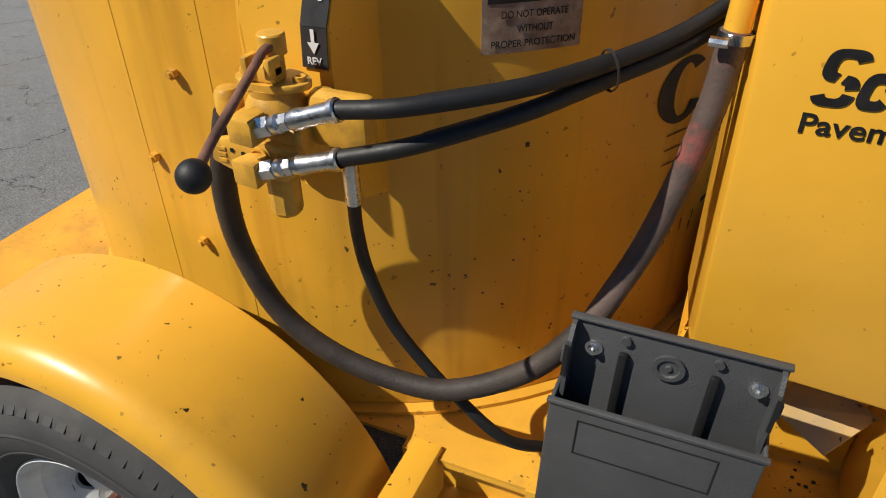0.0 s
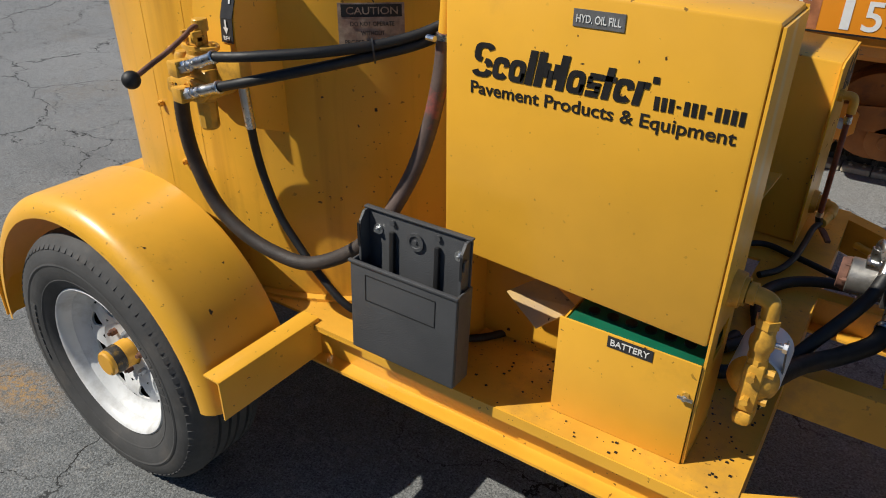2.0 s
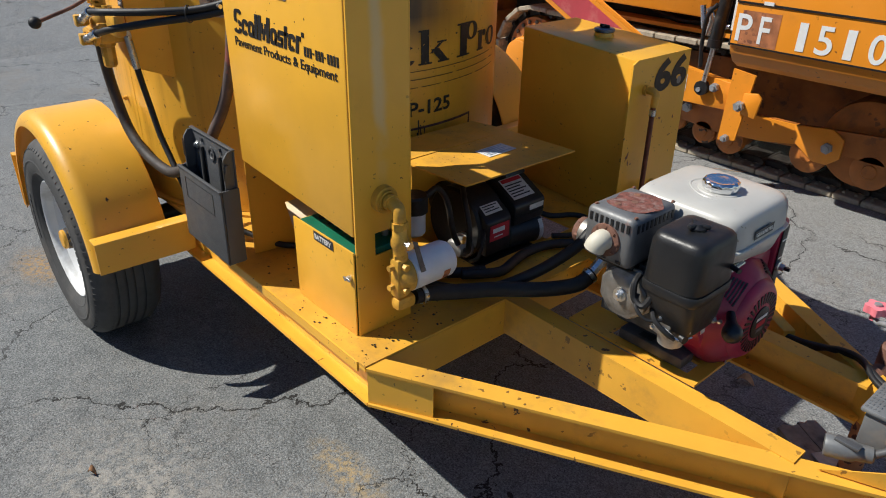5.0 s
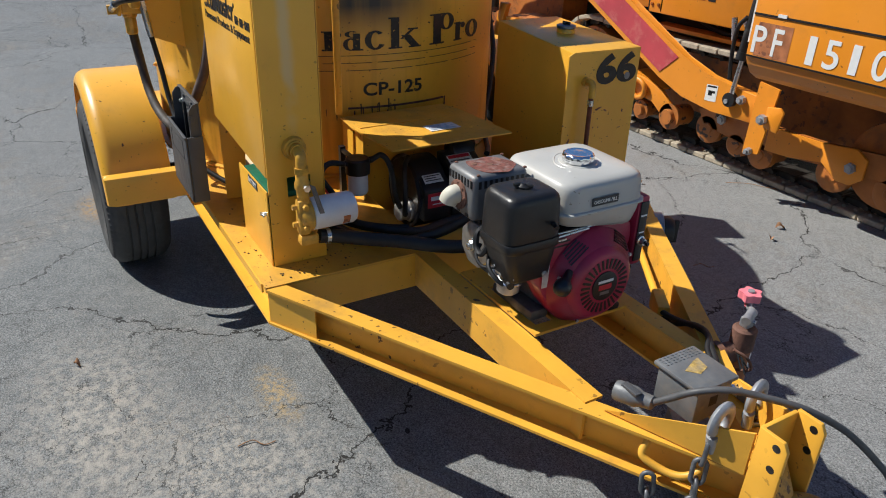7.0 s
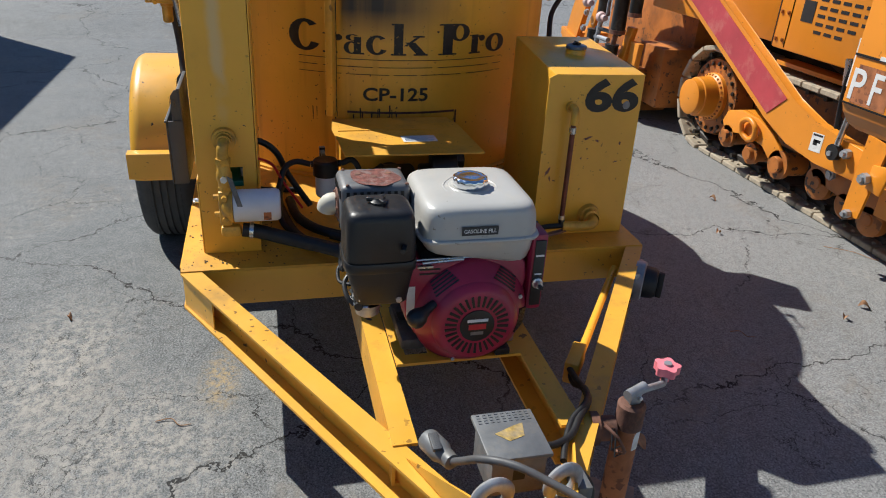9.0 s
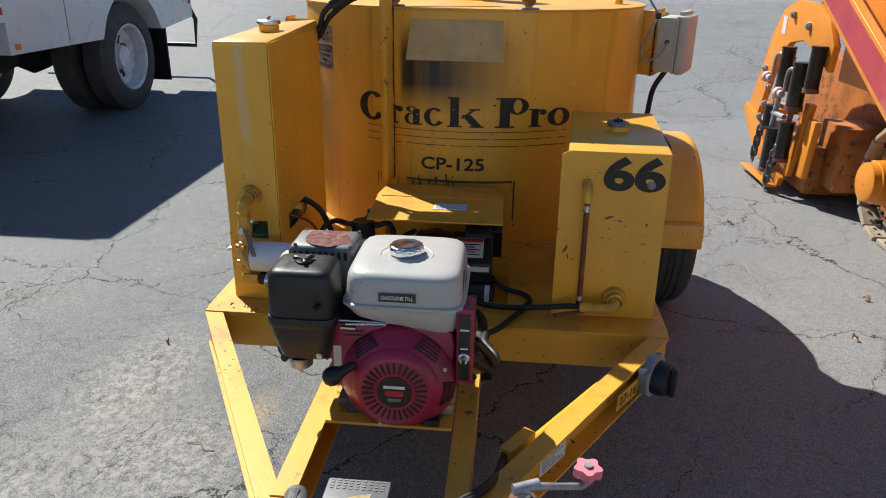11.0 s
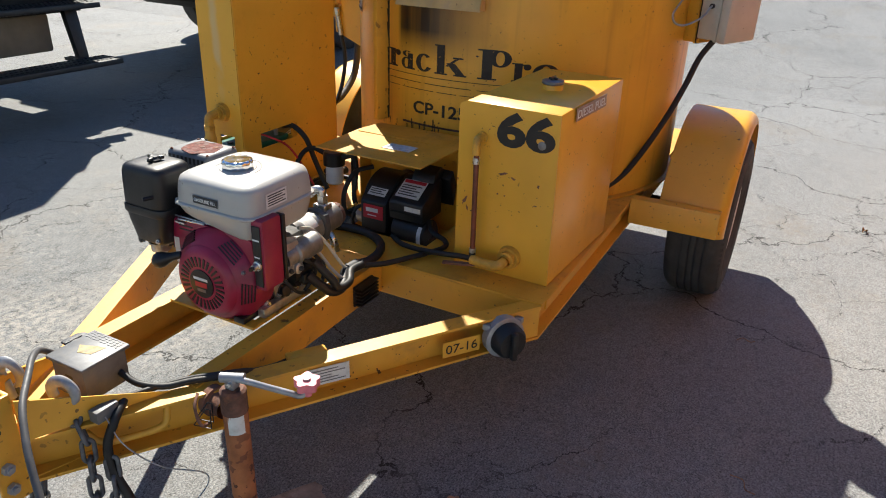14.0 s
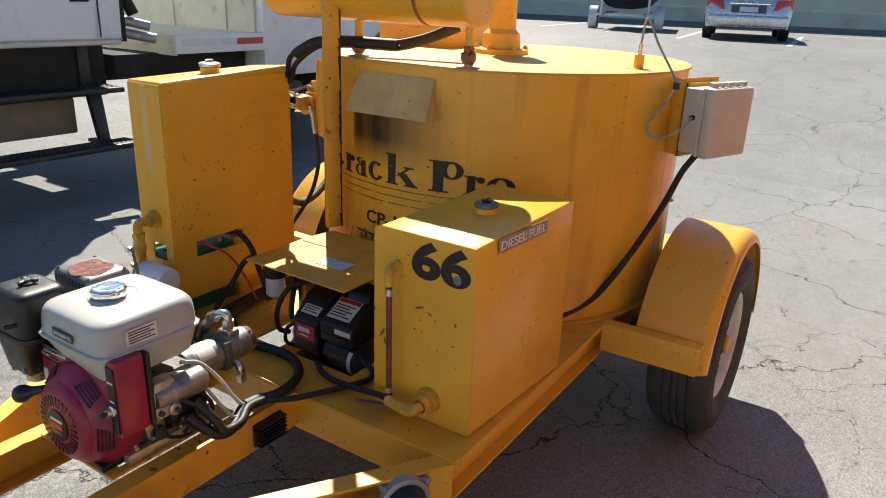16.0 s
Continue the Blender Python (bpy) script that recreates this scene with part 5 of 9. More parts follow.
part("back_panel", slant(box(B(), DL + 0.006, DR - 0.004, YB - 0.006, YB, FOOT, 0.965, 0.003)), grey_plastic, doc)
part("back_top_lip", slant(box(B(), DL + 0.004, DR - 0.002, YB - 0.012, YB + 0.001, 0.966, 0.971, 0.002)), grey_plastic, doc)
part("front_panel", slant(box(B(), DL, DR, YF, YF + 0.007, FOOT, RIM, 0.0035, 3)), grey_plastic, doc, "grained charcoal front panel")
for x0, x1 in ((DL, DL + 0.006), (DR - 0.006, DR)):
    inn = 1 if x0 < 0.5 else -1
    part("side_panel", slant(box(B(), x0, x1, YF + 0.0072, YB + 0.001, FOOT, RIM, 0.0025)), grey_plastic, doc)
    part("upper_side", slant(prism(B(), [(YB - 0.006, RIM - 0.01), (YB - 0.036, RIM - 0.01), (YB - 0.034, 0.945), (YB - 0.020, 0.964), (YB - 0.006, 0.966)], "x", x0 + 0.008 * inn, x1 + 0.008 * inn)), grey_plastic, doc)
    part("clip_lug", slant(box(B(), x0 + 0.002 * inn, x1 + 0.002 * inn, YB - 0.034, YB - 0.020, 0.905, 0.930, 0.002)), grey_plastic, doc)
    part("clip_slot", slant(box(B(), x0 + 0.006 * inn, x1 + 0.006 * inn, YB - 0.0375, YB - 0.0365, 0.885, 0.940)), black, doc)
part("bottom_panel", slant(box(B(), DL + 0.004, DR - 0.004, YF + 0.004, YB - 0.002, FOOT - 0.004, FOOT + 0.003, 0.002)), grey_plastic, doc)
part("rim_lip", slant(box(B(), DL - 0.003, DR + 0.003, YF - 0.004, YF + 0.006, RIM - 0.005, RIM + 0.002, 0.002)), grey_plastic, doc)
part("panel_line", slant(panel_ring(B(), DL + 0.042, DR - 0.052, 0.765, 0.832, YF)), black, doc)
for x in (DL + 0.080, DL + 0.196):
    part("back_rib", slant(box(B(), x - 0.006, x + 0.006, YB - 0.016, YB - 0.0062, FOOT + 0.02, 0.928, 0.003)), black, doc)
    part("rib_knob", slant(rod(B(), (x, YB - 0.006, 0.948), (x, YB - 0.012, 0.948), 0.0065)), grey_plastic, doc)
part("boss", slant(lathe(B(), (DL + 0.139, YB - 0.006, 0.920), (0, -1, 0), [(0, 0.021), (0.005, 0.021), (0.005, 0.0145), (0.002, 0.013), (0.002, 0.005), (0.005, 0.004), (0.005, 0)], 24)), grey_plastic, doc)
for x in (DL + 0.040, DL + 0.248):
    part("screw", slant(nut(B(), (x, YB - 0.0085, 0.922), (0, -1, 0), 0.0075, 0.007)), zinc, doc, "zinc hex screw")
    part("washer", slant(rod(B(), (x, YB - 0.006, 0.922), (x, YB - 0.0085, 0.922), 0.012)), zinc, doc)

# ---- control valve on its bent plate ----
vp = thing("valve_bracket", (0.0, 1.1, 1.05), "bent yellow sheet bracket with arrow decal", "bracket")
bm = B()
ring_a = [(-0.050, 1.072, 1.15), (-0.058, 1.072, 1.315), (-0.058, 1.074, 1.335), (-0.045, 1.10, 1.45), (0.085, 1.10, 1.45), (0.070, 1.074, 1.335), (0.068, 1.072, 1.10), (0.04, 1.072, 1.10)]
hexa(bm, ring_a, [(x, y + 0.005, z) for x, y, z in ring_a])
part("face_plate", bm, yellow, vp)
part("side_plate", prism(B(), [(1.072, 1.10), (1.20, 1.05), (1.20, 1.44), (1.10, 1.44), (1.074, 1.335)], "x", 0.064, 0.070), yellow, vp)
part("side_plate", prism(B(), [(1.077, 1.16), (1.17, 1.16), (1.17, 1.40), (1.095, 1.42), (1.08, 1.335)], "x", -0.066, -0.061), yellow, vp)
dec = part("decal", hexa(B(), [(0.030, 1.0710, 1.285), (0.066, 1.0710, 1.285), (0.068, 1.0730, 1.335), (0.032, 1.0730, 1.335), ], [(0.030, 1.0700, 1.285), (0.066, 1.0700, 1.285), (0.068, 1.0720, 1.335), (0.032, 1.0720, 1.335)]), black_label, vp, "black decal with white arrows")
dec2 = part("decal", hexa(B(), [(0.032, 1.0730, 1.3352), (0.068, 1.0730, 1.3352), (0.082, 1.0975, 1.44), (0.044, 1.0975, 1.44)], [(0.032, 1.0715, 1.3355), (0.068, 1.0715, 1.3355), (0.082, 1.0960, 1.44), (0.044, 1.0960, 1.44)]), black_label, vp, "black decal with white arrows")
arrow = [(-0.0025, 0.030), (0.0025, 0.030), (0.0025, 0.014), (0.008, 0.014), (0, 0), (-0.008, 0.014), (-0.0025, 0.014)]
part("arrow", hexa(B(), [(0.049 + x, 1.0696, 1.303 + z) for x, z in arrow], [(0.049 + x, 1.0692, 1.303 + z) for x, z in arrow]), white_ink, dec)
text_part("REV", 0.009, 0.020, (0.039, 1.0696, 1.290), (1, 0, 0), (0, 0, 1), white_ink, dec, bold=0.02)
part("arrow", hexa(B(), [(0.060 + x, 1.0756 + 0.23 * (0.037 - z), 1.385 - z + 0.01) for x, z in arrow], [(0.060 + x, 1.0750 + 0.23 * (0.037 - z), 1.385 - z + 0.01) for x, z in arrow]), white_ink, dec2)

for ob in vp.children_recursive:
    ob.data.transform(Matrix.Translation((-0.021, 0.025, -0.016)))

val = thing("control_valve", (0.0, 1.02, 1.15), "yellow-painted hydraulic control valve with a ball-topped lever", "valve")
part("body", box(B(), -0.058, 0.052, 1.008, 1.090, 1.166, 1.228, 0.012, 3), brass, val)
part("body_shelf", prism(B(), [(-0.075, 1.172), (-0.040, 1.160), (0.030, 1.160), (0.056, 1.180), (0.056, 1.205), (-0.030, 1.212), (-0.070, 1.200)], "y", 0.998, 1.012, 0.004), brass, val)
part("upper_body", lathe(B(), (0.0, 1.045, 1.215), (0, 0, 1), [(0, 0.040), (0.018, 0.040), (0.030, 0.036), (0.040, 0.030), (0.050, 0.031), (0.052, 0.0)], 28), brass, val)
oval = [(math.cos(t) * 0.050, 1.045 + math.sin(t) * 0.030) for t in [2 * math.pi * i / 28 for i in range(28)]]
part("top_flange", prism(B(), oval, "z", 1.264, 1.273, 0.002), brass, val)
for x in (-0.037, 0.037):
    part("flange_screw", lathe(B(), (x, 1.045, 1.273), (0, 0, 1), [(0, 0.008), (0.006, 0.008), (0.006, 0.004), (0.003, 0.004), (0.003, 0)], 12), brass, val)
part("clevis", box(B(), -0.020, 0.020, 1.022, 1.046, 1.273, 1.294, 0.003), brass, val)
for x in (-0.020, 0.011):
    part("clevis_ear", box(B(), x, x + 0.009, 1.014, 1.040, 1.280, 1.304, 0.003), brass, val)
part("spool_post", lathe(B(), (0.002, 1.050, 1.273), (0, 0, 1), [(0, 0.012), (0.026, 0.012), (0.027, 0.0165), (0.049, 0.0165), (0.051, 0.015), (0.051, 0)], 24), brass, val)
part("end_cap", lathe(B(), (-0.080, 1.055, 1.205), (0, 0, 1), [(0, 0.0), (0, 0.018), (0.032, 0.018), (0.040, 0.013), (0.042, 0)], 18), brass, val)
part("side_boss", lathe(B(), (0.045, 1.075, 1.236), (0.6, -0.6, 0.3), [(0, 0.020), (0.016, 0.019), (0.018, 0.013), (0.024, 0.013), (0.025, 0)], 14), brass, val)
part("relief_cap", lathe(B(), (-0.008, 1.045, 1.166), (0, 0, -1), [(0, 0.026), (0.014, 0.026), (0.018, 0.0215), (0.074, 0.0215), (0.080, 0.017), (0.080, 0)], 10), brass, val)
for x, z, r in ((0.000, 1.190, 0.0135), (0.030, 1.186, 0.0135)):
    part("plug_screw", lathe(B(), (x, 0.997, z), (0, -1, 0), [(0, r), (0.003, r), (0.003, r * 0.75), (0.0005, r * 0.72), (0.0005, r * 0.35), (0.004, r * 0.3), (0.004, 0)], 20), brass, val)
for x, z in ((-0.040, 1.192), (-0.024, 1.190)):
    part("pin_hole", rod(B(), (x, 0.9975, z), (x, 0.9968, z), 0.0032, seg=10), black, val)
for k in range(3):
    part("cast_mark", box(B(), -0.062, -0.050, 0.9962, 0.9985, 1.174 + 0.008 * k, 1.178 + 0.008 * k), brass, val)
lever = part("lever", tube(B(), [(0.008, 1.042, 1.312), (0.006, 1.028, 1.310), (0.005, 1.008, 1.298), (0.011, 0.958, 1.277), (0.025, 0.900, 1.262), (0.038, 0.860, 1.253)], 0.0054, seg=12), rust, val, "rusty bent lever rod")
part("ball_knob", lathe(B(), (0.042, 0.845, 1.250), (0, 0, 1), [(0.0175 * math.sin(radians(t)), 0.0175 * math.cos(radians(t))) for t in range(-90, 91, 10)], 32), rubber, lever, "black rubber ball knob")


def fitting(p, q, parent, r=0.0105):
    """A crimped hose end between two points: elbow nut, hex, ferrule."""
    p, q = Vector(p), Vector(q)
    d = q - p
    n = d.length
    part("swivel_nut", rod(B(), p, p + d * 0.20, r * 1.2, seg=6), zinc, parent, "bright zinc nut")
    part("stem", lathe(B(), p + d * 0.20, d, [(0, r * 0.85), (n * 0.03, r * 1.05), (n * 0.09, r * 1.08), (n * 0.12, r * 0.8), (n * 0.15, r * 0.8)], 18), zinc, parent)
    part("hex_collar", rod(B(), p + d * 0.35, p + d * 0.43, r * 1.05, seg=6), zinc, parent)
    part("ferrule", lathe(B(), p + d * 0.43, d, [(0, r * 0.8), (n * 0.03, r * 1.1), (n * 0.10, r * 1.18), (n * 0.17, r * 1.08), (n * 0.19, r * 1.02), (n * 0.50, r * 1.08), (n * 0.51, r * 1.28), (n * 0.56, r * 1.28), (n * 0.57, r * 1.0)], 24), zinc, parent, "crimped steel ferrule")


for nm, p0, p1, pts in (
        ("hydraulic_hose", (0.02, 0.975, 1.240), (0.130, 0.975, 1.280), [(0.122, 0.975, 1.278), (0.20, 0.995, 1.286), (0.30, 1.075, 1.292), (0.368, 1.165, 1.297), (0.44, 1.245, 1.320), (0.495, 1.31, 1.362), (0.512, 1.385, 1.42), (0.525, 1.42, 1.49), (0.50, 1.52, 1.556), (0.45, 1.62, 1.566), (0.40, 1.72, 1.564), (0.36, 1.80, 1.562), (0.30, 1.90, 1.59), (0.24, 2.0, 1.64)]),
        ("hydraulic_hose", (0.010, 0.982, 1.182), (0.120, 0.985, 1.216), [(0.112, 0.986, 1.214), (0.20, 1.005, 1.238), (0.30, 1.080, 1.262), (0.368, 1.168, 1.277), (0.44, 1.248, 1.300), (0.49, 1.32, 1.34), (0.498, 1.39, 1.40), (0.505, 1.43, 1.465), (0.48, 1.53, 1.536), (0.43, 1.63, 1.546), (0.38, 1.73, 1.544), (0.34, 1.81, 1.542), (0.28, 1.91, 1.575), (0.22, 2.0, 1.62)])):
    h = thing(nm, pts[0], "black hydraulic hose with a crimped steel end", "hose", "valve hoses")
    part("elbow", prism(B(), [(p0[0] - 0.032, p0[1] - 0.012), (p0[0] + 0.004, p0[1] - 0.016), (p0[0] + 0.004, p0[1] + 0.016), (p0[0] - 0.018, p0[1] + 0.03)], "z", p0[2] - 0.018, p0[2] + 0.014, 0.003), brass, h, "yellow-painted elbow")
    fitting(p0, p1, h)
    part("hose_tube", tube(B(), pts, 0.0102, seg=16), rubber, h)
    part("hose_wrap", tube(B(), [Vector(pts[1]) * 0.9 + Vector(pts[2]) * 0.1, Vector(pts[2]), Vector(pts[3])], 0.0106, seg=16, ribs=0.012), rubber, h)
wrap = thing("hose_sleeve", (0.40, 1.70, 1.52), "frayed grey-brown sleeve round the hose bundle over the tank lid", "hose sleeve")
part("sleeve", tube(B(), [(0.515, 1.44, 1.50), (0.49, 1.525, 1.546), (0.44, 1.625, 1.556), (0.39, 1.725, 1.554), (0.35, 1.805, 1.552)], 0.023, seg=16), rubber, wrap)
part("sleeve_end", tube(B(), [(0.345, 1.815, 1.553), (0.29, 1.905, 1.582), (0.23, 2.0, 1.63)], 0.020, seg=16, ribs=0.05), hose_brown, wrap, "frayed brown sleeve end")
part_tie = B()
lathe(part_tie, (0.368, 1.167, 1.287), (0.6, 0.7, 0.12), [(-0.002, 0.0235), (-0.002, 0.025), (0.002, 0.025), (0.002, 0.0235)], 20)
for v in part_tie.verts:
    v.co.x = 0.368 + (v.co.x - 0.368) * 0.75
alone("cable_tie", part_tie, black_label, "black cable tie round the two hoses", "cable tie")

big_hose = thing("return_hose", (0.2, 1.1, 0.76), "thick dusty brown rubber hose hanging in a loop", "hose")
pts = [(-0.084, 1.052, 1.212), (-0.096, 1.052, 1.175), (-0.122, 1.060, 1.09), (-0.124, 1.070, 0.985), (-0.082, 1.078, 0.872), (-0.006, 1.085, 0.808), (0.090, 1.098, 0.772), (0.195, 1.112, 0.770), (0.31, 1.138, 0.832), (0.385, 1.17, 0.918)]
part("hose_tube", tube(B(), pts, 0.0175, seg=18, steps=14, ribs=0.012), hose_brown, big_hose)
part("hose_tube", tube(B(), [(0.385, 1.17, 0.918), (0.432, 1.205, 1.03), (0.462, 1.225, 1.135), (0.482, 1.235, 1.24), (0.490, 1.24, 1.325)], 0.0175, seg=18, steps=14, ribs=0.012), hose_red, big_hose, "hose end smeared with red paint")
part("hose_clamp", lathe(B(), (0.490, 1.24, 1.312), (0.05, 0.02, 1), [(0, 0.0180), (0, 0.0200), (0.012, 0.0200), (0.012, 0.0180)], 24), zinc, big_hose)
part("clamp_screw", rod(B(), (0.465, 1.213, 1.318), (0.485, 1.210, 1.318), 0.006, seg=8), zinc, big_hose)
part("hose_barb", rod(B(), (0.490, 1.24, 1.325), (0.494, 1.243, 1.40), 0.015), yellow, big_hose)
part("elbow_pipe", tube(B(), [(0.494, 1.243, 1.37), (0.496, 1.245, 1.40), (0.50, 1.27, 1.42), (0.52, 1.33, 1.425)], 0.016), yellow, big_hose)

small = thing("drain_hose", (0.05, 1.1, 1.1), "thin black hose from the valve down to the deck", "hose")
part("block", prism(B(), [(0.045, 1.035), (0.125, 1.035), (0.125, 1.072), (0.045, 1.072)], "z", 1.195, 1.262, 0.012), brass, small)
part("ferrule", rod(B(), (0.068, 1.085, 1.20), (0.060, 1.10, 1.085), 0.0115), zinc, small)
part("swivel_nut", rod(B(), (0.069, 1.083, 1.215), (0.067, 1.087, 1.185), 0.0135, seg=6), zinc, small)
part("hose_tube", tube(B(), [(0.060, 1.10, 1.09), (0.055, 1.11, 1.03), (0.060, 1.12, 0.956), (0.090, 1.125, 0.868), (0.135, 1.13, 0.80), (0.20, 1.13, 0.735), (0.28, 1.135, 0.67), (0.345, 1.185, 0.625), (0.43, 1.25, 0.588), (0.53, 1.30, 0.576), (0.60, 1.40, 0.574), (0.61, 1.52, 0.574)], 0.0098), rubber, small)

# ---- diesel fuel tank ----
die = thing("diesel_tank", (0.82, 2.47, DECK), "boxy yellow fuel tank with a black number on its front", "fuel tank")
DX0, DX1 = 0.552, 1.094
part("body", hexa(B(), [(DX0, 2.360, DECK + 0.002), (DX1 - 0.006, 2.312, DECK + 0.002), (DX1 - 0.006, 2.636, DECK + 0.002), (DX0, 2.664, DECK + 0.002)],
                 [(DX0, 2.360, 1.150), (DX1 - 0.006, 2.312, 1.128), (DX1 - 0.006, 2.628, 1.128), (DX0, 2.660, 1.150)], 0.006), yellow, die)
part("front_sheet", prism(B(), [(2.296, DECK + 0.002), (2.634, DECK + 0.002), (2.626, 1.126), (2.318, 1.128), (2.294, 1.116)], "x", DX1 - 0.0055, DX1), yellow, die)
part("filler_neck", lathe(B(), (0.818, 2.494, 1.138), (0, 0, 1), [(0, 0.036), (0.016, 0.034), (0.016, 0)], 28), yellow, die)
cap = part("filler_cap", lathe(B(), (0.818, 2.494, 1.155), (0, 0, 1), [(0, 0.030), (0.002, 0.037), (0.011, 0.037), (0.014, 0.030), (0.014, 0)], 28), mat("blue_grey_metal", (0.14, 0.17, 0.22), 0.35, 0.6, vary=0.15, scale=30), die, "dull blue-grey filler cap")
part("wing", box(B(), 0.797, 0.839, 2.490, 2.498, 1.169, 1.180, 0.003), black_metal, cap)
part("wing", box(B(), 0.812, 0.824, 2.478, 2.510, 1.169, 1.176, 0.003), black_metal, cap)
text_part("66", 0.112, 0.192, (DX1 + 0.0006, 2.425, 1.003), (0, 1, 0), (0, 0, 1), ink, die, "number", bold=0.042, label="large black number")
part("worn_patch", lathe(B(), (DX1 + 0.001, 2.575, 1.026), (1, 0, 0), [(0, 0.014), (0.0006, 0.013), (0.0006, 0)], 14), grey_label, die)
for y, z, w, h, a in ((2.455, 0.915, 0.030, 0.008, 0.3), (2.49, 0.905, 0.016, 0.007, -0.3), (2.575, 0.895, 0.007, 0.012, 0.0), (2.44, 0.845, 0.006, 0.006, 0.0), (2.465, 0.843, 0.005, 0.005, 0.0), (2.57, 0.83, 0.012, 0.004, 0.1), (2.325, 0.80, 0.010, 0.030, -0.5), (2.335, 0.775, 0.006, 0.018, 0.2), (2.40, 1.05, 0.004, 0.004, 0.0)):
    q = [(math.cos(t) * w / 2 * (1 + 0.35 * math.sin(5 * t + z * 90)), math.sin(t) * h / 2 * (1 + 0.3 * math.cos(4 * t + y * 70))) for t in [2 * math.pi * i / 14 for i in range(14)]]
    c, d = math.cos(a), math.sin(a)
    part("paint_chip", hexa(B(), [(DX1, y + u * c - v * d, z + u * d + v * c) for u, v in q], [(DX1 + 0.0006, y + u * c - v * d, z + u * d + v * c) for u, v in q]), rust, die, "dark rusty paint chip", smooth=0)
plate = part("name_plate", placed(bars(B(), [(0, 0, 0.262, 0.042)], 0.0012), (0.995, 2.6405, 1.088), (-1, 0.06, 0), (0, -0.02, 1)), rusty_label, die, "brown weathered nameplate")
text_part("DIESEL FUEL", 0.026, 0.242, (0.986, 2.6428, 1.096), (-1, 0.06, 0), (0, -0.02, 1), white_ink, plate, bold=0.008)
# sight gauge and outlet on the front
part("gauge_tube", rod(B(), (DX1 + 0.040, 2.382, 0.632), (DX1 + 0.040, 2.378, 0.985), 0.0085), copper, die, "red-brown sight tube")
part("gauge_elbow", tube(B(), [(DX1, 2.378, 1.022), (DX1 + 0.03, 2.378, 1.024), (DX1 + 0.042, 2.378, 1.012), (DX1 + 0.042, 2.378, 0.975)], 0.013, seg=14), brass, die)
part("gauge_clamp", rod(B(), (DX1 + 0.040, 2.378, 0.945), (DX1 + 0.040, 2.378, 0.965), 0.0115), zinc, die)
part("gauge_clamp", rod(B(), (DX1 + 0.040, 2.382, 0.640), (DX1 + 0.040, 2.382, 0.655), 0.0115), zinc, die)
part("gauge_boss", rod(B(), (DX1, 2.378, 1.022), (DX1 + 0.012, 2.378, 1.022), 0.018), brass, die)
part("outlet_flange", lathe(B(), (DX1, 2.498, 0.636), (1, 0, 0), [(0, 0.040), (0.018, 0.036), (0.018, 0.027), (0.035, 0.027), (0.036, 0.02), (0.05, 0.02)], 28), brass, die)
part("outlet_elbow", tube(B(), [(DX1 + 0.045, 2.498, 0.636), (DX1 + 0.064, 2.492, 0.632), (DX1 + 0.066, 2.475, 0.624), (DX1 + 0.062, 2.445, 0.620)], 0.017, seg=14), brass, die)
part("outlet_tee", rod(B(), (DX1 + 0.062, 2.448, 0.620), (DX1 + 0.050, 2.385, 0.618), 0.0165, seg=12), brass, die)
part("gauge_foot", rod(B(), (DX1 + 0.040, 2.382, 0.640), (DX1 + 0.045, 2.384, 0.615), 0.011), black_metal, die)
part("valve_handle", prism(B(), [(DX1 + 0.055, 2.40), (DX1 + 0.075, 2.36), (DX1 + 0.095, 2.30), (DX1 + 0.082, 2.295), (DX1 + 0.060, 2.35), (DX1 + 0.045, 2.39)], "z", 0.598, 0.606), rust, die, "rusty shut-off handle")

# ---- burner with its hood plate ----
hood = thing("burner_hood", (0.85, 1.88, DECK), "folded yellow sheet hood over the burner with a faded label", "hood")
bm = B()
ring = [(0.56, 1.655, 0.836), (0.70, 1.640, 0.839), (1.010, 1.655, 0.845), (1.030, 2.120, 0.852), (0.68, 2.118, 0.842), (0.56, 2.10, 0.838)]
hexa(bm, [(x, y, z - 0.005) for x, y, z in ring], ring)
part("top_sheet", bm, yellow_deck, hood, "flat yellow top sheet with sun stripes")
part("fold", prism(B(), [(0.72, 0.8250), (0.735, 0.8250), (0.735, 0.8435), (0.72, 0.8430)], "y", 1.66, 2.10), yellow_deck, hood)
lab = part("hood_label", hexa(B(), [(0.82, 1.87, 0.8452), (0.89, 1.87, 0.8466), (0.89, 1.99, 0.8484), (0.82, 1.99, 0.8468)], [(0.82, 1.87, 0.8468), (0.89, 1.87, 0.8482), (0.89, 1.99, 0.8500), (0.82, 1.99, 0.8484)]), white_label, hood, "faded white and blue label")
for k in range(5):
    part("print", box(B(), 0.828 + 0.012 * k, 0.832 + 0.012 * k, 1.878, 1.98 - 0.02 * (k % 2), 0.8465, 0.8488 + 0.0003 * k), faint_print, lab)
part("side_sheet", prism(B(), [(0.55, DECK + 0.001), (0.665, DECK + 0.001), (0.665, 0.835), (0.55, 0.830)], "y", 2.098, 2.103), yellow, hood)
for y, z in ((2.065, 0.76), (2.06, 0.62), (1.70, 0.76)):
    part("bolt", nut(B(), (0.6655, y, z), (1, 0, 0), 0.009, 0.007), yellow_worn, hood)
part("back_sheet", box(B(), 0.66, 0.665, 1.66, 2.095, 0.465, 0.832), yellow, hood)
part("side_sheet", prism(B(), [(0.55, DECK + 0.001), (0.74, DECK + 0.001), (0.74, 0.833), (0.55, 0.829)], "y", 1.668, 1.673), yellow, hood)

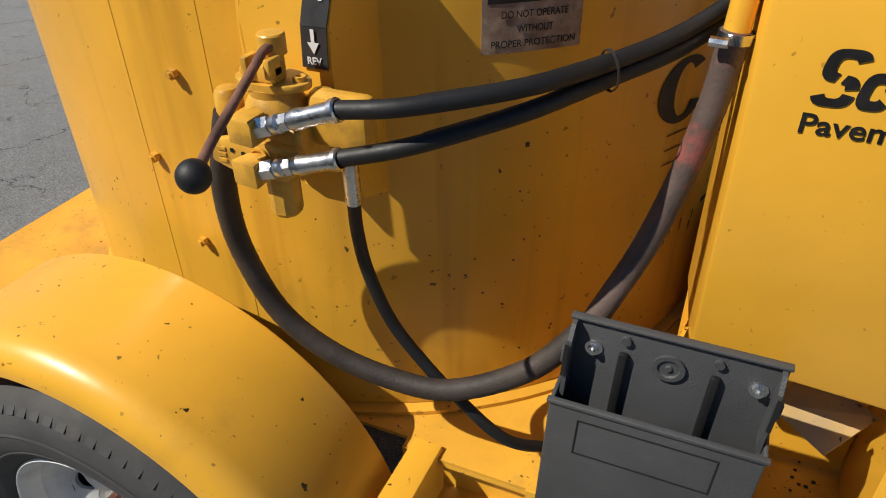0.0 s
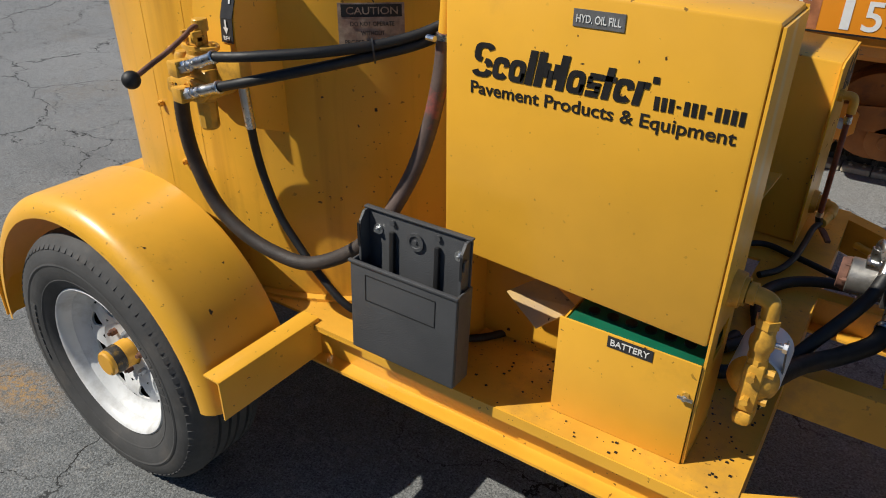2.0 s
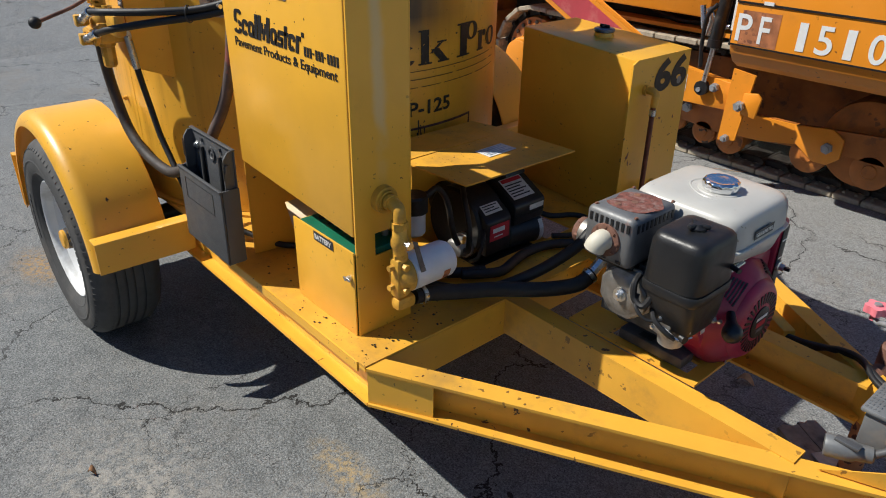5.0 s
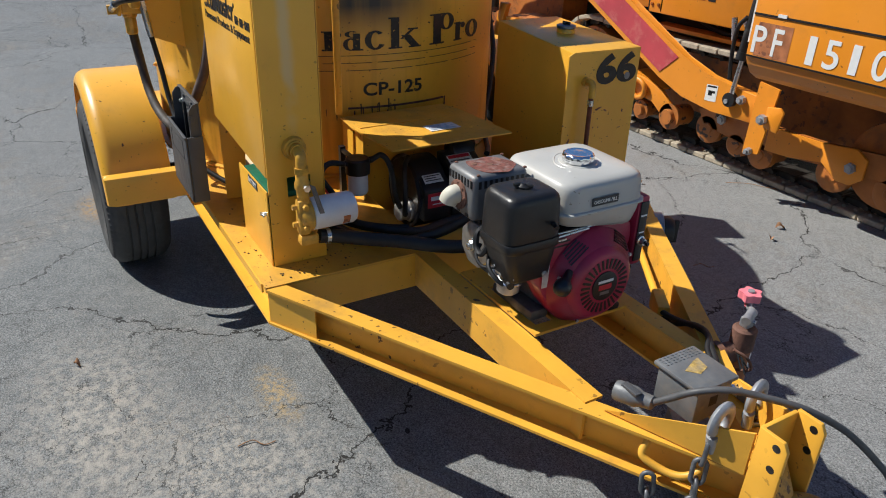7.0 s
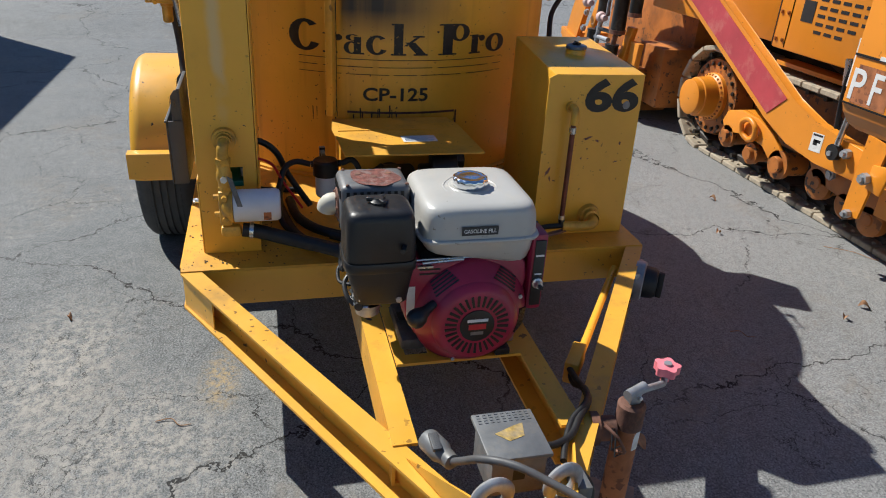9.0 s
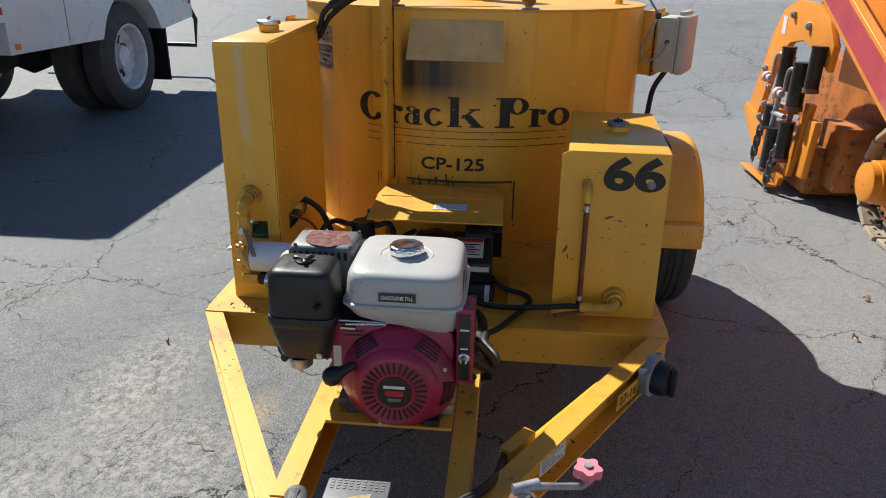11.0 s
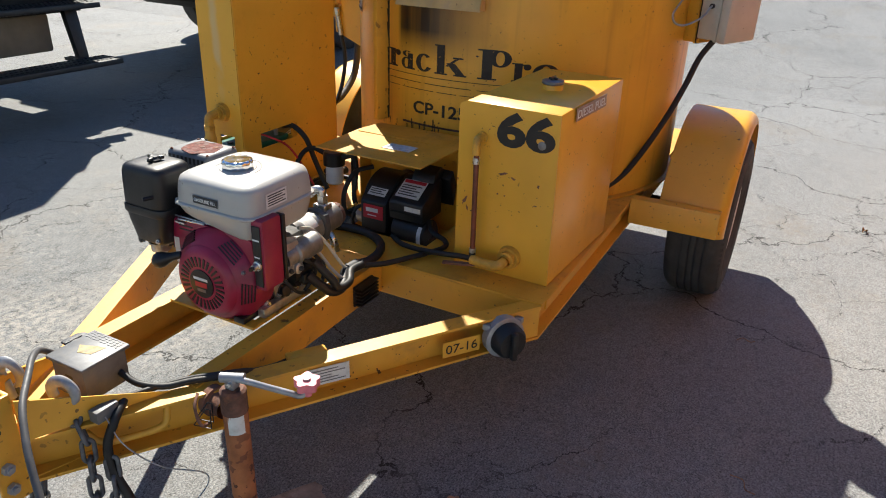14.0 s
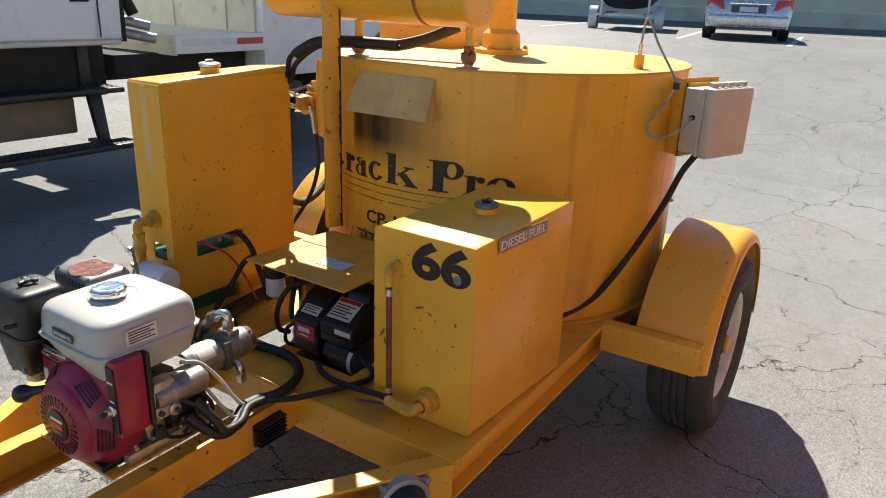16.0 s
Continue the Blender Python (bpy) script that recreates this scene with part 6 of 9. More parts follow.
def loft(bm, rows):
    """A skin through rings of as many points, closed at both ends."""
    rings = [[bm.verts.new(q) for q in r] for r in rows]
    n = len(rings[0])
    for a, b in zip(rings, rings[1:]):
        for i in range(n):
            bm.faces.new((a[i], a[(i + 1) % n], b[(i + 1) % n], b[i]))
    bm.faces.new(rings[0][::-1])
    bm.faces.new(rings[-1])
    return bm


def rounded(cx, cy, sx, sy, z, power=5.0, n=48, shape=None):
    """A ring of rounded-rectangle form at one height."""
    out = []
    for k in range(n):
        t = 2 * math.pi * (k + 0.5) / n
        c, d = math.cos(t), math.sin(t)
        r = (abs(c) ** power + abs(d) ** power) ** (-1 / power)
        q = (cx + sx * r * c, cy + sy * r * d, z)
        out.append(shape(*q) if shape else q)
    return out


bur = thing("oil_burner", (0.9, 1.9, 0.465), "black oil burner with white and red labels", "burner")
part("blower_housing", lathe(B(), (0.80, 1.80, 0.60), (0, 1, 0), [(0, 0.0), (0, 0.120), (0.008, 0.128), (0.12, 0.128), (0.128, 0.120), (0.128, 0)], 40), black, bur)
part("air_tube", rod(B(), (0.80, 1.86, 0.64), (0.54, 1.86, 0.64), 0.055), black_metal, bur)
ctrl = part("control_case", prism(B(), [(0.850, 0.525), (0.948, 0.525), (0.950, 0.645), (0.930, 0.660), (0.852, 0.712), (0.845, 0.710)], "y", 1.812, 1.926, 0.006), black, bur, "black control case with a sloping top")
ign = part("igniter_case", prism(B(), [(0.800, 0.600), (0.948, 0.598), (0.952, 0.668), (0.938, 0.680), (0.830, 0.738), (0.800, 0.738)], "y", 1.940, 2.088, 0.008), black, bur, "black igniter case hinged on the housing")
part("case_seam", box(B(), 0.9490, 0.9525, 1.946, 2.082, 0.630, 0.633), black_metal, ign)
part("hinge_arm", prism(B(), [(0.79, 0.70), (0.86, 0.735), (0.84, 0.765), (0.80, 0.785), (0.775, 0.77)], "y", 1.985, 2.080, 0.004), black_metal, bur)
part("hinge_arm", prism(B(), [(0.76, 0.62), (0.80, 0.74), (0.775, 0.77), (0.74, 0.70)], "y", 2.05, 2.12, 0.004), black_metal, bur)
part("motor", lathe(B(), (0.885, 1.945, 0.545), (0.12, 1, 0), [(0, 0.0), (0, 0.050), (0.008, 0.056), (0.120, 0.056), (0.126, 0.058), (0.146, 0.058), (0.153, 0.050), (0.156, 0.022), (0.150, 0.018), (0.150, 0.0)], 32), black, bur)
part("motor_label", lathe(B(), (0.885, 1.945, 0.545), (0.12, 1, 0), [(0.128, 0.0588), (0.146, 0.0588)], 32, skip=lambda k, i: i > 7), white_label, bur)
part("base_stand", box(B(), 0.77, 0.96, 1.80, 2.06, 0.464, 0.492, 0.004), black_metal, bur)
part("fuel_pump", lathe(B(), (0.86, 1.800, 0.545), (0, -1, 0), [(0, 0.0), (0, 0.044), (0.012, 0.044), (0.014, 0.036), (0.05, 0.034), (0.056, 0.026), (0.056, 0)], 20), alu, bur, "cast metal fuel pump")
for a in (0.4, 2.0, 3.6, 5.2):
    part("pump_screw", nut(B(), (0.86 + 0.036 * math.cos(a), 1.788, 0.545 + 0.036 * math.sin(a)), (0, -1, 0), 0.005, 0.005), zinc, bur)
part("pump_union", rod(B(), (0.885, 1.77, 0.57), (0.905, 1.755, 0.60), 0.007, seg=6), brass, bur)
lab = part("red_label", box(B(), 0.9495, 0.9515, 1.826, 1.914, 0.578, 0.634), red_label, bur, "red maker's label")
part("name_bar", box(B(), 0.9517, 0.9523, 1.838, 1.892, 0.606, 0.622), white_ink, lab)
part("name_bar", box(B(), 0.9517, 0.9523, 1.845, 1.885, 0.590, 0.594), white_ink, lab)


def slope_label(y0, y1, a, b, name="data_label"):
    """A label on a sloping top, from a low point to a high one in x and z."""
    d = Vector((b[0] - a[0], 0, b[1] - a[1]))
    up = d.normalized()
    o = Vector((a[0], y0, a[1]))
    lab = part(name, placed(bars(B(), [(0, 0, y1 - y0, d.length)], 0.001), o, (0, 1, 0), up), white_label, bur, "white data label")
    nrm = Vector((0, 1, 0)).cross(up)
    part("label_band", placed(bars(B(), [(0.004, d.length * 0.80, y1 - y0 - 0.008, d.length * 0.17)], 0.0006), o + nrm * 0.0012, (0, 1, 0), up), red_label, lab)
    part("print", placed(bars(B(), [(0.006, d.length * (0.12 + 0.13 * k), (y1 - y0) * (0.82 - 0.2 * (k % 2)), d.length * 0.05) for k in range(5)], 0.0006), o + nrm * 0.0012, (0, 1, 0), up), black_label, lab)


slope_label(1.828, 1.905, (0.9250, 0.6645), (0.862, 0.7068))
slope_label(1.955, 2.055, (0.9300, 0.6856), (0.850, 0.7288))
part("data_label", box(B(), 0.9515, 0.9530, 2.010, 2.078, 0.642, 0.660), white_label, bur)
part("junction_lead", tube(B(), [(0.93, 1.815, 0.62), (0.955, 1.79, 0.60), (0.95, 1.775, 0.54), (0.90, 1.78, 0.50)], 0.007, seg=8), rubber, bur)
for nm, pts in (("burner_cable", [(0.90, 2.09, 0.60), (0.95, 2.13, 0.585), (0.985, 2.20, 0.580), (1.03, 2.225, 0.578), (1.10, 2.20, 0.578), (1.175, 2.165, 0.580), (1.26, 2.12, 0.582), (1.325, 2.072, 0.590), (1.375, 2.045, 0.600)]),
                ("burner_cable", [(1.05, 2.02, 0.580), (1.09, 2.08, 0.580), (1.115, 2.16, 0.588), (1.125, 2.26, 0.600), (1.13, 2.34, 0.612), (1.142, 2.385, 0.618)]),
                ("burner_cable", [(0.84, 1.80, 0.745), (0.90, 1.755, 0.73), (0.945, 1.735, 0.66), (0.945, 1.735, 0.58), (0.91, 1.755, 0.555)])):
    alone(nm, tube(B(), pts, 0.0095), rubber, "black cable beside the oil burner", "cable", "burner cables")

# ---- fuel filter beside the burner ----
ff = thing("fuel_filter", (0.83, 1.605, DECK), "fuel filter with a black head and a white bowl", "filter")
part("head", lathe(B(), (0.83, 1.605, 0.715), (0, 0, 1), [(0, 0.044), (0.05, 0.044), (0.056, 0.038), (0.056, 0)], 24), black, ff)
part("bowl", lathe(B(), (0.83, 1.605, 0.714), (0, 0, -1), [(0, 0.036), (0.07, 0.036), (0.078, 0.03), (0.078, 0)], 24), filter_white, ff)
part("side_port", rod(B(), (0.83, 1.555, 0.755), (0.83, 1.66, 0.755), 0.012), black_metal, ff)
part("mount_arm", box(B(), 0.69, 0.80, 1.598, 1.612, 0.75, 0.762), black_metal, ff)
part("mount_post", box(B(), 0.68, 0.70, 1.595, 1.615, DECK + 0.001, 0.77), black_metal, ff)
alone("fuel_line", tube(B(), [(0.83, 1.553, 0.755), (0.83, 1.50, 0.765), (0.85, 1.46, 0.74), (0.90, 1.44, 0.66), (0.98, 1.45, 0.60), (1.08, 1.52, 0.58)], 0.010), rubber, "black fuel line from the filter", "hose")
alone("fuel_line", tube(B(), [(0.83, 1.66, 0.755), (0.83, 1.70, 0.765), (0.85, 1.725, 0.72), (0.875, 1.73, 0.62), (0.88, 1.75, 0.57)], 0.010), rubber, "black fuel line into the burner", "hose")

# ---- oil filter and suction pipe on the oil tank's end ----
oil = thing("oil_filter", (1.16, 1.29, 0.66), "white spin-on oil filter on a yellow valve stack", "oil filter")
part("pipe_flange", lathe(B(), (HX1, 1.288, 0.938), (1, 0, 0), [(0, 0.036), (0.018, 0.034), (0.018, 0.027), (0.026, 0.027), (0.026, 0.022)], 28), brass, oil)
part("pipe_elbow", tube(B(), [(HX1 + 0.02, 1.288, 0.938), (1.145, 1.287, 0.938), (1.164, 1.285, 0.932), (1.168, 1.284, 0.912), (1.168, 1.284, 0.89)], 0.0165, seg=16), brass, oil)
part("elbow_collar", rod(B(), (1.124, 1.288, 0.938), (1.138, 1.288, 0.938), 0.021, seg=20), brass, oil)
part("collar_nut", rod(B(), (1.168, 1.284, 0.902), (1.168, 1.284, 0.884), 0.0225, seg=6), brass, oil)
part("ball_valve", lathe(B(), (1.168, 1.284, 0.885), (0, 0, -1), [(0, 0.015), (0.006, 0.019), (0.022, 0.0195), (0.030, 0.023), (0.045, 0.023), (0.055, 0.019), (0.072, 0.018), (0.078, 0.013)], 18), brass, oil)
part("valve_nut", rod(B(), (1.168, 1.284, 0.815), (1.168, 1.284, 0.802), 0.0205, seg=6), brass, oil)
part("valve_stem", rod(B(), (1.185, 1.284, 0.85), (1.208, 1.284, 0.85), 0.006), zinc, oil)
part("stem_nut", rod(B(), (1.204, 1.284, 0.85), (1.212, 1.284, 0.85), 0.010, seg=6), zinc, oil)
part("valve_handle", hexa(B(), [(1.207, 1.292, 0.862), (1.207, 1.308, 0.853), (1.212, 1.332, 0.765), (1.212, 1.318, 0.762)], [(1.2095, 1.292, 0.862), (1.2095, 1.308, 0.853), (1.2145, 1.332, 0.765), (1.2145, 1.318, 0.762)]), chain_steel, oil, "bare metal valve handle")
part("filter_head", lathe(B(), (1.168, 1.268, 0.752), (0, 1, 0), [(0, 0.0), (0, 0.022), (0.006, 0.034), (0.026, 0.048), (0.034, 0.048), (0.034, 0)], 32), brass, oil)
part("head_block", box(B(), 1.150, 1.188, 1.262, 1.298, 0.694, 0.805, 0.008), brass, oil)
for dz, dy in ((0.035, 0), (-0.03, 0), (0.0, 0.006)):
    part("port_plug", rod(B(), (1.186, 1.280 + dy, 0.752 + dz), (1.204, 1.280 + dy, 0.752 + dz), 0.009, seg=6), brass, oil)
for dz in (0.03, -0.025):
    part("port_plug", rod(B(), (1.168, 1.263, 0.752 + dz), (1.168, 1.248, 0.752 + dz), 0.0085, seg=6), brass, oil)
part("bottom_elbow", prism(B(), [(1.150, 1.262), (1.188, 1.262), (1.190, 1.322), (1.152, 1.322)], "z", 0.656, 0.693, 0.012), brass, oil)
part("filter_can", lathe(B(), (1.168, 1.303, 0.752), (0, 1, 0), [(0, 0.044), (0.002, 0.049), (0.125, 0.049), (0.135, 0.044), (0.138, 0.036), (0.138, 0.0)], 36), filter_white, oil, "white filter can with a rust spot")
part("rust_spot", lathe(B(), (1.168, 1.39, 0.752), (0, 1, 0), [(0, 0.0496), (0.022, 0.0496)], 36, skip=lambda k, i: not 4 < i < 9), rust_orange, oil)
hs = thing("suction_hose", (1.2, 1.4, 0.66), "thick black suction hose from filter to pump", "hose", "pump hoses")
part("hose_tube", tube(B(), [(1.172, 1.325, 0.675), (1.175, 1.37, 0.668), (1.19, 1.46, 0.645), (1.23, 1.58, 0.625), (1.30, 1.68, 0.618), (1.36, 1.76, 0.63), (1.375, 1.81, 0.655)], 0.0215, seg=16), rubber, hs)
part("hose_clamp", lathe(B(), (1.174, 1.345, 0.672), (0.05, 1, -0.1), [(0, 0.022), (0, 0.0245), (0.012, 0.0245), (0.012, 0.022)], 20), zinc, hs)
part("hose_clamp", lathe(B(), (1.372, 1.795, 0.648), (0.2, 0.8, 0.5), [(0, 0.022), (0, 0.0245), (0.012, 0.0245), (0.012, 0.022)], 20), zinc, hs)
hs = thing("pressure_hose", (1.2, 1.5, 0.6), "black pressure hose with a zinc end at the pump", "hose", "pump hoses")
part("hose_tube", tube(B(), [(1.338, 1.835, 0.770), (1.315, 1.79, 0.715), (1.25, 1.70, 0.64), (1.18, 1.58, 0.60), (1.06, 1.50, 0.585), (0.90, 1.46, 0.580), (0.70, 1.44, 0.580), (0.55, 1.46, 0.585)], 0.0165), rubber, hs)
part("end_fitting", rod(B(), (1.332, 1.822, 0.756), (1.336, 1.862, 0.800), 0.0135), zinc, hs, "zinc hose end")
hs = thing("return_line", (1.2, 1.6, 0.6), "black rubber hose curling over the deck plate", "hose", "pump hoses")
part("hose_tube", tube(B(), [(1.075, 1.68, 0.582), (1.05, 1.62, 0.585), (1.00, 1.55, 0.590), (0.90, 1.50, 0.590), (0.75, 1.48, 0.59)], 0.0165), rubber, hs)


# ---- engine ----
eng = thing("petrol_engine", (1.68, 1.87, DECK + 0.01), "small petrol engine with crimson cowl and white fuel tank", "engine")
CY, CZ = 1.878, 0.693
part("mount_rail", box(B(), 1.54, 1.79, 1.945, 1.985, DECK + 0.0105, 0.592, 0.004), black_metal, eng)
part("crankcase", box(B(), 1.50, 1.72, 1.755, 1.985, 0.593, 0.770, 0.015), dark_cast, eng)
part("cylinder_block", box(B(), 1.545, 1.690, 1.622, 1.76, 0.705, 0.845, 0.01), dark_cast, eng)
for k in range(6):
    part("cooling_fin", box(B(), 1.535, 1.700, 1.634 + 0.022 * k, 1.640 + 0.022 * k, 0.695, 0.855), dark_cast, eng)
vx, vz = 1.612, 0.785
eight = lambda r: [(vx + r * math.cos(radians(22.5 + 45 * k)) * (1.0 if k not in (0, 7) else 1.04), vz + r * math.sin(radians(22.5 + 45 * k))) for k in range(8)]
bm = prism(B(), eight(0.071), "y", 1.612, 1.622, 0.004)
prism(bm, eight(0.067), "y", 1.594, 1.613, 0.007)
lathe(bm, (vx, 1.595, vz), (0, -1, 0), [(0, 0.056), (0.006, 0.044), (0.008, 0.030), (0.006, 0.020), (0.006, 0.0)], 32)
part("valve_cover", bm, steel, eng, "polished aluminium valve cover")
part("cover_bolt", nut(B(), (vx, 1.589, vz), (0, -1, 0), 0.012, 0.012), zinc, eng)
part("bolt_washer", rod(B(), (vx, 1.5895, vz), (vx, 1.586, vz), 0.017), zinc, eng)
# cowl and starter
part("fan_cowl", lathe(B(), (1.690, CY, CZ), (1, 0, 0), [(0, 0.0), (0, 0.143), (0.05, 0.147), (0.068, 0.146), (0.080, 0.140), (0.108, 0.114), (0.114, 0.106)], 64), engine_red, eng)
outline = [(1.712, 0.69), (1.702, 0.79), (1.708, 0.825), (1.725, 0.84), (1.99, 0.84), (2.012, 0.825), (2.018, 0.78), (2.005, 0.70), (1.97, 0.66), (1.745, 0.63)]
part("cowl_shoulder", prism(B(), outline, "x", 1.690, 1.762, 0.010), engine_red, eng)
part("governor_shelf", box(B(), 1.60, 1.758, 1.75, 1.99, 0.8405, 0.8485, 0.002), black, eng)
part("governor_rod", rod(B(), (1.762, 1.72, 0.846), (1.762, 1.99, 0.846), 0.0025, seg=8), zinc, eng)
part("governor_spring", rod(B(), (1.768, 1.75, 0.840), (1.768, 1.85, 0.845), 0.0035, seg=8), zinc, eng)
part("cowl_vent", placed(bars(B(), [(0, 0, 0.05, 0.004)], 0.002), (1.7618, 1.745, 0.818), (0, 1, 0), (0, 0, 1)), black, eng)
part("cowl_vent", placed(bars(B(), [(0, 0, 0.05, 0.004)], 0.002), (1.7618, 1.745, 0.806), (0, 1, 0), (0, 0, 1)), black, eng)
star = part("starter_cover", lathe(B(), (1.804, CY, CZ), (1, 0, 0), [(0, 0.108), (0.006, 0.105), (0.016, 0.094), (0.020, 0.084), (0.022, 0.046), (0.022, 0.0)], 64), engine_red, eng)
for k in range(30):
    m = Matrix.Translation((1.8262, CY, CZ)) @ Matrix.Rotation(2 * math.pi * k / 30, 4, "X")
    part("cooling_slot", box(B(), -0.006, 0.0004, -0.0032, 0.0032, 0.051, 0.080, m=m), black, star)
for turn in (38, -38, -98):
    for k in range(5):
        r = 0.1165 + 0.0060 * k
        x = 1.770 + (0.140 - r) / 0.026 * 0.028
        m = Matrix.Translation((x, CY, CZ)) @ Matrix.Rotation(radians(turn), 4, "X") @ Matrix.Translation((0, 0, r)) @ Matrix.Rotation(radians(43), 4, "Y")
        half = 0.034 - 0.002 * k
        part("cooling_slot", box(B(), -0.0019, 0.0019, -half, half, -0.006, 0.0012, m=m), black, star)
for turn in (75, -68, 160):
    p = Matrix.Rotation(radians(turn), 3, "X") @ Vector((0, 0, 0.128))
    part("cowl_bolt", nut(B(), Vector((1.782, CY, CZ)) + p, (1, 0, 0), 0.006, 0.006), zinc, star)
badge = part("badge", lathe(B(), (1.825, CY, CZ), (1, 0, 0), [(0, 0.043), (0.004, 0.043), (0.005, 0.040), (0.005, 0)], 32), black, star, "round black badge")
part("name_bar", box(B(), 1.8302, 1.8308, CY - 0.026, CY + 0.026, CZ + 0.012, CZ + 0.020), white_ink, badge)
part("name_bar", box(B(), 1.8302, 1.8308, CY - 0.022, CY + 0.022, CZ - 0.009, CZ + 0.006), red_label, badge)
part("name_bar", box(B(), 1.8302, 1.8308, CY - 0.016, CY + 0.016, CZ - 0.024, CZ - 0.015), grey_label, badge)
part("pull_handle", lathe(B(), (1.797, 1.776, 0.746), Vector((0.046, -0.066, -0.022)).normalized(), [(0, 0.0), (0, 0.010), (0.012, 0.0115), (0.028, 0.0125), (0.040, 0.0165), (0.052, 0.0225), (0.064, 0.0240), (0.075, 0.0205), (0.083, 0.011), (0.085, 0)], 20), black, eng, "black pull-start handle")
part("side_label", placed(bars(B(), [(0, 0, 0.020, 0.082)], 0.0008), (1.7622, 1.716, 0.694), (0, 1, 0), (0, 0, 1)), white_label, eng)
part("choke_lever", box(B(), 1.7625, 1.772, 1.738, 1.775, 0.828, 0.833), zinc, eng)
# fuel tank
TCX, TCY = 1.637, 1.890


def belly(x, y, z):
    """The tank's lower half hangs deeper on the switch side."""
    return (x, y, z - max(0.0, 0.893 - z) * 0.45 * (y - TCY) / 0.15)


ft_rows = [rounded(TCX, TCY, 0.147 * a, 0.145 * a, z, 8.0, 48, belly) for z, a in ((0.838, 0.80), (0.842, 0.86), (0.850, 0.90), (0.875, 0.955), (0.892, 0.975))]
ft_rows += [rounded(TCX, TCY, 0.147 * a, 0.145 * a, z, 8.0) for z, a in ((0.893, 1.02), (0.895, 1.035), (0.900, 1.035), (0.902, 1.02), (0.903, 0.985), (0.930, 0.975), (0.950, 0.962))]
ft_rows += [rounded(TCX + dx, TCY, 0.148 * a, 0.146 * a, z, 7.0) for z, a, dx in ((0.962, 0.948, 0.0), (0.971, 0.92, 0.0), (0.977, 0.875, -0.002), (0.981, 0.80, -0.004), (0.984, 0.66, -0.004), (0.986, 0.40, 0.0))]
ft = part("fuel_tank", loft(B(), ft_rows), tank_white, eng, "white enamelled fuel tank, dusty on top", smooth=50)
well = [(1.655 + (0.062 + 0.012 * math.cos(2 * t)) * math.cos(t) * (1.25 if math.cos(t) > 0 else 1.0), 1.885 + 0.066 * math.sin(t), 0.9845 - 0.010 * max(0.0, math.cos(t)) ** 2) for t in [2 * math.pi * i / 28 for i in range(29)]]
part("well_ridge", tube(B(), well, 0.0032, seg=8, smooth_line=False), tank_white, ft)
for dy in (-0.016, 0.018):
    part("well_rib", tube(B(), [(1.698, 1.885 + dy, 0.984), (1.72, 1.886 + dy * 1.2, 0.980), (1.737, 1.886 + dy * 1.4, 0.973)], 0.003, seg=8), tank_white, ft)
part("fill_well", lathe(B(), (1.655, 1.885, 0.983), (0, 0, 1), [(0, 0.056), (0.005, 0.050), (0.006, 0)], 36), tank_white, ft)
cap_rows = []
for z, r, wave in ((0.988, 0.036, 0.0), (0.990, 0.0415, 0.0008), (0.996, 0.0425, 0.0016), (1.006, 0.0425, 0.0016), (1.010, 0.041, 0.0012), (1.0125, 0.037, 0.0), (1.0115, 0.033, 0.0), (1.013, 0.018, 0.0)):
    cap_rows.append([(1.655 + (r + wave * math.cos(12 * t)) * math.cos(t), 1.885 + (r + wave * math.cos(12 * t)) * math.sin(t), z) for t in [2 * math.pi * i / 96 for i in range(96)]])
cap = part("fuel_cap", loft(B(), cap_rows), chrome, ft, "chromed ribbed fuel cap", smooth=45)
plate = part("fill_label", placed(bars(B(), [(0, 0, 0.088, 0.022)], 0.0012), (1.7835, 1.836, 0.914), (0, 1, 0), (0, 0, 1)), black_label, ft)
text_part("GASOLINE FILL", 0.010, 0.078, (1.7850, 1.841, 0.920), (0, 1, 0), (0, 0, 1), white_ink, plate, bold=0.008)
lab = part("warning_label", placed(bars(B(), [(0, 0, 0.085, 0.042)], 0.0008), (1.715, 2.0335, 0.912), (-1, 0, 0), (0, 0, 1)), white_label, ft, "white warning label")
part("print", placed(bars(B(), [(0.006, 0.006 + 0.007 * i, 0.072 - 0.012 * (i % 2), 0.003) for i in range(5)]), (1.715, 2.0345, 0.912), (-1, 0, 0), (0, 0, 1)), black_label, lab)
# air cleaner
AX, AY = 1.737, 1.648
ac_rows = [rounded(AX, AY, 0.071 * a, 0.083 * a, z, 6.0) for z, a in ((0.866, 0.97), (0.872, 0.985), (0.930, 0.965), (0.962, 0.945), (0.975, 0.90), (0.982, 0.82), (0.985, 0.68), (0.986, 0.4))]
ac = part("air_cleaner", loft(B(), ac_rows), black, eng, "matt black air cleaner box", smooth=50)
part("cleaner_rim", loft(B(), [rounded(AX, AY, 0.073 * a, 0.085 * a, z, 6.0) for z, a in ((0.840, 0.96), (0.844, 0.99), (0.862, 1.0), (0.8655, 0.98))]), black, ac, smooth=50)
base_rows = [rounded(AX + dx, AY + dy, 0.071 * a, 0.083 * b, z, 7.0) for z, a, b, dx, dy in ((0.752, 0.62, 0.66, 0.012, 0.004), (0.758, 0.68, 0.72, 0.012, 0.004), (0.815, 0.84, 0.88, 0.006, 0.0), (0.8395, 0.94, 0.95, 0.0, 0.0))]
part("cleaner_base", loft(B(), base_rows), black, eng, smooth=50)
part("base_window", box(B(), 1.785, 1.7985, 1.652, 1.682, 0.795, 0.812, 0.002), zinc, eng)
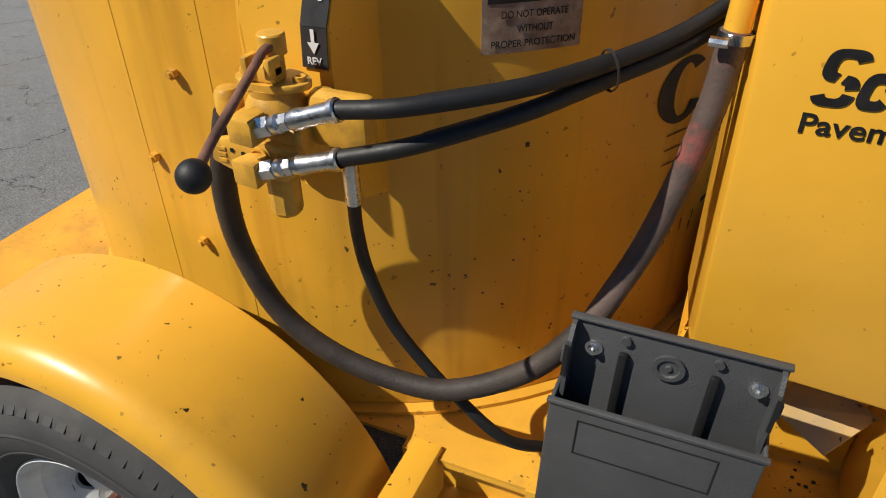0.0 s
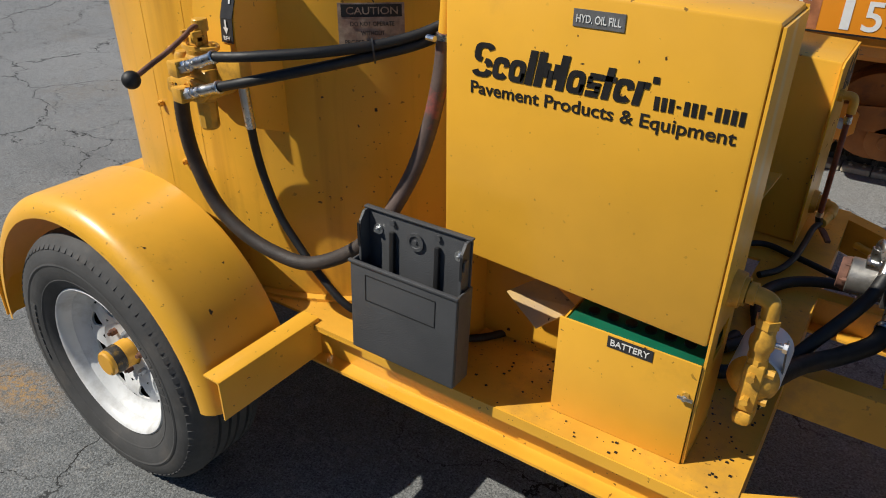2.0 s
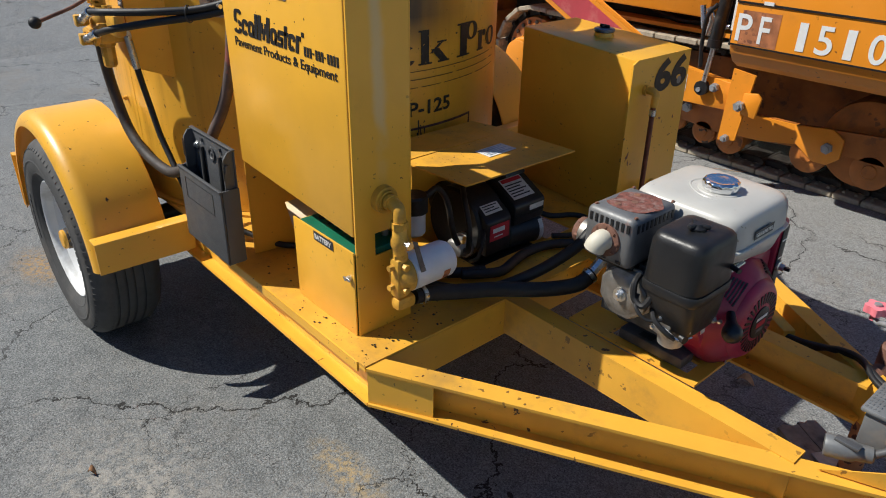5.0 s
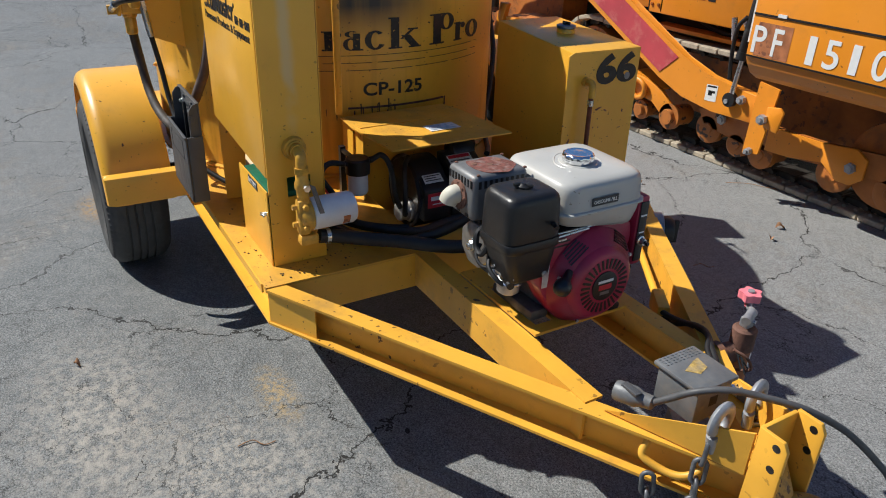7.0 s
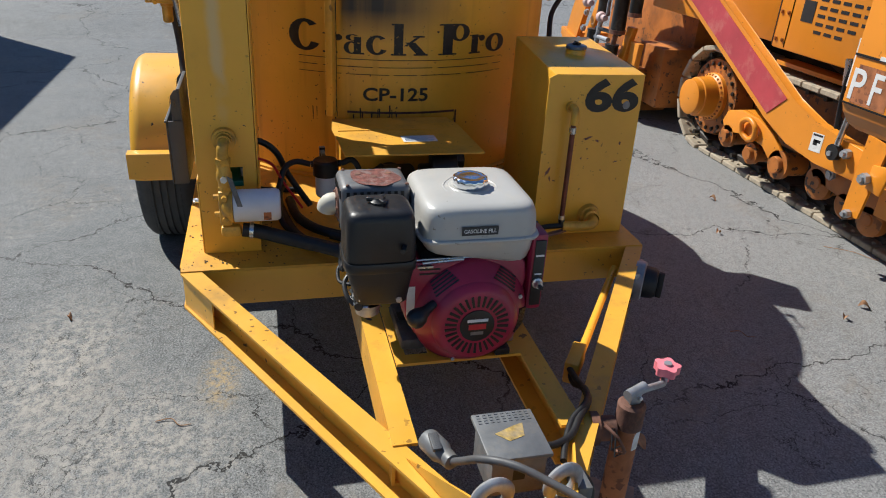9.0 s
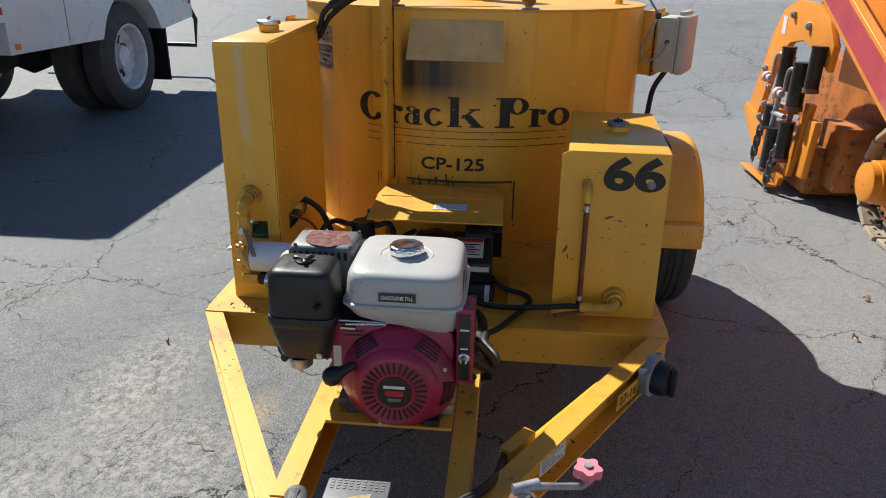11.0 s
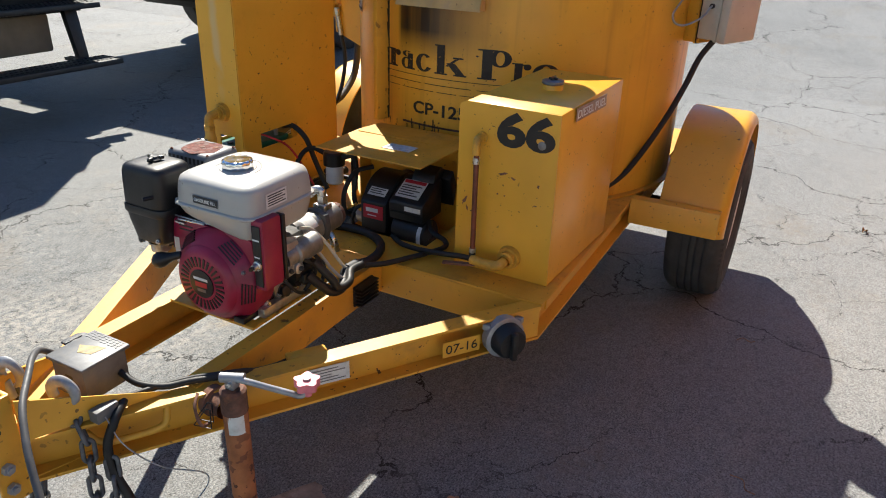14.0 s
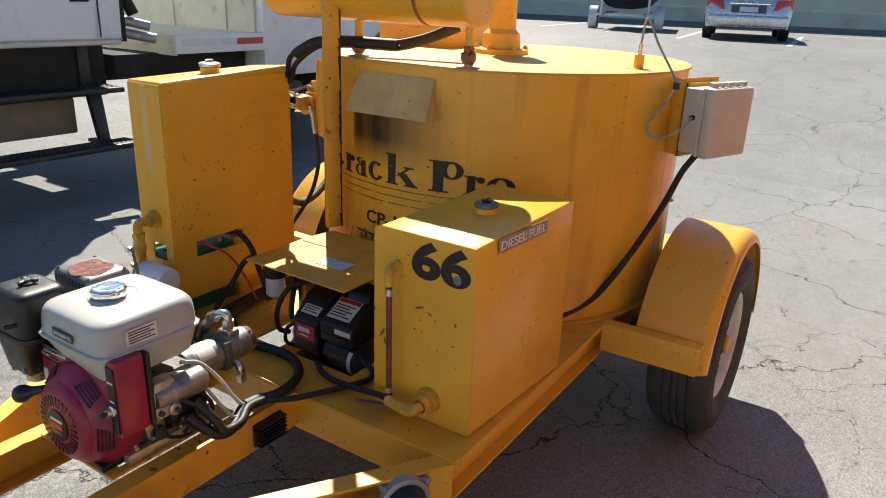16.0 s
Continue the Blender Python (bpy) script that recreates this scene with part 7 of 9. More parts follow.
part("base_screw", nut(B(), (1.793, 1.69, 0.765), (1, 0, 0), 0.008, 0.008), zinc, eng)
part("base_print", placed(bars(B(), [(0, 0.009 * k, 0.008, 0.005) for k in range(4)], 0.0006), (1.7945, 1.597, 0.765), (0, 1, 0), (0, 0, 1)), white_ink, eng)
part("wing_nut", lathe(B(), (AX, AY, 0.985), (0, 0, 1), [(0, 0.020), (0.006, 0.020), (0.010, 0.013), (0.014, 0.011), (0.0145, 0)], 18), black, ac)
for turn in (20, 140, 260):
    m = Matrix.Translation((AX, AY, 0.989)) @ Matrix.Rotation(radians(turn), 4, "Z")
    part("wing", box(B(), 0.006, 0.028, -0.0055, 0.0055, 0.0, 0.011, 0.004, m=m), black, ac)
part("carburettor", box(B(), 1.70, 1.765, 1.60, 1.69, 0.730, 0.768, 0.01), dark_cast, eng)
part("choke_link", tube(B(), [(1.70, 1.592, 0.765), (1.735, 1.590, 0.755), (1.775, 1.592, 0.742), (1.79, 1.62, 0.745)], 0.003, seg=6), zinc, eng)
part("engine_foot", box(B(), 1.545, 1.735, 1.712, 1.775, DECK + 0.0105, 0.606, 0.010), dark_cast, eng)
part("foot_slot", box(B(), 1.60, 1.64, 1.722, 1.745, 0.6045, 0.6068), black, eng)
part("float_bowl", lathe(B(), (1.738, 1.625, 0.731), (0, 0, -1), [(0, 0.034), (0.006, 0.034), (0.008, 0.030), (0.028, 0.029), (0.034, 0.022), (0.034, 0)], 24), alu, eng)
part("throttle_knob", rod(B(), (1.775, 1.60, 0.745), (1.787, 1.597, 0.745), 0.010), black, eng)
part("breather_hose", tube(B(), [(1.648, 1.60, 0.850), (1.652, 1.578, 0.838), (1.660, 1.572, 0.805), (1.685, 1.572, 0.795), (1.70, 1.582, 0.825)], 0.008, seg=8), rubber, eng)
# flank of the engine towards the switch box
part("oil_neck", lathe(B(), (1.635, 1.985, 0.615), (0.1, 1, 0.25), [(0, 0.022), (0.020, 0.021), (0.021, 0.017), (0.034, 0.017), (0.036, 0.012), (0.036, 0)], 18), black, eng)
part("side_cover", prism(B(), [(1.515, 0.600), (1.66, 0.596), (1.675, 0.66), (1.66, 0.755), (1.60, 0.775), (1.53, 0.755), (1.505, 0.69)], "y", 1.985, 1.998, 0.004), alu, eng, "cast aluminium side cover")
for x, z in ((1.53, 0.615), (1.655, 0.612), (1.66, 0.69), (1.535, 0.745), (1.64, 0.755)):
    part("cover_bolt", nut(B(), (x, 1.998, z), (0, 1, 0), 0.0075, 0.007), zinc, eng)
part("starter_bracket", prism(B(), [(1.60, 0.68), (1.665, 0.675), (1.672, 0.745), (1.655, 0.785), (1.60, 0.782), (1.585, 0.73)], "y", 1.998, 2.040, 0.006), alu, eng)
for x, z in ((1.61, 0.695), (1.655, 0.705)):
    part("bracket_lobe", lathe(B(), (x, 2.03, z), (0, 1, 0), [(0, 0.019), (0.018, 0.018), (0.021, 0.014), (0.021, 0)], 14), alu, eng)
    part("bracket_bolt", nut(B(), (x, 2.051, z), (0, 1, 0), 0.008, 0.007), dark_cast, eng)
part("connector_block", box(B(), 1.555, 1.60, 2.03, 2.055, 0.640, 0.668, 0.004), black, eng)
part("dipstick_cap", lathe(B(), (1.560, 1.998, 0.625), (0, 1, 0.2), [(0, 0.014), (0.022, 0.013), (0.024, 0.018), (0.032, 0.018), (0.034, 0)], 14), black, eng)
part("engine_foot", box(B(), 1.545, 1.735, 1.986, 2.014, DECK + 0.0105, 0.604, 0.006), alu, eng, "cast aluminium engine foot")
for x in (1.575, 1.705):
    part("foot_bolt", nut(B(), (x, 2.000, 0.604), (0, 0, 1), 0.011, 0.010), zinc, eng)
for pts, r, mt in (([(1.60, 2.055, 0.72), (1.565, 2.065, 0.69), (1.56, 2.06, 0.65), (1.59, 2.045, 0.61)], 0.006, rubber),
                   ([(1.68, 2.04, 0.69), (1.66, 2.065, 0.65), (1.62, 2.06, 0.62), (1.57, 2.05, 0.60)], 0.005, rubber),
                   ([(1.52, 2.03, 0.70), (1.50, 2.05, 0.66), (1.505, 2.05, 0.62), (1.53, 2.06, 0.60)], 0.006, rubber)):
    part("flank_wire", tube(B(), pts, r, seg=8), mt, eng)
# carburettor linkage
for pts, r, mt in (([(1.70, 1.588, 0.79), (1.72, 1.572, 0.775), (1.75, 1.575, 0.755), (1.765, 1.59, 0.74)], 0.006, rubber),
                   ([(1.66, 1.585, 0.81), (1.675, 1.562, 0.79), (1.705, 1.562, 0.772), (1.73, 1.585, 0.775)], 0.0045, rubber)):
    part("carburettor_hose", tube(B(), pts, r, seg=8), mt, eng)
part("carburettor_flange", prism(B(), [(1.70, 0.735), (1.745, 0.728), (1.752, 0.765), (1.735, 0.79), (1.705, 0.785)], "y", 1.590, 1.600, 0.002), alu, eng)
for x, z in ((1.708, 0.745), (1.742, 0.748), (1.725, 0.778)):
    part("carburettor_screw", nut(B(), (x, 1.590, z), (0, -1, 0), 0.0055, 0.005), zinc, eng)
# muffler
mu = part("muffler_shield", box(B(), 1.498, 1.632, 1.574, 1.744, 0.857, 0.984, 0.016, 3), grey_shield, eng, "grey slotted muffler shield")
patch = [(1.568 + (0.056 + 0.007 * math.sin(3.1 * t + 1) + 0.004 * math.sin(7 * t)) * math.cos(t), 1.664 + (0.066 + 0.009 * math.sin(2.3 * t)) * math.sin(t)) for t in [2 * math.pi * i / 40 for i in range(40)]]
part("rust_patch", prism(B(), patch, "z", 0.9842, 0.985), rust_red, mu, "rust bloom on the muffler's top")
for k in range(8):
    part("shield_slot", box(B(), 1.512 + 0.0145 * k, 1.519 + 0.0145 * k, 1.5725, 1.576, 0.95, 0.97), black, mu)
for k in range(9):
    part("shield_slot", box(B(), 1.630, 1.6330, 1.588 + 0.0165 * k, 1.596 + 0.0165 * k, 0.95, 0.97), black, mu)
    part("shield_slot", box(B(), 1.4968, 1.500, 1.588 + 0.0165 * k, 1.596 + 0.0165 * k, 0.95, 0.97), black, mu)
for k in range(3):
    part("shield_hole", box(B(), 1.516 + 0.04 * k, 1.528 + 0.04 * k, 1.5725, 1.576, 0.868, 0.875), black, mu)
    part("rust_dimple", lathe(B(), (1.548 + 0.02 * (k % 2), 1.625 + 0.038 * k, 0.985), (0, 0, 1), [(0, 0.009), (0.0015, 0.007), (0.0015, 0)], 14), rust, mu)
for x, y in ((1.514, 1.592), (1.622, 1.592), (1.514, 1.736), (1.622, 1.736)):
    part("shield_screw", nut(B(), (x, y, 0.9825), (0, 0, 1), 0.005, 0.003), rust, mu)
part("exhaust_flange", lathe(B(), (1.562, 1.5745, 0.915), (0, -1, 0), [(0, 0.040), (0.005, 0.039), (0.007, 0.03), (0.007, 0)], 28), rust, mu)
for k in range(8):
    part("flange_screw", nut(B(), (1.562 + 0.033 * math.cos(k * math.pi / 4), 1.5695, 0.915 + 0.033 * math.sin(k * math.pi / 4)), (0, -1, 0), 0.004, 0.003), rust, mu)
part("exhaust_spout", tube(B(), [(1.562, 1.570, 0.917), (1.560, 1.558, 0.916), (1.556, 1.550, 0.908), (1.553, 1.547, 0.896)], 0.025, seg=18), cream, mu)
part("shield_skirt", box(B(), 1.525, 1.622, 1.605, 1.735, 0.84, 0.8575), black_metal, eng)
# control box
cbx = part("switch_box", box(B(), 1.690, 1.770, 2.020, 2.062, 0.690, 0.900, 0.010), engine_red, eng, "crimson switch box with a dark face")
part("switch_face", box(B(), 1.770, 1.774, 2.027, 2.055, 0.705, 0.885, 0.002), black, cbx)
part("switch_back", box(B(), 1.676, 1.689, 2.018, 2.064, 0.695, 0.895, 0.004), black, cbx)
part("key_switch", lathe(B(), (1.774, 2.041, 0.770), (1, 0, 0), [(0, 0.014), (0.005, 0.014), (0.007, 0.010), (0.018, 0.009), (0.018, 0)], 20), zinc, cbx)
part("key", box(B(), 1.790, 1.806, 2.037, 2.045, 0.766, 0.774), black_metal, cbx)
part("switch_print", placed(bars(B(), [(0, 0, 0.022, 0.005), (0.002, -0.05, 0.018, 0.004)], 0.0005), (1.7741, 2.030, 0.842), (0, 1, 0), (0, 0, 1)), white_ink, cbx)
part("fan_knob", rod(B(), (1.80, 1.700, 0.905), (1.83, 1.690, 0.905), 0.006), black, eng)
part("starter_motor", lathe(B(), (1.50, 2.025, 0.735), (1, 0, 0), [(0, 0), (0, 0.026), (0.01, 0.036), (0.11, 0.036), (0.115, 0.03), (0.16, 0.03), (0.16, 0)], 28), steel, eng)
part("solenoid", rod(B(), (1.52, 2.02, 0.665), (1.62, 2.02, 0.665), 0.022, seg=20), black, eng)
part("dipstick", rod(B(), (1.60, 1.99, 0.62), (1.60, 2.03, 0.640), 0.014), black, eng)
# hydraulic pump on the crank end
pump = thing("hydraulic_pump", (1.38, 1.90, 0.70), "bare metal hydraulic pump with a rusty end", "pump")
for x0, x1, r, mt in ((1.498, 1.468, 0.062, steel), (1.468, 1.370, 0.049, steel), (1.346, 1.262, 0.046, steel), (1.262, 1.240, 0.040, rust)):
    part("pump_section", lathe(B(), (x0, 1.912, 0.712), (-1, 0, 0), [(0, 0.0), (0, r - 0.002), (0.002, r), (x0 - x1 - 0.002, r), (x0 - x1, r - 0.002), (x0 - x1, 0.0)], 36), mt, pump)
part("pump_flange", prism(B(), [(1.862, 0.668), (1.912, 0.655), (1.962, 0.668), (1.970, 0.712), (1.962, 0.757), (1.912, 0.770), (1.862, 0.757), (1.854, 0.712)], "x", 1.346, 1.370, 0.004), dark_cast, pump, "dark ring between the pump's halves")
part("port_block", box(B(), 1.290, 1.335, 1.885, 1.935, 0.748, 0.772, 0.006), zinc, pump)
part("port_nut", rod(B(), (1.312, 1.910, 0.770), (1.312, 1.910, 0.800), 0.0185, seg=6), zinc, pump)
part("port_elbow", tube(B(), [(1.312, 1.910, 0.795), (1.313, 1.908, 0.812), (1.320, 1.895, 0.818), (1.330, 1.870, 0.805)], 0.0145, seg=12), zinc, pump)
part("elbow_nut", rod(B(), (1.326, 1.880, 0.810), (1.336, 1.856, 0.797), 0.018, seg=6), zinc, pump)
part("pump_label", lathe(B(), (1.452, 1.912, 0.712), (-1, 0, 0), [(0, 0.0495), (0.055, 0.0495)], 36, skip=lambda k, i: not 3 < i < 12), white_label, pump, "white data label")
part("pump_label", lathe(B(), (1.452, 1.912, 0.712), (-1, 0, 0), [(0, 0.0497), (0.055, 0.0497)], 36, side=(0, 0.5, 1), skip=lambda k, i: not (i < 4 or i > 32)), white_label, pump, "white data label")
for k in range(6):
    t = math.pi * k / 3
    part("end_bolt", nut(B(), (1.262, 1.912 + 0.043 * math.cos(t) * 0.88, 0.712 + 0.043 * math.sin(t) * 0.88), (-1, 0, 0), 0.0065, 0.010), rust, pump)
part("suction_port", rod(B(), (1.375, 1.86, 0.69), (1.375, 1.80, 0.655), 0.0165, seg=8), zinc, pump)
part("drain_elbow", tube(B(), [(1.310, 1.925, 0.672), (1.310, 1.945, 0.650), (1.308, 1.95, 0.625)], 0.013, seg=12), zinc, pump)
part("drain_nut", rod(B(), (1.308, 1.95, 0.632), (1.307, 1.95, 0.605), 0.016, seg=6), zinc, pump)
part("drain_cock", rod(B(), (1.42, 1.89, 0.66), (1.415, 1.885, 0.60), 0.010, seg=8), zinc, pump)
part("pump_foot", box(B(), 1.44, 1.49, 1.86, 1.95, DECK + 0.001, 0.66), black_metal, pump)
part("foot_plate", box(B(), 1.40, 1.479, 1.692, 2.016, DECK + 0.001, DECK + 0.008), yellow_worn, chassis)
wires = [[(1.55, 2.00, 0.79), (1.50, 2.01, 0.77), (1.455, 2.03, 0.71), (1.43, 2.055, 0.65), (1.40, 2.06, 0.61), (1.36, 2.055, 0.602)],
         [(1.54, 2.01, 0.74), (1.50, 2.03, 0.70), (1.475, 2.06, 0.64), (1.455, 2.085, 0.605), (1.42, 2.085, 0.598), (1.375, 2.06, 0.598)]]
for pts in wires:
    alone("tan_wire", tube(B(), pts, 0.0055, seg=8), cream, "tan insulated wire looping from the engine", "wire", "engine wires")
for pts, r in (([(1.58, 2.05, 0.66), (1.545, 2.085, 0.61), (1.515, 2.10, 0.588), (1.47, 2.10, 0.588), (1.40, 2.06, 0.598), (1.333, 2.062, 0.594), (1.279, 2.073, 0.590), (1.203, 2.062, 0.588), (1.135, 2.02, 0.586), (1.088, 1.94, 0.585), (1.083, 1.85, 0.585), (1.10, 1.78, 0.585), (1.115, 1.70, 0.586), (1.06, 1.60, 0.590)], 0.0155),
               ([(1.56, 2.06, 0.70), (1.53, 2.10, 0.64), (1.515, 2.115, 0.605), (1.46, 2.115, 0.600), (1.40, 2.082, 0.606), (1.34, 2.085, 0.604)], 0.013)):
    alone("engine_harness", tube(B(), pts, r), rubber, "taped black wiring harness over the deck edge", "cable", "engine wires")
alone("wire_tape", tube(B(), [(1.395, 2.062, 0.600), (1.365, 2.062, 0.598), (1.335, 2.063, 0.596)], 0.019, seg=12), cord_grey, "grey tape wound round the wiring harness", "tape")
reg = thing("voltage_regulator", (1.33, 2.09, 0.47), "black finned voltage regulator on the inner beam", "regulator")
part("base", box(B(), 1.275, 1.385, 2.0755, 2.083, 0.462, 0.535, 0.002), black_metal, reg)
for k in range(6):
    part("fin", box(B(), 1.278, 1.382, 2.083, 2.108, 0.466 + 0.0125 * k, 0.470 + 0.0125 * k), black_metal, reg)

# ---- hitch ----
hit = thing("hitch_bracket", (2.42, 1.84, 0.44), "yellow drilled hitch channel with gusset plates", "hitch")
part("back_plate", box(B(), 2.398, 2.408, 1.784, 1.894, 0.425, 0.690, 0.002), yellow_worn, hit)
for y0, y1 in ((1.776, 1.786), (1.892, 1.902)):
    bm = B()
    prof = [(2.400, 0.425), (2.462, 0.425), (2.470, 0.44), (2.470, 0.675), (2.458, 0.694), (2.404, 0.694)]
    prism(bm, prof, "y", y0, y1, 0.002)
    flange = part("flange_plate", bm, yellow_worn, hit)
    out = y0 - 0.0006 if y0 < 1.8 else y1 + 0.0006
    for z in (0.672, 0.618):
        part("bolt_hole", lathe(B(), (2.447, (y0 + y1) / 2, z), (0, 1, 0), [(-0.0056, 0.0), (-0.0056, 0.009), (0.0056, 0.009), (0.0056, 0.0)], 16), black_metal, flange)
    for z in (0.525, 0.47):
        part("bolt", nut(B(), (2.447, out, z), (0, -1 if y0 < 1.8 else 1, 0), 0.014, 0.012), galv, flange)
for o, yr in ((-1, (1.655, 1.775)), (1, (2.035, 1.903))):
    bm = hexa(B(), [(2.10, yr[0], DECK), (2.398, yr[1], DECK), (2.398, yr[1], 0.672)], [(2.104, yr[0] + 0.007 * -o, DECK), (2.398, yr[1] + 0.007 * -o, DECK), (2.398, yr[1] + 0.007 * -o, 0.672)])
    part("gusset", bm, yellow_worn, hit)
part("tip_plate", prism(B(), [(2.20, 1.72), (2.397, 1.79), (2.397, 1.888), (2.20, 1.95)], "z", 0.440, 0.450), yellow_worn, hit)
ring = thing("towing_eye", (2.55, 1.84, 0.46), "heavy yellow towing eye with rust at its nose", "towing eye")
bm = B()
rings = []
for k in range(40):
    a = 2 * math.pi * k / 40
    rings.append([bm.verts.new((2.535 + (0.075 + 0.025 * math.cos(b)) * math.cos(a), 1.828 + (0.075 + 0.025 * math.cos(b)) * math.sin(a), 0.502 + 0.025 * math.sin(b))) for b in [2 * math.pi * i / 16 for i in range(16)]])
for k in range(40):
    for i in range(16):
        bm.faces.new((rings[k][i], rings[(k + 1) % 40][i], rings[(k + 1) % 40][(i + 1) % 16], rings[k][(i + 1) % 16]))
part("eye_ring", bm, rust_yellow, ring, "yellow paint worn to rust")
part("shank", hexa(B(), [(2.409, 1.792, 0.45), (2.475, 1.80, 0.475), (2.475, 1.865, 0.475), (2.409, 1.886, 0.45)], [(2.409, 1.792, 0.60), (2.47, 1.803, 0.527), (2.47, 1.862, 0.527), (2.409, 1.886, 0.60)], 0.012), rust_yellow, ring)


# chains: links share one mesh
def link_mesh():
    bm = B()
    r, R, L = 0.0055, 0.0135, 0.0175
    path = [(math.cos(a) * R, math.sin(a) * R + (L if math.sin(a) > 0 else -L), 0) for a in [2 * math.pi * i / 20 for i in range(20)]]
    rows = []
    for i in range(20):
        p, q = Vector(path[i]), (Vector(path[(i + 1) % 20]) - Vector(path[i - 1])).normalized()
        s = q.cross(Vector((0, 0, 1)))
        rows.append([bm.verts.new(p + (s * math.cos(b) + Vector((0, 0, 1)) * math.sin(b)) * r) for b in [2 * math.pi * k / 8 for k in range(8)]])
    for i in range(20):
        for k in range(8):
            bm.faces.new((rows[i][k], rows[(i + 1) % 20][k], rows[(i + 1) % 20][(k + 1) % 8], rows[i][(k + 1) % 8]))
    return mesh_of("chain_link", bm, chain_steel, 60)


LINK = link_mesh()


def chain(name, pts, hook_at, hook_way, label):
    c = thing(name, pts[0], label, "chain", "safety chains")
    line = glide(pts, 24)
    need, last, k = 0.048, line[0], 0
    for p, q in zip(line, line[1:]):
        if (q - last).length >= need:
            w = (q - last).normalized()
            s = w.orthogonal().normalized()
            s = s if k % 2 else w.cross(s)
            m = Matrix((s, w, s.cross(w))).transposed().to_4x4()
            ob = new("chain_link", LINK)
            ob.parent = c
            ob.matrix_parent_inverse = Matrix.Translation(BASES[c]).inverted()
            ob.matrix_basis = Matrix.Translation((q + last) / 2) @ m
            last, k = q, k + 1
    h, w = Vector(hook_at), Vector(hook_way).normalized()
    up = Vector((0, 0, 1))
    side = w.cross(up)
    bm, rings = B(), []
    for i in range(25):
        t = radians(-62 + 11.5 * i)
        wide = 0.0145 * (0.45 + 0.55 * min(1.0, i / 7))
        mid, rad = 0.031, w * math.cos(t) + up * math.sin(t)
        if i == 24:
            wide *= 0.8
        rings.append([bm.verts.new(h + rad * (mid + wide * math.cos(b)) + side * 0.0105 * math.sin(b)) for b in [2 * math.pi * k / 12 for k in range(12)]])
    for p, q in zip(rings, rings[1:]):
        for k in range(12):
            bm.faces.new((p[k], p[(k + 1) % 12], q[(k + 1) % 12], q[k]))
    bm.faces.new(rings[0][::-1])
    bm.faces.new(rings[-1])
    hook = part("hook", bm, galv, c, "galvanised forged hook")
    low = h - w * 0.024 - up * 0.028
    part("hook_shank", tube(B(), [low, low - up * 0.022 + w * 0.006, low - up * 0.045 + w * 0.010], 0.0125, seg=12, steps=5), galv, hook)
    return c


chain("safety_chain", [(2.318, 1.748, 0.60), (2.325, 1.732, 0.50), (2.335, 1.728, 0.38), (2.345, 1.732, 0.27), (2.33, 1.728, 0.21), (2.29, 1.708, 0.22), (2.26, 1.69, 0.32), (2.245, 1.682, 0.42), (2.238, 1.682, 0.49)], (2.323, 1.769, 0.652), (-0.15, 1.0, 0), "galvanised safety chain with a hook over the gusset")
chain("safety_chain", [(2.297, 1.900, 0.585), (2.30, 1.965, 0.55), (2.305, 1.975, 0.45), (2.31, 1.98, 0.33), (2.312, 1.985, 0.22), (2.305, 2.0, 0.16), (2.29, 2.015, 0.20), (2.28, 2.01, 0.33), (2.27, 2.0, 0.46)], (2.297, 1.918, 0.638), (-0.25, 1.0, 0), "galvanised safety chain hung outside the tongue")
part("chain_loop", tube(B(), [(2.205, 1.700, 0.535), (2.212, 1.682, 0.505), (2.25, 1.702, 0.487), (2.285, 1.722, 0.486), (2.308, 1.745, 0.50), (2.315, 1.765, 0.52)], 0.009), yellow_worn, chassis)
part("chain_loop", tube(B(), [(2.13, 2.045, 0.54), (2.15, 2.05, 0.50), (2.20, 2.01, 0.485), (2.26, 1.965, 0.49), (2.28, 1.94, 0.52)], 0.009), yellow_worn, chassis)

# ---- breakaway box, plug and cables on the tongue ----
jb = thing("breakaway_box", (2.18, 1.855, DECK), "grey metal breakaway battery box with a yellow decal", "junction box")
part("case", box(B(), 2.118, 2.238, 1.796, 1.908, DECK + 0.001, 0.652, 0.003), grey_box, jb)
part("lid", box(B(), 2.108, 2.246, 1.786, 1.917, 0.653, 0.664, 0.004), grey_box, jb, "tread-marked grey lid")
part("decal", prism(B(), [(2.174, 1.818), (2.156, 1.862), (2.150, 1.884), (2.188, 1.876), (2.199, 1.842)], "z", 0.6642, 0.6648), ochre_label, jb)
for k in range(4):
    for j in range(9):
        part("lid_stud", box(B(), 2.113 + 0.008 * k, 2.117 + 0.008 * k, 1.795 + 0.013 * j, 1.802 + 0.013 * j, 0.664, 0.6652), grey_box, jb)
part("latch_slot", box(B(), 2.2378, 2.2388, 1.84, 1.865, 0.60, 0.625), black, jb)
plug = thing("trailer_plug", (2.12, 1.72, DECK), "grey trailer plug lying on the tongue beam", "plug")
part("plug_body", lathe(B(), (2.085, 1.704, 0.592), (0.92, 0.35, 0.08), [(0, 0.0), (0, 0.023), (0.005, 0.025), (0.05, 0.0245), (0.062, 0.019), (0.09, 0.017), (0.094, 0.011), (0.094, 0)], 24), grey_box, plug)
part("plug_tab", box(B(), 2.10, 2.15, 1.70, 1.72, 0.614, 0.622, 0.002), grey_plastic, plug)
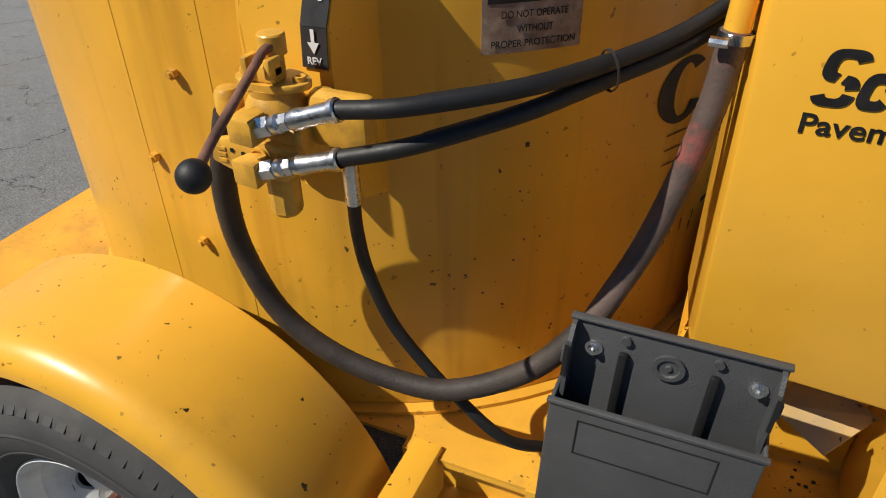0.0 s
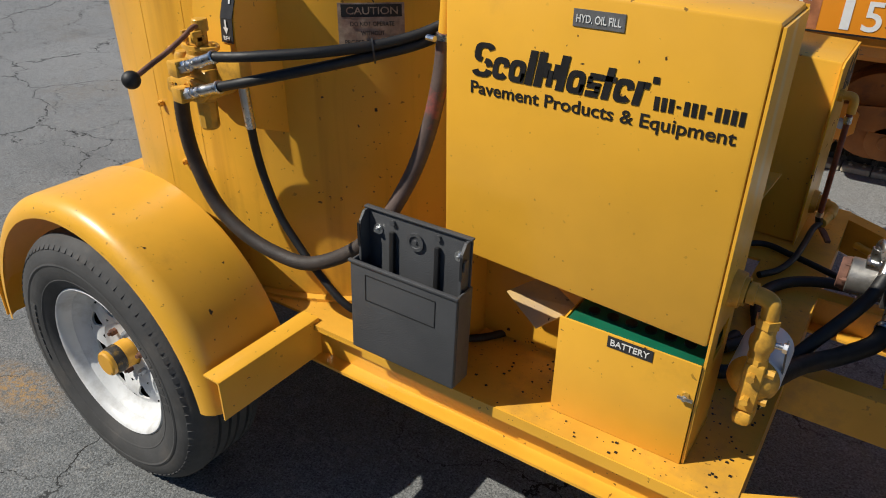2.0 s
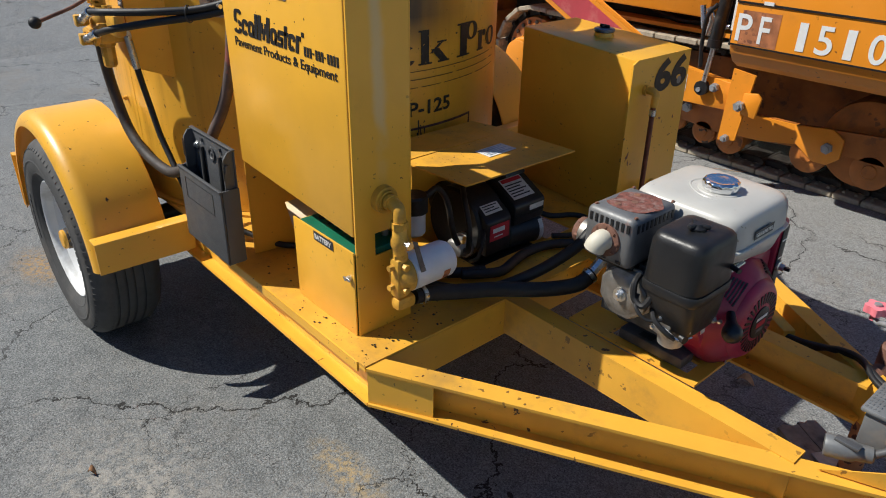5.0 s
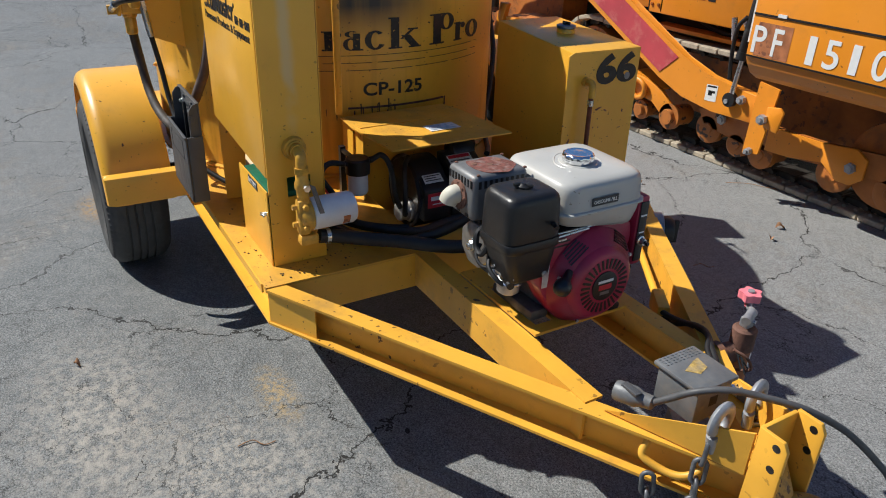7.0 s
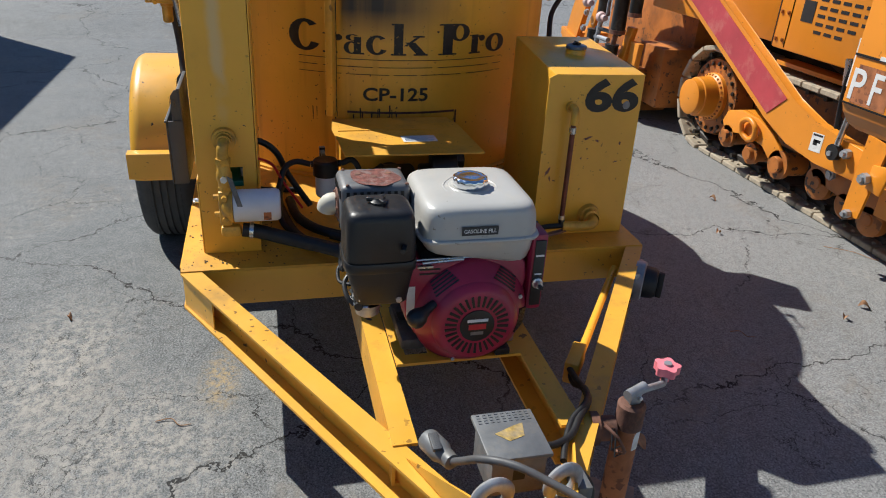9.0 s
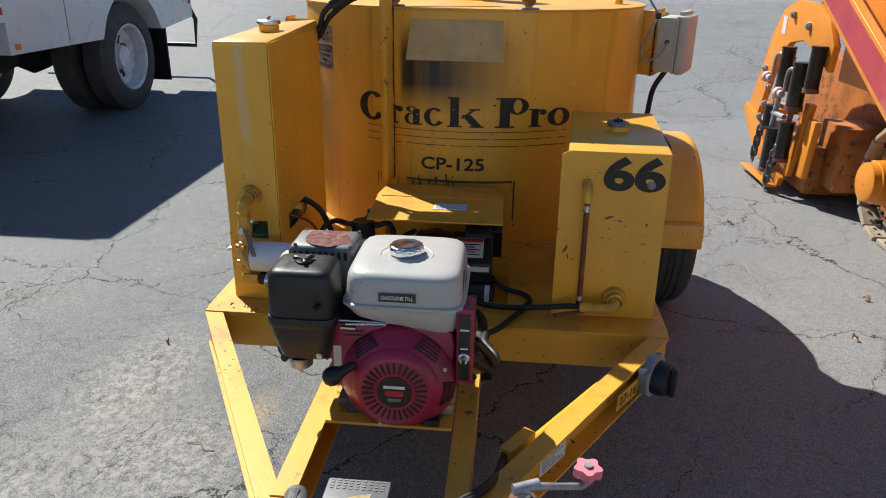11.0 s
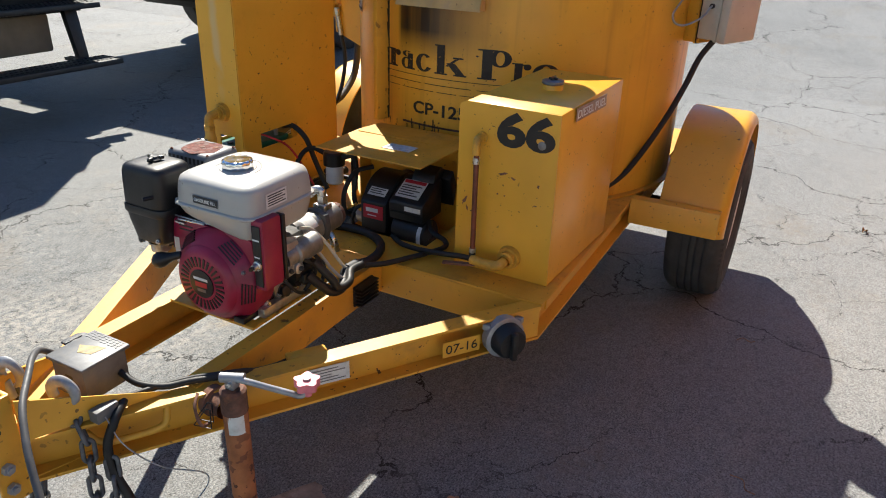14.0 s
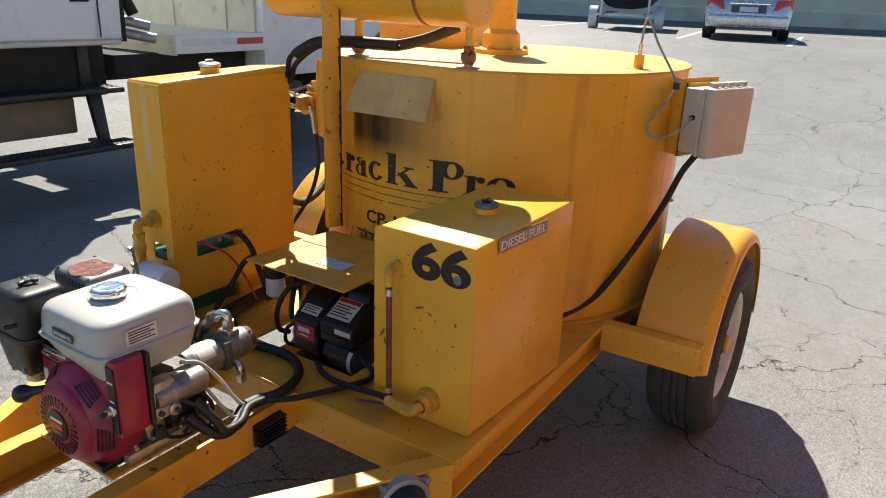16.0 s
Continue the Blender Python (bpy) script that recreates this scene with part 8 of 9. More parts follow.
part("cord", tube(B(), [(2.168, 1.735, 0.600), (2.20, 1.748, 0.63), (2.245, 1.77, 0.672), (2.29, 1.815, 0.692), (2.335, 1.865, 0.688), (2.395, 1.93, 0.674), (2.435, 1.987, 0.642), (2.462, 2.033, 0.605), (2.494, 2.10, 0.535), (2.518, 2.15, 0.47), (2.53, 2.20, 0.36), (2.52, 2.25, 0.20), (2.48, 2.29, 0.07), (2.40, 2.34, 0.018), (2.26, 2.40, 0.014)], 0.0080), cord_grey, plug, "stiff dark grey cord")
alone("lighting_cable", tube(B(), [(2.20, 1.985, 0.580), (2.245, 2.005, 0.560), (2.268, 1.995, 0.50), (2.270, 1.998, 0.43), (2.265, 2.03, 0.36), (2.262, 2.065, 0.29), (2.258, 2.095, 0.21), (2.25, 2.14, 0.10), (2.22, 2.22, 0.03), (2.17, 2.33, 0.014), (2.10, 2.45, 0.014)], 0.011), rubber, "black cable hanging from the tongue to the ground", "cable", "tongue cables")
for pts, r, c in (([(1.80, 2.152, 0.520), (1.86, 2.143, 0.530), (1.94, 2.130, 0.555), (2.00, 2.110, 0.572), (2.06, 2.060, 0.576), (2.11, 2.020, 0.576), (2.14, 1.965, 0.583), (2.145, 1.912, 0.600)], 0.0085, rubber),
                  ([(1.79, 2.160, 0.500), (1.86, 2.140, 0.515), (1.94, 2.130, 0.560), (2.01, 2.10, 0.580), (2.06, 2.045, 0.576), (2.12, 2.005, 0.574), (2.18, 1.975, 0.574)], 0.0075, rubber)):
    alone("tongue_cable", tube(B(), pts, r), c, "cable lying along the tongue beam", "cable", "tongue cables")
sw = thing("breakaway_switch", (2.25, 1.99, 0.56), "small grey plastic breakaway switch", "switch")
part("case", box(B(), 2.22, 2.28, 1.965, 1.995, 0.563, 0.595, 0.003), grey_box, sw)
part("tab", box(B(), 2.195, 2.22, 1.968, 1.992, 0.563, 0.585, 0.002), zinc, sw)
alone("breakaway_wire", tube(B(), [(2.26, 1.995, 0.575), (2.25, 2.03, 0.50), (2.20, 2.08, 0.42), (2.12, 2.14, 0.36), (2.15, 2.13, 0.30), (2.24, 2.08, 0.25)], 0.0018, seg=6), galv, "thin loose breakaway wire", "wire")

# ---- jack on its wood block ----
jack = thing("trailer_jack", (2.052, 2.192, 0.15), "rusty orange trailer jack with a cranked handle", "jack")
part("outer_tube", rod(B(), (2.052, 2.192, 0.175), (2.054, 2.192, 0.590), 0.0305, seg=28), rust_orange, jack)
part("sticker", lathe(B(), (2.053, 2.192, 0.48), (0, 0, 1), [(0, 0.0312), (0.085, 0.0312)], 28, side=(1, 0.6, 0), skip=lambda k, i: not (i < 4 or i > 25)), white_label, jack, "torn white sticker")
part("top_cap", lathe(B(), (2.054, 2.192, 0.585), (0, 0, 1), [(-0.05, 0.0312), (-0.05, 0.0325), (0.010, 0.0325), (0.016, 0.026), (0.018, 0)], 28), rust, jack)
part("gear_head", box(B(), 2.040, 2.068, 2.178, 2.206, 0.602, 0.632, 0.005), galv, jack)
part("crank_sleeve", rod(B(), (2.066, 2.168, 0.630), (2.042, 2.222, 0.632), 0.0125, seg=16), galv, jack)
part("crank_pin", rod(B(), (2.038, 2.19, 0.622), (2.074, 2.20, 0.622), 0.005, seg=8), zinc, jack)
part("crank_arm", tube(B(), [(2.054, 2.205, 0.628), (2.048, 2.225, 0.630), (2.02, 2.262, 0.610), (1.985, 2.305, 0.585), (1.966, 2.325, 0.572), (1.955, 2.334, 0.582), (1.953, 2.335, 0.600)], 0.008), galv, jack)
knob = B()
rim = []
for k in range(40):
    t = 2 * math.pi * k / 40
    rim.append((0.029 + 0.0045 * math.cos(5 * t), t))
hexa(knob, [(1.952 + r * math.cos(t), 2.336 + r * math.sin(t), 0.594) for r, t in rim], [(1.952 + r * math.cos(t), 2.336 + r * math.sin(t), 0.616) for r, t in rim])
part("knob_bolt", rod(B(), (1.952, 2.336, 0.6165), (1.952, 2.336, 0.6215), 0.010, seg=16), galv, jack)
part("crank_knob", knob, pink, jack, "faded pink crank knob")
part("knob_stem", rod(B(), (1.952, 2.336, 0.570), (1.952, 2.336, 0.596), 0.011), pink, jack)
part("inner_tube", rod(B(), (2.052, 2.192, 0.152), (2.052, 2.192, 0.18), 0.026), rust, jack)
m = Matrix.Translation((2.05, 2.19, 0)) @ Matrix.Rotation(radians(-30), 4, "Z")
part("foot_plate", box(B(), -0.095, 0.105, -0.042, 0.042, 0.148, 0.155, 0.002, m=m), galv, jack)
part("foot_collar", lathe(B(), (2.05, 2.19, 0.154), (0, 0, 1), [(0, 0.034), (0.004, 0.032), (0.010, 0.030), (0.012, 0.026)], 20), rust, jack)
for k in range(2):
    q = Vector((2.085 + 0.012 * k, 2.135 + 0.004 * k, 0.555 - 0.01 * k))
    part("pin_loop", tube(B(), [q, q + Vector((0.03, -0.012, -0.032)), q + Vector((0.012, 0.026, -0.040)), q + Vector((-0.006, 0.008, -0.004)), q], 0.0022, seg=6, smooth_line=False), black_metal, jack)
part("swivel_mount", lathe(B(), (2.04, 2.10, 0.525), (0.15, 1, 0), [(0, 0.04), (0.02, 0.04), (0.022, 0.03), (0.06, 0.03)], 20), rust, jack)
part("mount_pin", tube(B(), [(2.09, 2.11, 0.575), (2.12, 2.13, 0.56), (2.125, 2.15, 0.52), (2.09, 2.14, 0.50)], 0.004, seg=8), rust, jack)
blk = thing("wood_block", (2.0, 2.21, 0), "weathered split timber block under the jack", "wood block")
m = Matrix.Translation((2.020, 2.205, 0)) @ Matrix.Rotation(radians(-31), 4, "Z")
for k, (y0, y1, z0, z1, x0, x1) in enumerate(((-0.074, 0.078, 0.002, 0.074, -0.20, 0.215), (-0.068, 0.004, 0.075, 0.147, -0.185, 0.20), (0.008, 0.070, 0.075, 0.145, -0.20, 0.18))):
    bm = box(B(), x0, x1, y0, y1, z0, z1)
    bmesh.ops.subdivide_edges(bm, edges=bm.edges[:], cuts=9, use_grid_fill=True)
    for v in bm.verts:
        o = Vector((k * 3.1, 0, 0))
        end = max(0.0, (abs(v.co.x) - 0.12) / 0.08)
        grain = noise.noise(Vector((v.co.x * 3, v.co.y * 60, v.co.z * 60)) + o)
        v.co += Vector((grain * 0.016 * end + noise.noise(v.co * 9 + o) * 0.006, noise.noise(v.co * 11 + o) * 0.004, (grain * 0.0022 if v.co.z > z1 - 0.002 else 0.0)))
        v.co.z = max(0.001, v.co.z)
    bm.transform(m)
    part("timber", bm, wood, blk, "split grey timber")

# ---- litter on the asphalt ----
def leaf(x, y, s, a, label="dry brown leaf on the asphalt"):
    bm = B()
    n = 7
    top, low = [], []
    for i in range(n + 1):
        t = i / n
        w = 0.28 * math.sin(math.pi * t) ** 0.8 + 0.01
        z = 0.006 + 0.012 * math.sin(math.pi * t * 1.3)
        top.append(bm.verts.new((t - 0.5, w, z + 0.05 * w)))
        low.append(bm.verts.new((t - 0.5, -w, z + 0.03 * w)))
    mid = [bm.verts.new((i / n - 0.5, 0, 0.004 + 0.012 * math.sin(math.pi * i / n * 1.3))) for i in range(n + 1)]
    for i in range(n):
        bm.faces.new((top[i], top[i + 1], mid[i + 1], mid[i]))
        bm.faces.new((mid[i], mid[i + 1], low[i + 1], low[i]))
    bm.transform(Matrix.Translation((x, y, 0.002)) @ Matrix.Rotation(a, 4, "Z") @ Matrix.Diagonal((s, s, 1, 1)))
    return alone("leaf", bm, leaf_mat, label, "leaf", "fallen leaves")


for x, y, s, a in ((1.58, 2.568, 0.065, 0.3), (0.909, 4.075, 0.06, 1.2), (0.982, 3.902, 0.045, 2.2), (-0.4, 4.1, 0.05, 0.5), (0.066, 3.842, 0.04, 2.0), (2.4, 0.4, 0.04, 0.2), (0.5, 0.6, 0.03, 0.7), (-1.6, 3.7, 0.05, 2.6)):
    leaf(x, y, s, a)
for x, y, l, a in ((1.65, 0.95, 0.22, 0.3), (1.85, 0.75, 0.16, -0.5), (0.3, 4.35, 0.35, 0.8), (1.2, 1.0, 0.12, 1.3), (1.0, 3.3, 0.1, 1.0), (0.1, 3.2, 0.08, 2.0)):
    d = Vector((math.cos(a), math.sin(a), 0))
    s = Vector((-d.y, d.x, 0))
    p = Vector((x, y, 0.004))
    alone("twig", tube(B(), [p, p + d * l * 0.4 + s * 0.015 + Vector((0, 0, 0.004)), p + d * l * 0.7 - s * 0.01, p + d * l], 0.0018, seg=5, steps=4), leaf_mat, "thin dry twig on the asphalt", "twig", "fallen twigs")
bm = B()
for k in range(260):
    x, y = random.gauss(0.95, 0.22), random.gauss(1.28, 0.12)
    if not (0.6 < x < 1.20 and 1.145 < y < 1.68) or (0.78 < x < 1.1 and 1.19 < y < 1.385):
        continue
    r = random.uniform(0.0008, 0.0028)
    box(bm, x - r, x + r * 1.3, y - r, y + r, DECK + 0.0005, DECK + 0.0005 + r * 0.6)
alone("deck_debris", bm, ink, "dark sealant crumbs scattered over the deck", "debris", kind="stuff", smooth=0)


# ---- tracked paver on the far side ----
pav = thing("tracked_paver", (0.3, 5.0, 0), "orange tracked asphalt paver with worn white numbers", "paver")
PY = 4.56
# hopper wing: flat side above a curved under-roll
prof = [(4.30, 1.75), (3.93, 1.62), (3.93, 0.885), (3.95, 0.84), (3.99, 0.79), (4.05, 0.755), (4.12, 0.74), (4.30, 0.74)]
hop = part("hopper_wing", prism(B(), prof, "x", 0.560, 2.3, 0.004), orange, pav, "orange hopper side with flaking paint")
part("rubber_seam", box(B(), 0.562, 2.29, 3.924, 3.929, 1.092, 1.102), black, hop)
part("rubber_seam", box(B(), 0.562, 2.29, 3.924, 3.929, 0.884, 0.892), black, hop)
for x, z in ((1.30, 1.105), (0.70, 1.1), (1.75, 1.1)):
    part("seam_flake", box(B(), x, x + 0.05, 3.9235, 3.9285, z - 0.004, z + 0.012), white_label, hop)
for ch, x, w in (("P", 0.582, 0.078), ("F", 0.700, 0.055), ("1", 0.896, 0.040), ("5", 0.985, 0.078), ("1", 1.118, 0.040), ("0", 1.222, 0.082)):
    text_part(ch, 0.134, w, (x, 3.9280, 0.908), (1, 0, 0), (0, 0, 1), white_ink, pav, "number", bold=0.012, label="worn white painted character")
part("decal_patch", box(B(), 0.60, 0.80, 3.9288, 3.9296, 0.895, 1.06), rust_orange, hop)
part("warning_sticker", box(B(), 0.545, 0.559, 3.94, 3.99, 0.95, 1.16), white_label, hop)
# engine house
house = part("engine_house", box(B(), -0.735, 0.105, 4.50, 6.3, 0.885, 1.95, 0.012), orange, pav, "orange engine house")
part("engine_house", box(B(), -2.3, -0.745, 4.52, 6.3, 0.905, 1.95, 0.012), orange, pav)
for k in range(3):
    part("house_seam", box(B(), -0.735 + 0.0, -0.725, 4.4985, 4.4995, 0.9, 1.9) if k == 0 else box(B(), -0.62, -0.612, 4.4985, 4.4995, 0.9, 1.9), black, house)
for x in (-0.70, -0.64):
    for z in (0.94, 1.1, 1.22):
        part("house_bolt", nut(B(), (x, 4.499, z), (0, -1, 0), 0.012, 0.008), orange_dark, house)
part("vent_window", box(B(), -0.53, -0.43, 4.4975, 4.4995, 1.07, 1.19), black, house)
for i in range(5):
    for j in range(5):
        if i + j > 6:
            continue
        x, z = -0.40 + 0.085 * i, 1.20 - 0.045 * j
        part("vent_slot", box(B(), x, x + 0.058, 4.4975, 4.4995, z, z + 0.018), black, house)
part("shelf", box(B(), -0.75, 0.50, 4.585, 4.72, 0.775, 0.800), orange, pav)
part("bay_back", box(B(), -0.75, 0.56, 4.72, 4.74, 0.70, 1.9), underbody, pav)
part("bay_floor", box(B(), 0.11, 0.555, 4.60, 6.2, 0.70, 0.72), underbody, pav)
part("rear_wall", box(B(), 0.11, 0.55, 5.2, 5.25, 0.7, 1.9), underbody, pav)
for x, r in ((0.33, 0.018), (0.41, 0.045), (0.49, 0.030)):
    part("bay_cylinder", rod(B(), (x, 4.40, 0.78), (x + 0.05, 4.42, 1.7), r), black_metal, pav)
part("bay_fitting", tube(B(), [(0.12, 4.62, 0.81), (0.15, 4.60, 0.83), (0.20, 4.60, 0.84)], 0.016), zinc, pav)
part("bay_fitting", tube(B(), [(0.14, 4.45, 0.80), (0.16, 4.44, 0.90), (0.13, 4.43, 0.96)], 0.018), zinc, pav)
for pts in ([(-0.4, 4.68, 0.86), (-0.2, 4.66, 0.82), (0.0, 4.67, 0.83), (0.2, 4.68, 0.86)],):
    part("bay_hose", tube(B(), pts, 0.018), rubber, pav)
# push arm
low = [(-2.9, 1.80), (-1.388, 1.064), (-0.317, 0.545), (-0.10, 0.462), (0.15, 0.435), (0.48, 0.44)]
top = [(0.50, 0.60), (0.30, 0.615), (0.10, 0.640), (-0.126, 0.705), (-0.975, 1.125), (-2.8, 2.02)]
arm = part("screed_arm", prism(B(), low + top, "y", 4.26, 4.32, 0.006), orange, pav)
red = [(-2.85, 1.815), (-1.36, 1.090), (-0.312, 0.580), (-0.175, 0.700), (-0.985, 1.102), (-2.8, 1.98)]
part("red_panel", prism(B(), red, "y", 4.2545, 4.2585), maroon, arm, "faded red painted panel")
part("warning_sticker", placed(bars(B(), [(0, 0, 0.085, 0.10)], 0.001), (0.085, 4.2592, 0.49), (1, 0, 0.08), (0, 0, 1)), white_label, arm)
part("print", placed(bars(B(), [(0.02, 0.035, 0.03, 0.03), (0.03, 0.05, 0.04, 0.015), (0.008, 0.085, 0.07, 0.010)], 0.0006), (0.085, 4.2578, 0.49), (1, 0, 0.08), (0, 0, 1)), ink, arm)
part("tow_bar", hexa(B(), [(0.440, 4.245, 0.265), (0.545, 4.245, 0.285), (0.545, 4.26, 0.285), (0.440, 4.26, 0.265)], [(0.455, 4.245, 0.690), (0.590, 4.245, 0.672), (0.590, 4.26, 0.672), (0.455, 4.26, 0.690)]), orange, pav)
part("tow_lug", prism(B(), [(0.55, 0.45), (0.64, 0.44), (0.66, 0.56), (0.63, 0.585), (0.55, 0.57)], "y", 4.225, 4.243, 0.006), orange, pav)
for x, z, r in ((0.275, 0.535, 0.026), (0.36, 0.560, 0.026), (0.545, 0.498, 0.030), (0.49, 0.29, 0.022)):
    part("pivot_bolt", nut(B(), (x, 4.258 if x < 0.45 else 4.224 if x > 0.5 else 4.244, z), (0, -1, 0), r, 0.03), galv, pav)
part("cylinder_rod", rod(B(), (0.288, 4.236, 0.545), (0.312, 4.244, 0.82), 0.015), zinc, pav, "bright cylinder rod")
part("lift_cylinder", rod(B(), (0.310, 4.243, 0.80), (0.372, 4.262, 1.62), 0.036), black_metal, pav, "black hydraulic cylinder")
part("cylinder_gland", rod(B(), (0.309, 4.243, 0.785), (0.313, 4.244, 0.83), 0.041), black, pav)
part("rod_eye", lathe(B(), (0.286, 4.256, 0.545), (0, -1, 0), [(0, 0), (0, 0.042), (0.035, 0.042), (0.035, 0)], 24), black, pav)
part("lift_hose", tube(B(), [(0.30, 4.22, 1.02), (0.25, 4.22, 0.95), (0.24, 4.23, 0.80), (0.25, 4.24, 0.66)], 0.012), black, pav)
part("hose_fitting", rod(B(), (0.20, 4.24, 1.00), (0.235, 4.23, 0.88), 0.016, seg=8), zinc, pav)
# undercarriage
part("track_frame", box(B(), -1.2, 2.0, 4.86, 5.02, 0.20, 0.60), orange_dark, pav)
# the hopper's shade is put into this sheet's near-black colour
part("skirt", box(B(), 0.55, 2.1, 4.95, 4.99, 0.30, 0.72), underbody, pav)
bogie = [(-0.98, 0.34), (-0.94, 0.42), (-0.80, 0.46), (-0.62, 0.45), (-0.45, 0.40), (-0.32, 0.30), (-0.30, 0.22), (-0.40, 0.21), (-0.52, 0.31), (-0.70, 0.33), (-0.86, 0.30), (-0.93, 0.27)]
bg = part("bogie", prism(B(), bogie, "y", 4.46, 4.49, 0.008), orange, pav)
part("bogie_top", prism(B(), [(-0.94, 0.42), (-0.80, 0.46), (-0.62, 0.45), (-0.47, 0.405), (-0.47, 0.395), (-0.62, 0.44), (-0.80, 0.45), (-0.94, 0.41)], "y", 4.495, 4.80), orange, bg)
for x, z, r in ((-0.90, 0.25, 0.075), (-0.62, 0.22, 0.070), (-0.35, 0.24, 0.09)):
    part("roller", lathe(B(), (x, 4.43, z), (0, 1, 0), [(0, 0.0), (0, r * 0.55), (0.01, r * 0.6), (0.03, r * 0.6), (0.03, r), (0.06, r), (0.06, r * 0.8), (0.2, r * 0.8), (0.2, 0)], 24), orange_dark, pav)
part("shackle", tube(B(), [(-0.66, 4.45, 0.30), (-0.72, 4.44, 0.33), (-0.73, 4.43, 0.40), (-0.66, 4.43, 0.435), (-0.59, 4.43, 0.40), (-0.60, 4.44, 0.33), (-0.66, 4.45, 0.30)], 0.018), orange, pav)
beam = [(-0.12, 0.36), (0.02, 0.42), (0.45, 0.40), (0.80, 0.40), (1.45, 0.46), (1.9, 0.46), (1.9, 0.28), (1.0, 0.29), (0.60, 0.25), (0.30, 0.23), (-0.05, 0.26)]
part("roller_beam", prism(B(), beam, "y", 4.47, 4.50, 0.008), orange_dark, pav)
part("roller_beam", prism(B(), [(0.44, 0.395), (0.80, 0.40), (0.86, 0.30), (0.60, 0.255), (0.44, 0.25)], "y", 4.452, 4.468), orange, pav)
part("idler_plate", prism(B(), [(0.78, 0.40), (0.99, 0.425), (1.06, 0.38), (1.06, 0.27), (1.0, 0.22), (0.92, 0.22), (0.80, 0.30)], "y", 4.45, 4.468, 0.004), orange, pav)
for x, z, r in ((-0.02, 0.25, 0.10), (0.22, 0.21, 0.08), (0.40, 0.20, 0.09), (0.88, 0.24, 0.105), (1.22, 0.24, 0.105), (1.55, 0.24, 0.105)):
    part("roller", lathe(B(), (x, 4.462, z), (0, 1, 0), [(0, 0.0), (0, r * 0.35), (0.008, r * 0.4), (0.008, r * 0.8), (0.02, r), (0.07, r), (0.08, r * 0.8), (0.2, r * 0.8), (0.2, 0)], 24), orange_dark, pav)
part("idler", lathe(B(), (1.15, 4.52, 0.36), (0, 1, 0), [(0, 0), (0, 0.10), (0.01, 0.24), (0.05, 0.25), (0.25, 0.25), (0.25, 0)], 36), orange_dark, pav)
for x, z in ((0.985, 0.317), (0.10, 0.345)):
    part("beam_bolt", nut(B(), (x, 4.452, z), (0, -1, 0), 0.032, 0.02), galv, pav)
# sprocket with its drum
SX, SZ = -1.37, 0.40
part("sprocket", lathe(B(), (SX, 4.62, SZ), (0, 1, 0), [(0, 0.12), (0, 0.27), (0.03, 0.28), (0.14, 0.28), (0.14, 0.1)], 24), orange_dark, pav)
drum = part("drive_hub", lathe(B(), (SX, 4.62, SZ), (0, -1, 0), [(-0.05, 0.17), (0.03, 0.17), (0.05, 0.145), (0.15, 0.14), (0.155, 0.13), (0.20, 0.125), (0.205, 0.115), (0.205, 0)], 40), orange, pav, "orange drive hub with a bolted cap")
for k in range(28):
    a = 2 * math.pi * k / 28
    part("hub_bolt", nut(B(), (SX + 0.155 * math.cos(a), 4.585, SZ + 0.155 * math.sin(a)), (0, -1, 0), 0.009, 0.008), orange_dark, drum)
for k in range(20):
    a = 2 * math.pi * k / 20
    part("sprocket_bolt", nut(B(), (SX + 0.235 * math.cos(a), 4.618, SZ + 0.235 * math.sin(a)), (0, -1, 0), 0.015, 0.010), link_mat, pav)
# track: pads round the loop, pads share one mesh
def pad_mesh():
    bm = box(B(), -0.076, 0.076, 0, 0.36, -0.035, 0.0, 0.006, 1)
    for x in (-0.035, 0.035):
        for y in (0.05, 0.11):
            nut(bm, (x, y, 0.0), (0, 0, 1), 0.011, 0.008)
    return mesh_of("track_pad", bm, pad_mat, 30)


def shoe_mesh():
    bm = box(B(), -0.07, 0.07, 0.10, 0.28, 0.0, 0.045, 0.008, 1)
    rod(bm, (-0.077, 0.06, 0.03), (-0.077, 0.32, 0.03), 0.016, seg=10)
    return mesh_of("track_link", bm, link_mat, 30)


PAD, SHOE = pad_mesh(), shoe_mesh()
path, R = [], 0.345
x = 1.75
while x > SX:
    path.append((x, 0.037, 0.0))
    x -= 0.158
for k in range(7):
    a = radians(-90 - 180 * (k + 0.5) / 7)
    path.append((SX + R * math.cos(a), SZ - 0.02 + R * math.sin(a), -(math.pi / 180) * (180 * (k + 0.5) / 7)))
x = SX + 0.05
while x < 1.75:
    path.append((x, 0.725 - 0.03 * math.sin(max(0, min(1, (x + 1.3) / 1.8)) * math.pi), math.pi))
    x += 0.158
for x, z, a in path:
    m = Matrix.Translation((x, PY, z)) @ Matrix.Rotation(-a, 4, "Y")
    for nm, me in (("track_pad", PAD), ("track_link", SHOE)):
        ob = new(nm, me)
        ob.parent = pav
        ob.matrix_parent_inverse = Matrix.Translation(BASES[pav]).inverted()
        ob.matrix_basis = m
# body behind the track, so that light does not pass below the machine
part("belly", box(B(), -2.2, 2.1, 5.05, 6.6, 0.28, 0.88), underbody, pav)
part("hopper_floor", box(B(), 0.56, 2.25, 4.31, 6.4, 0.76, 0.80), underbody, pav)

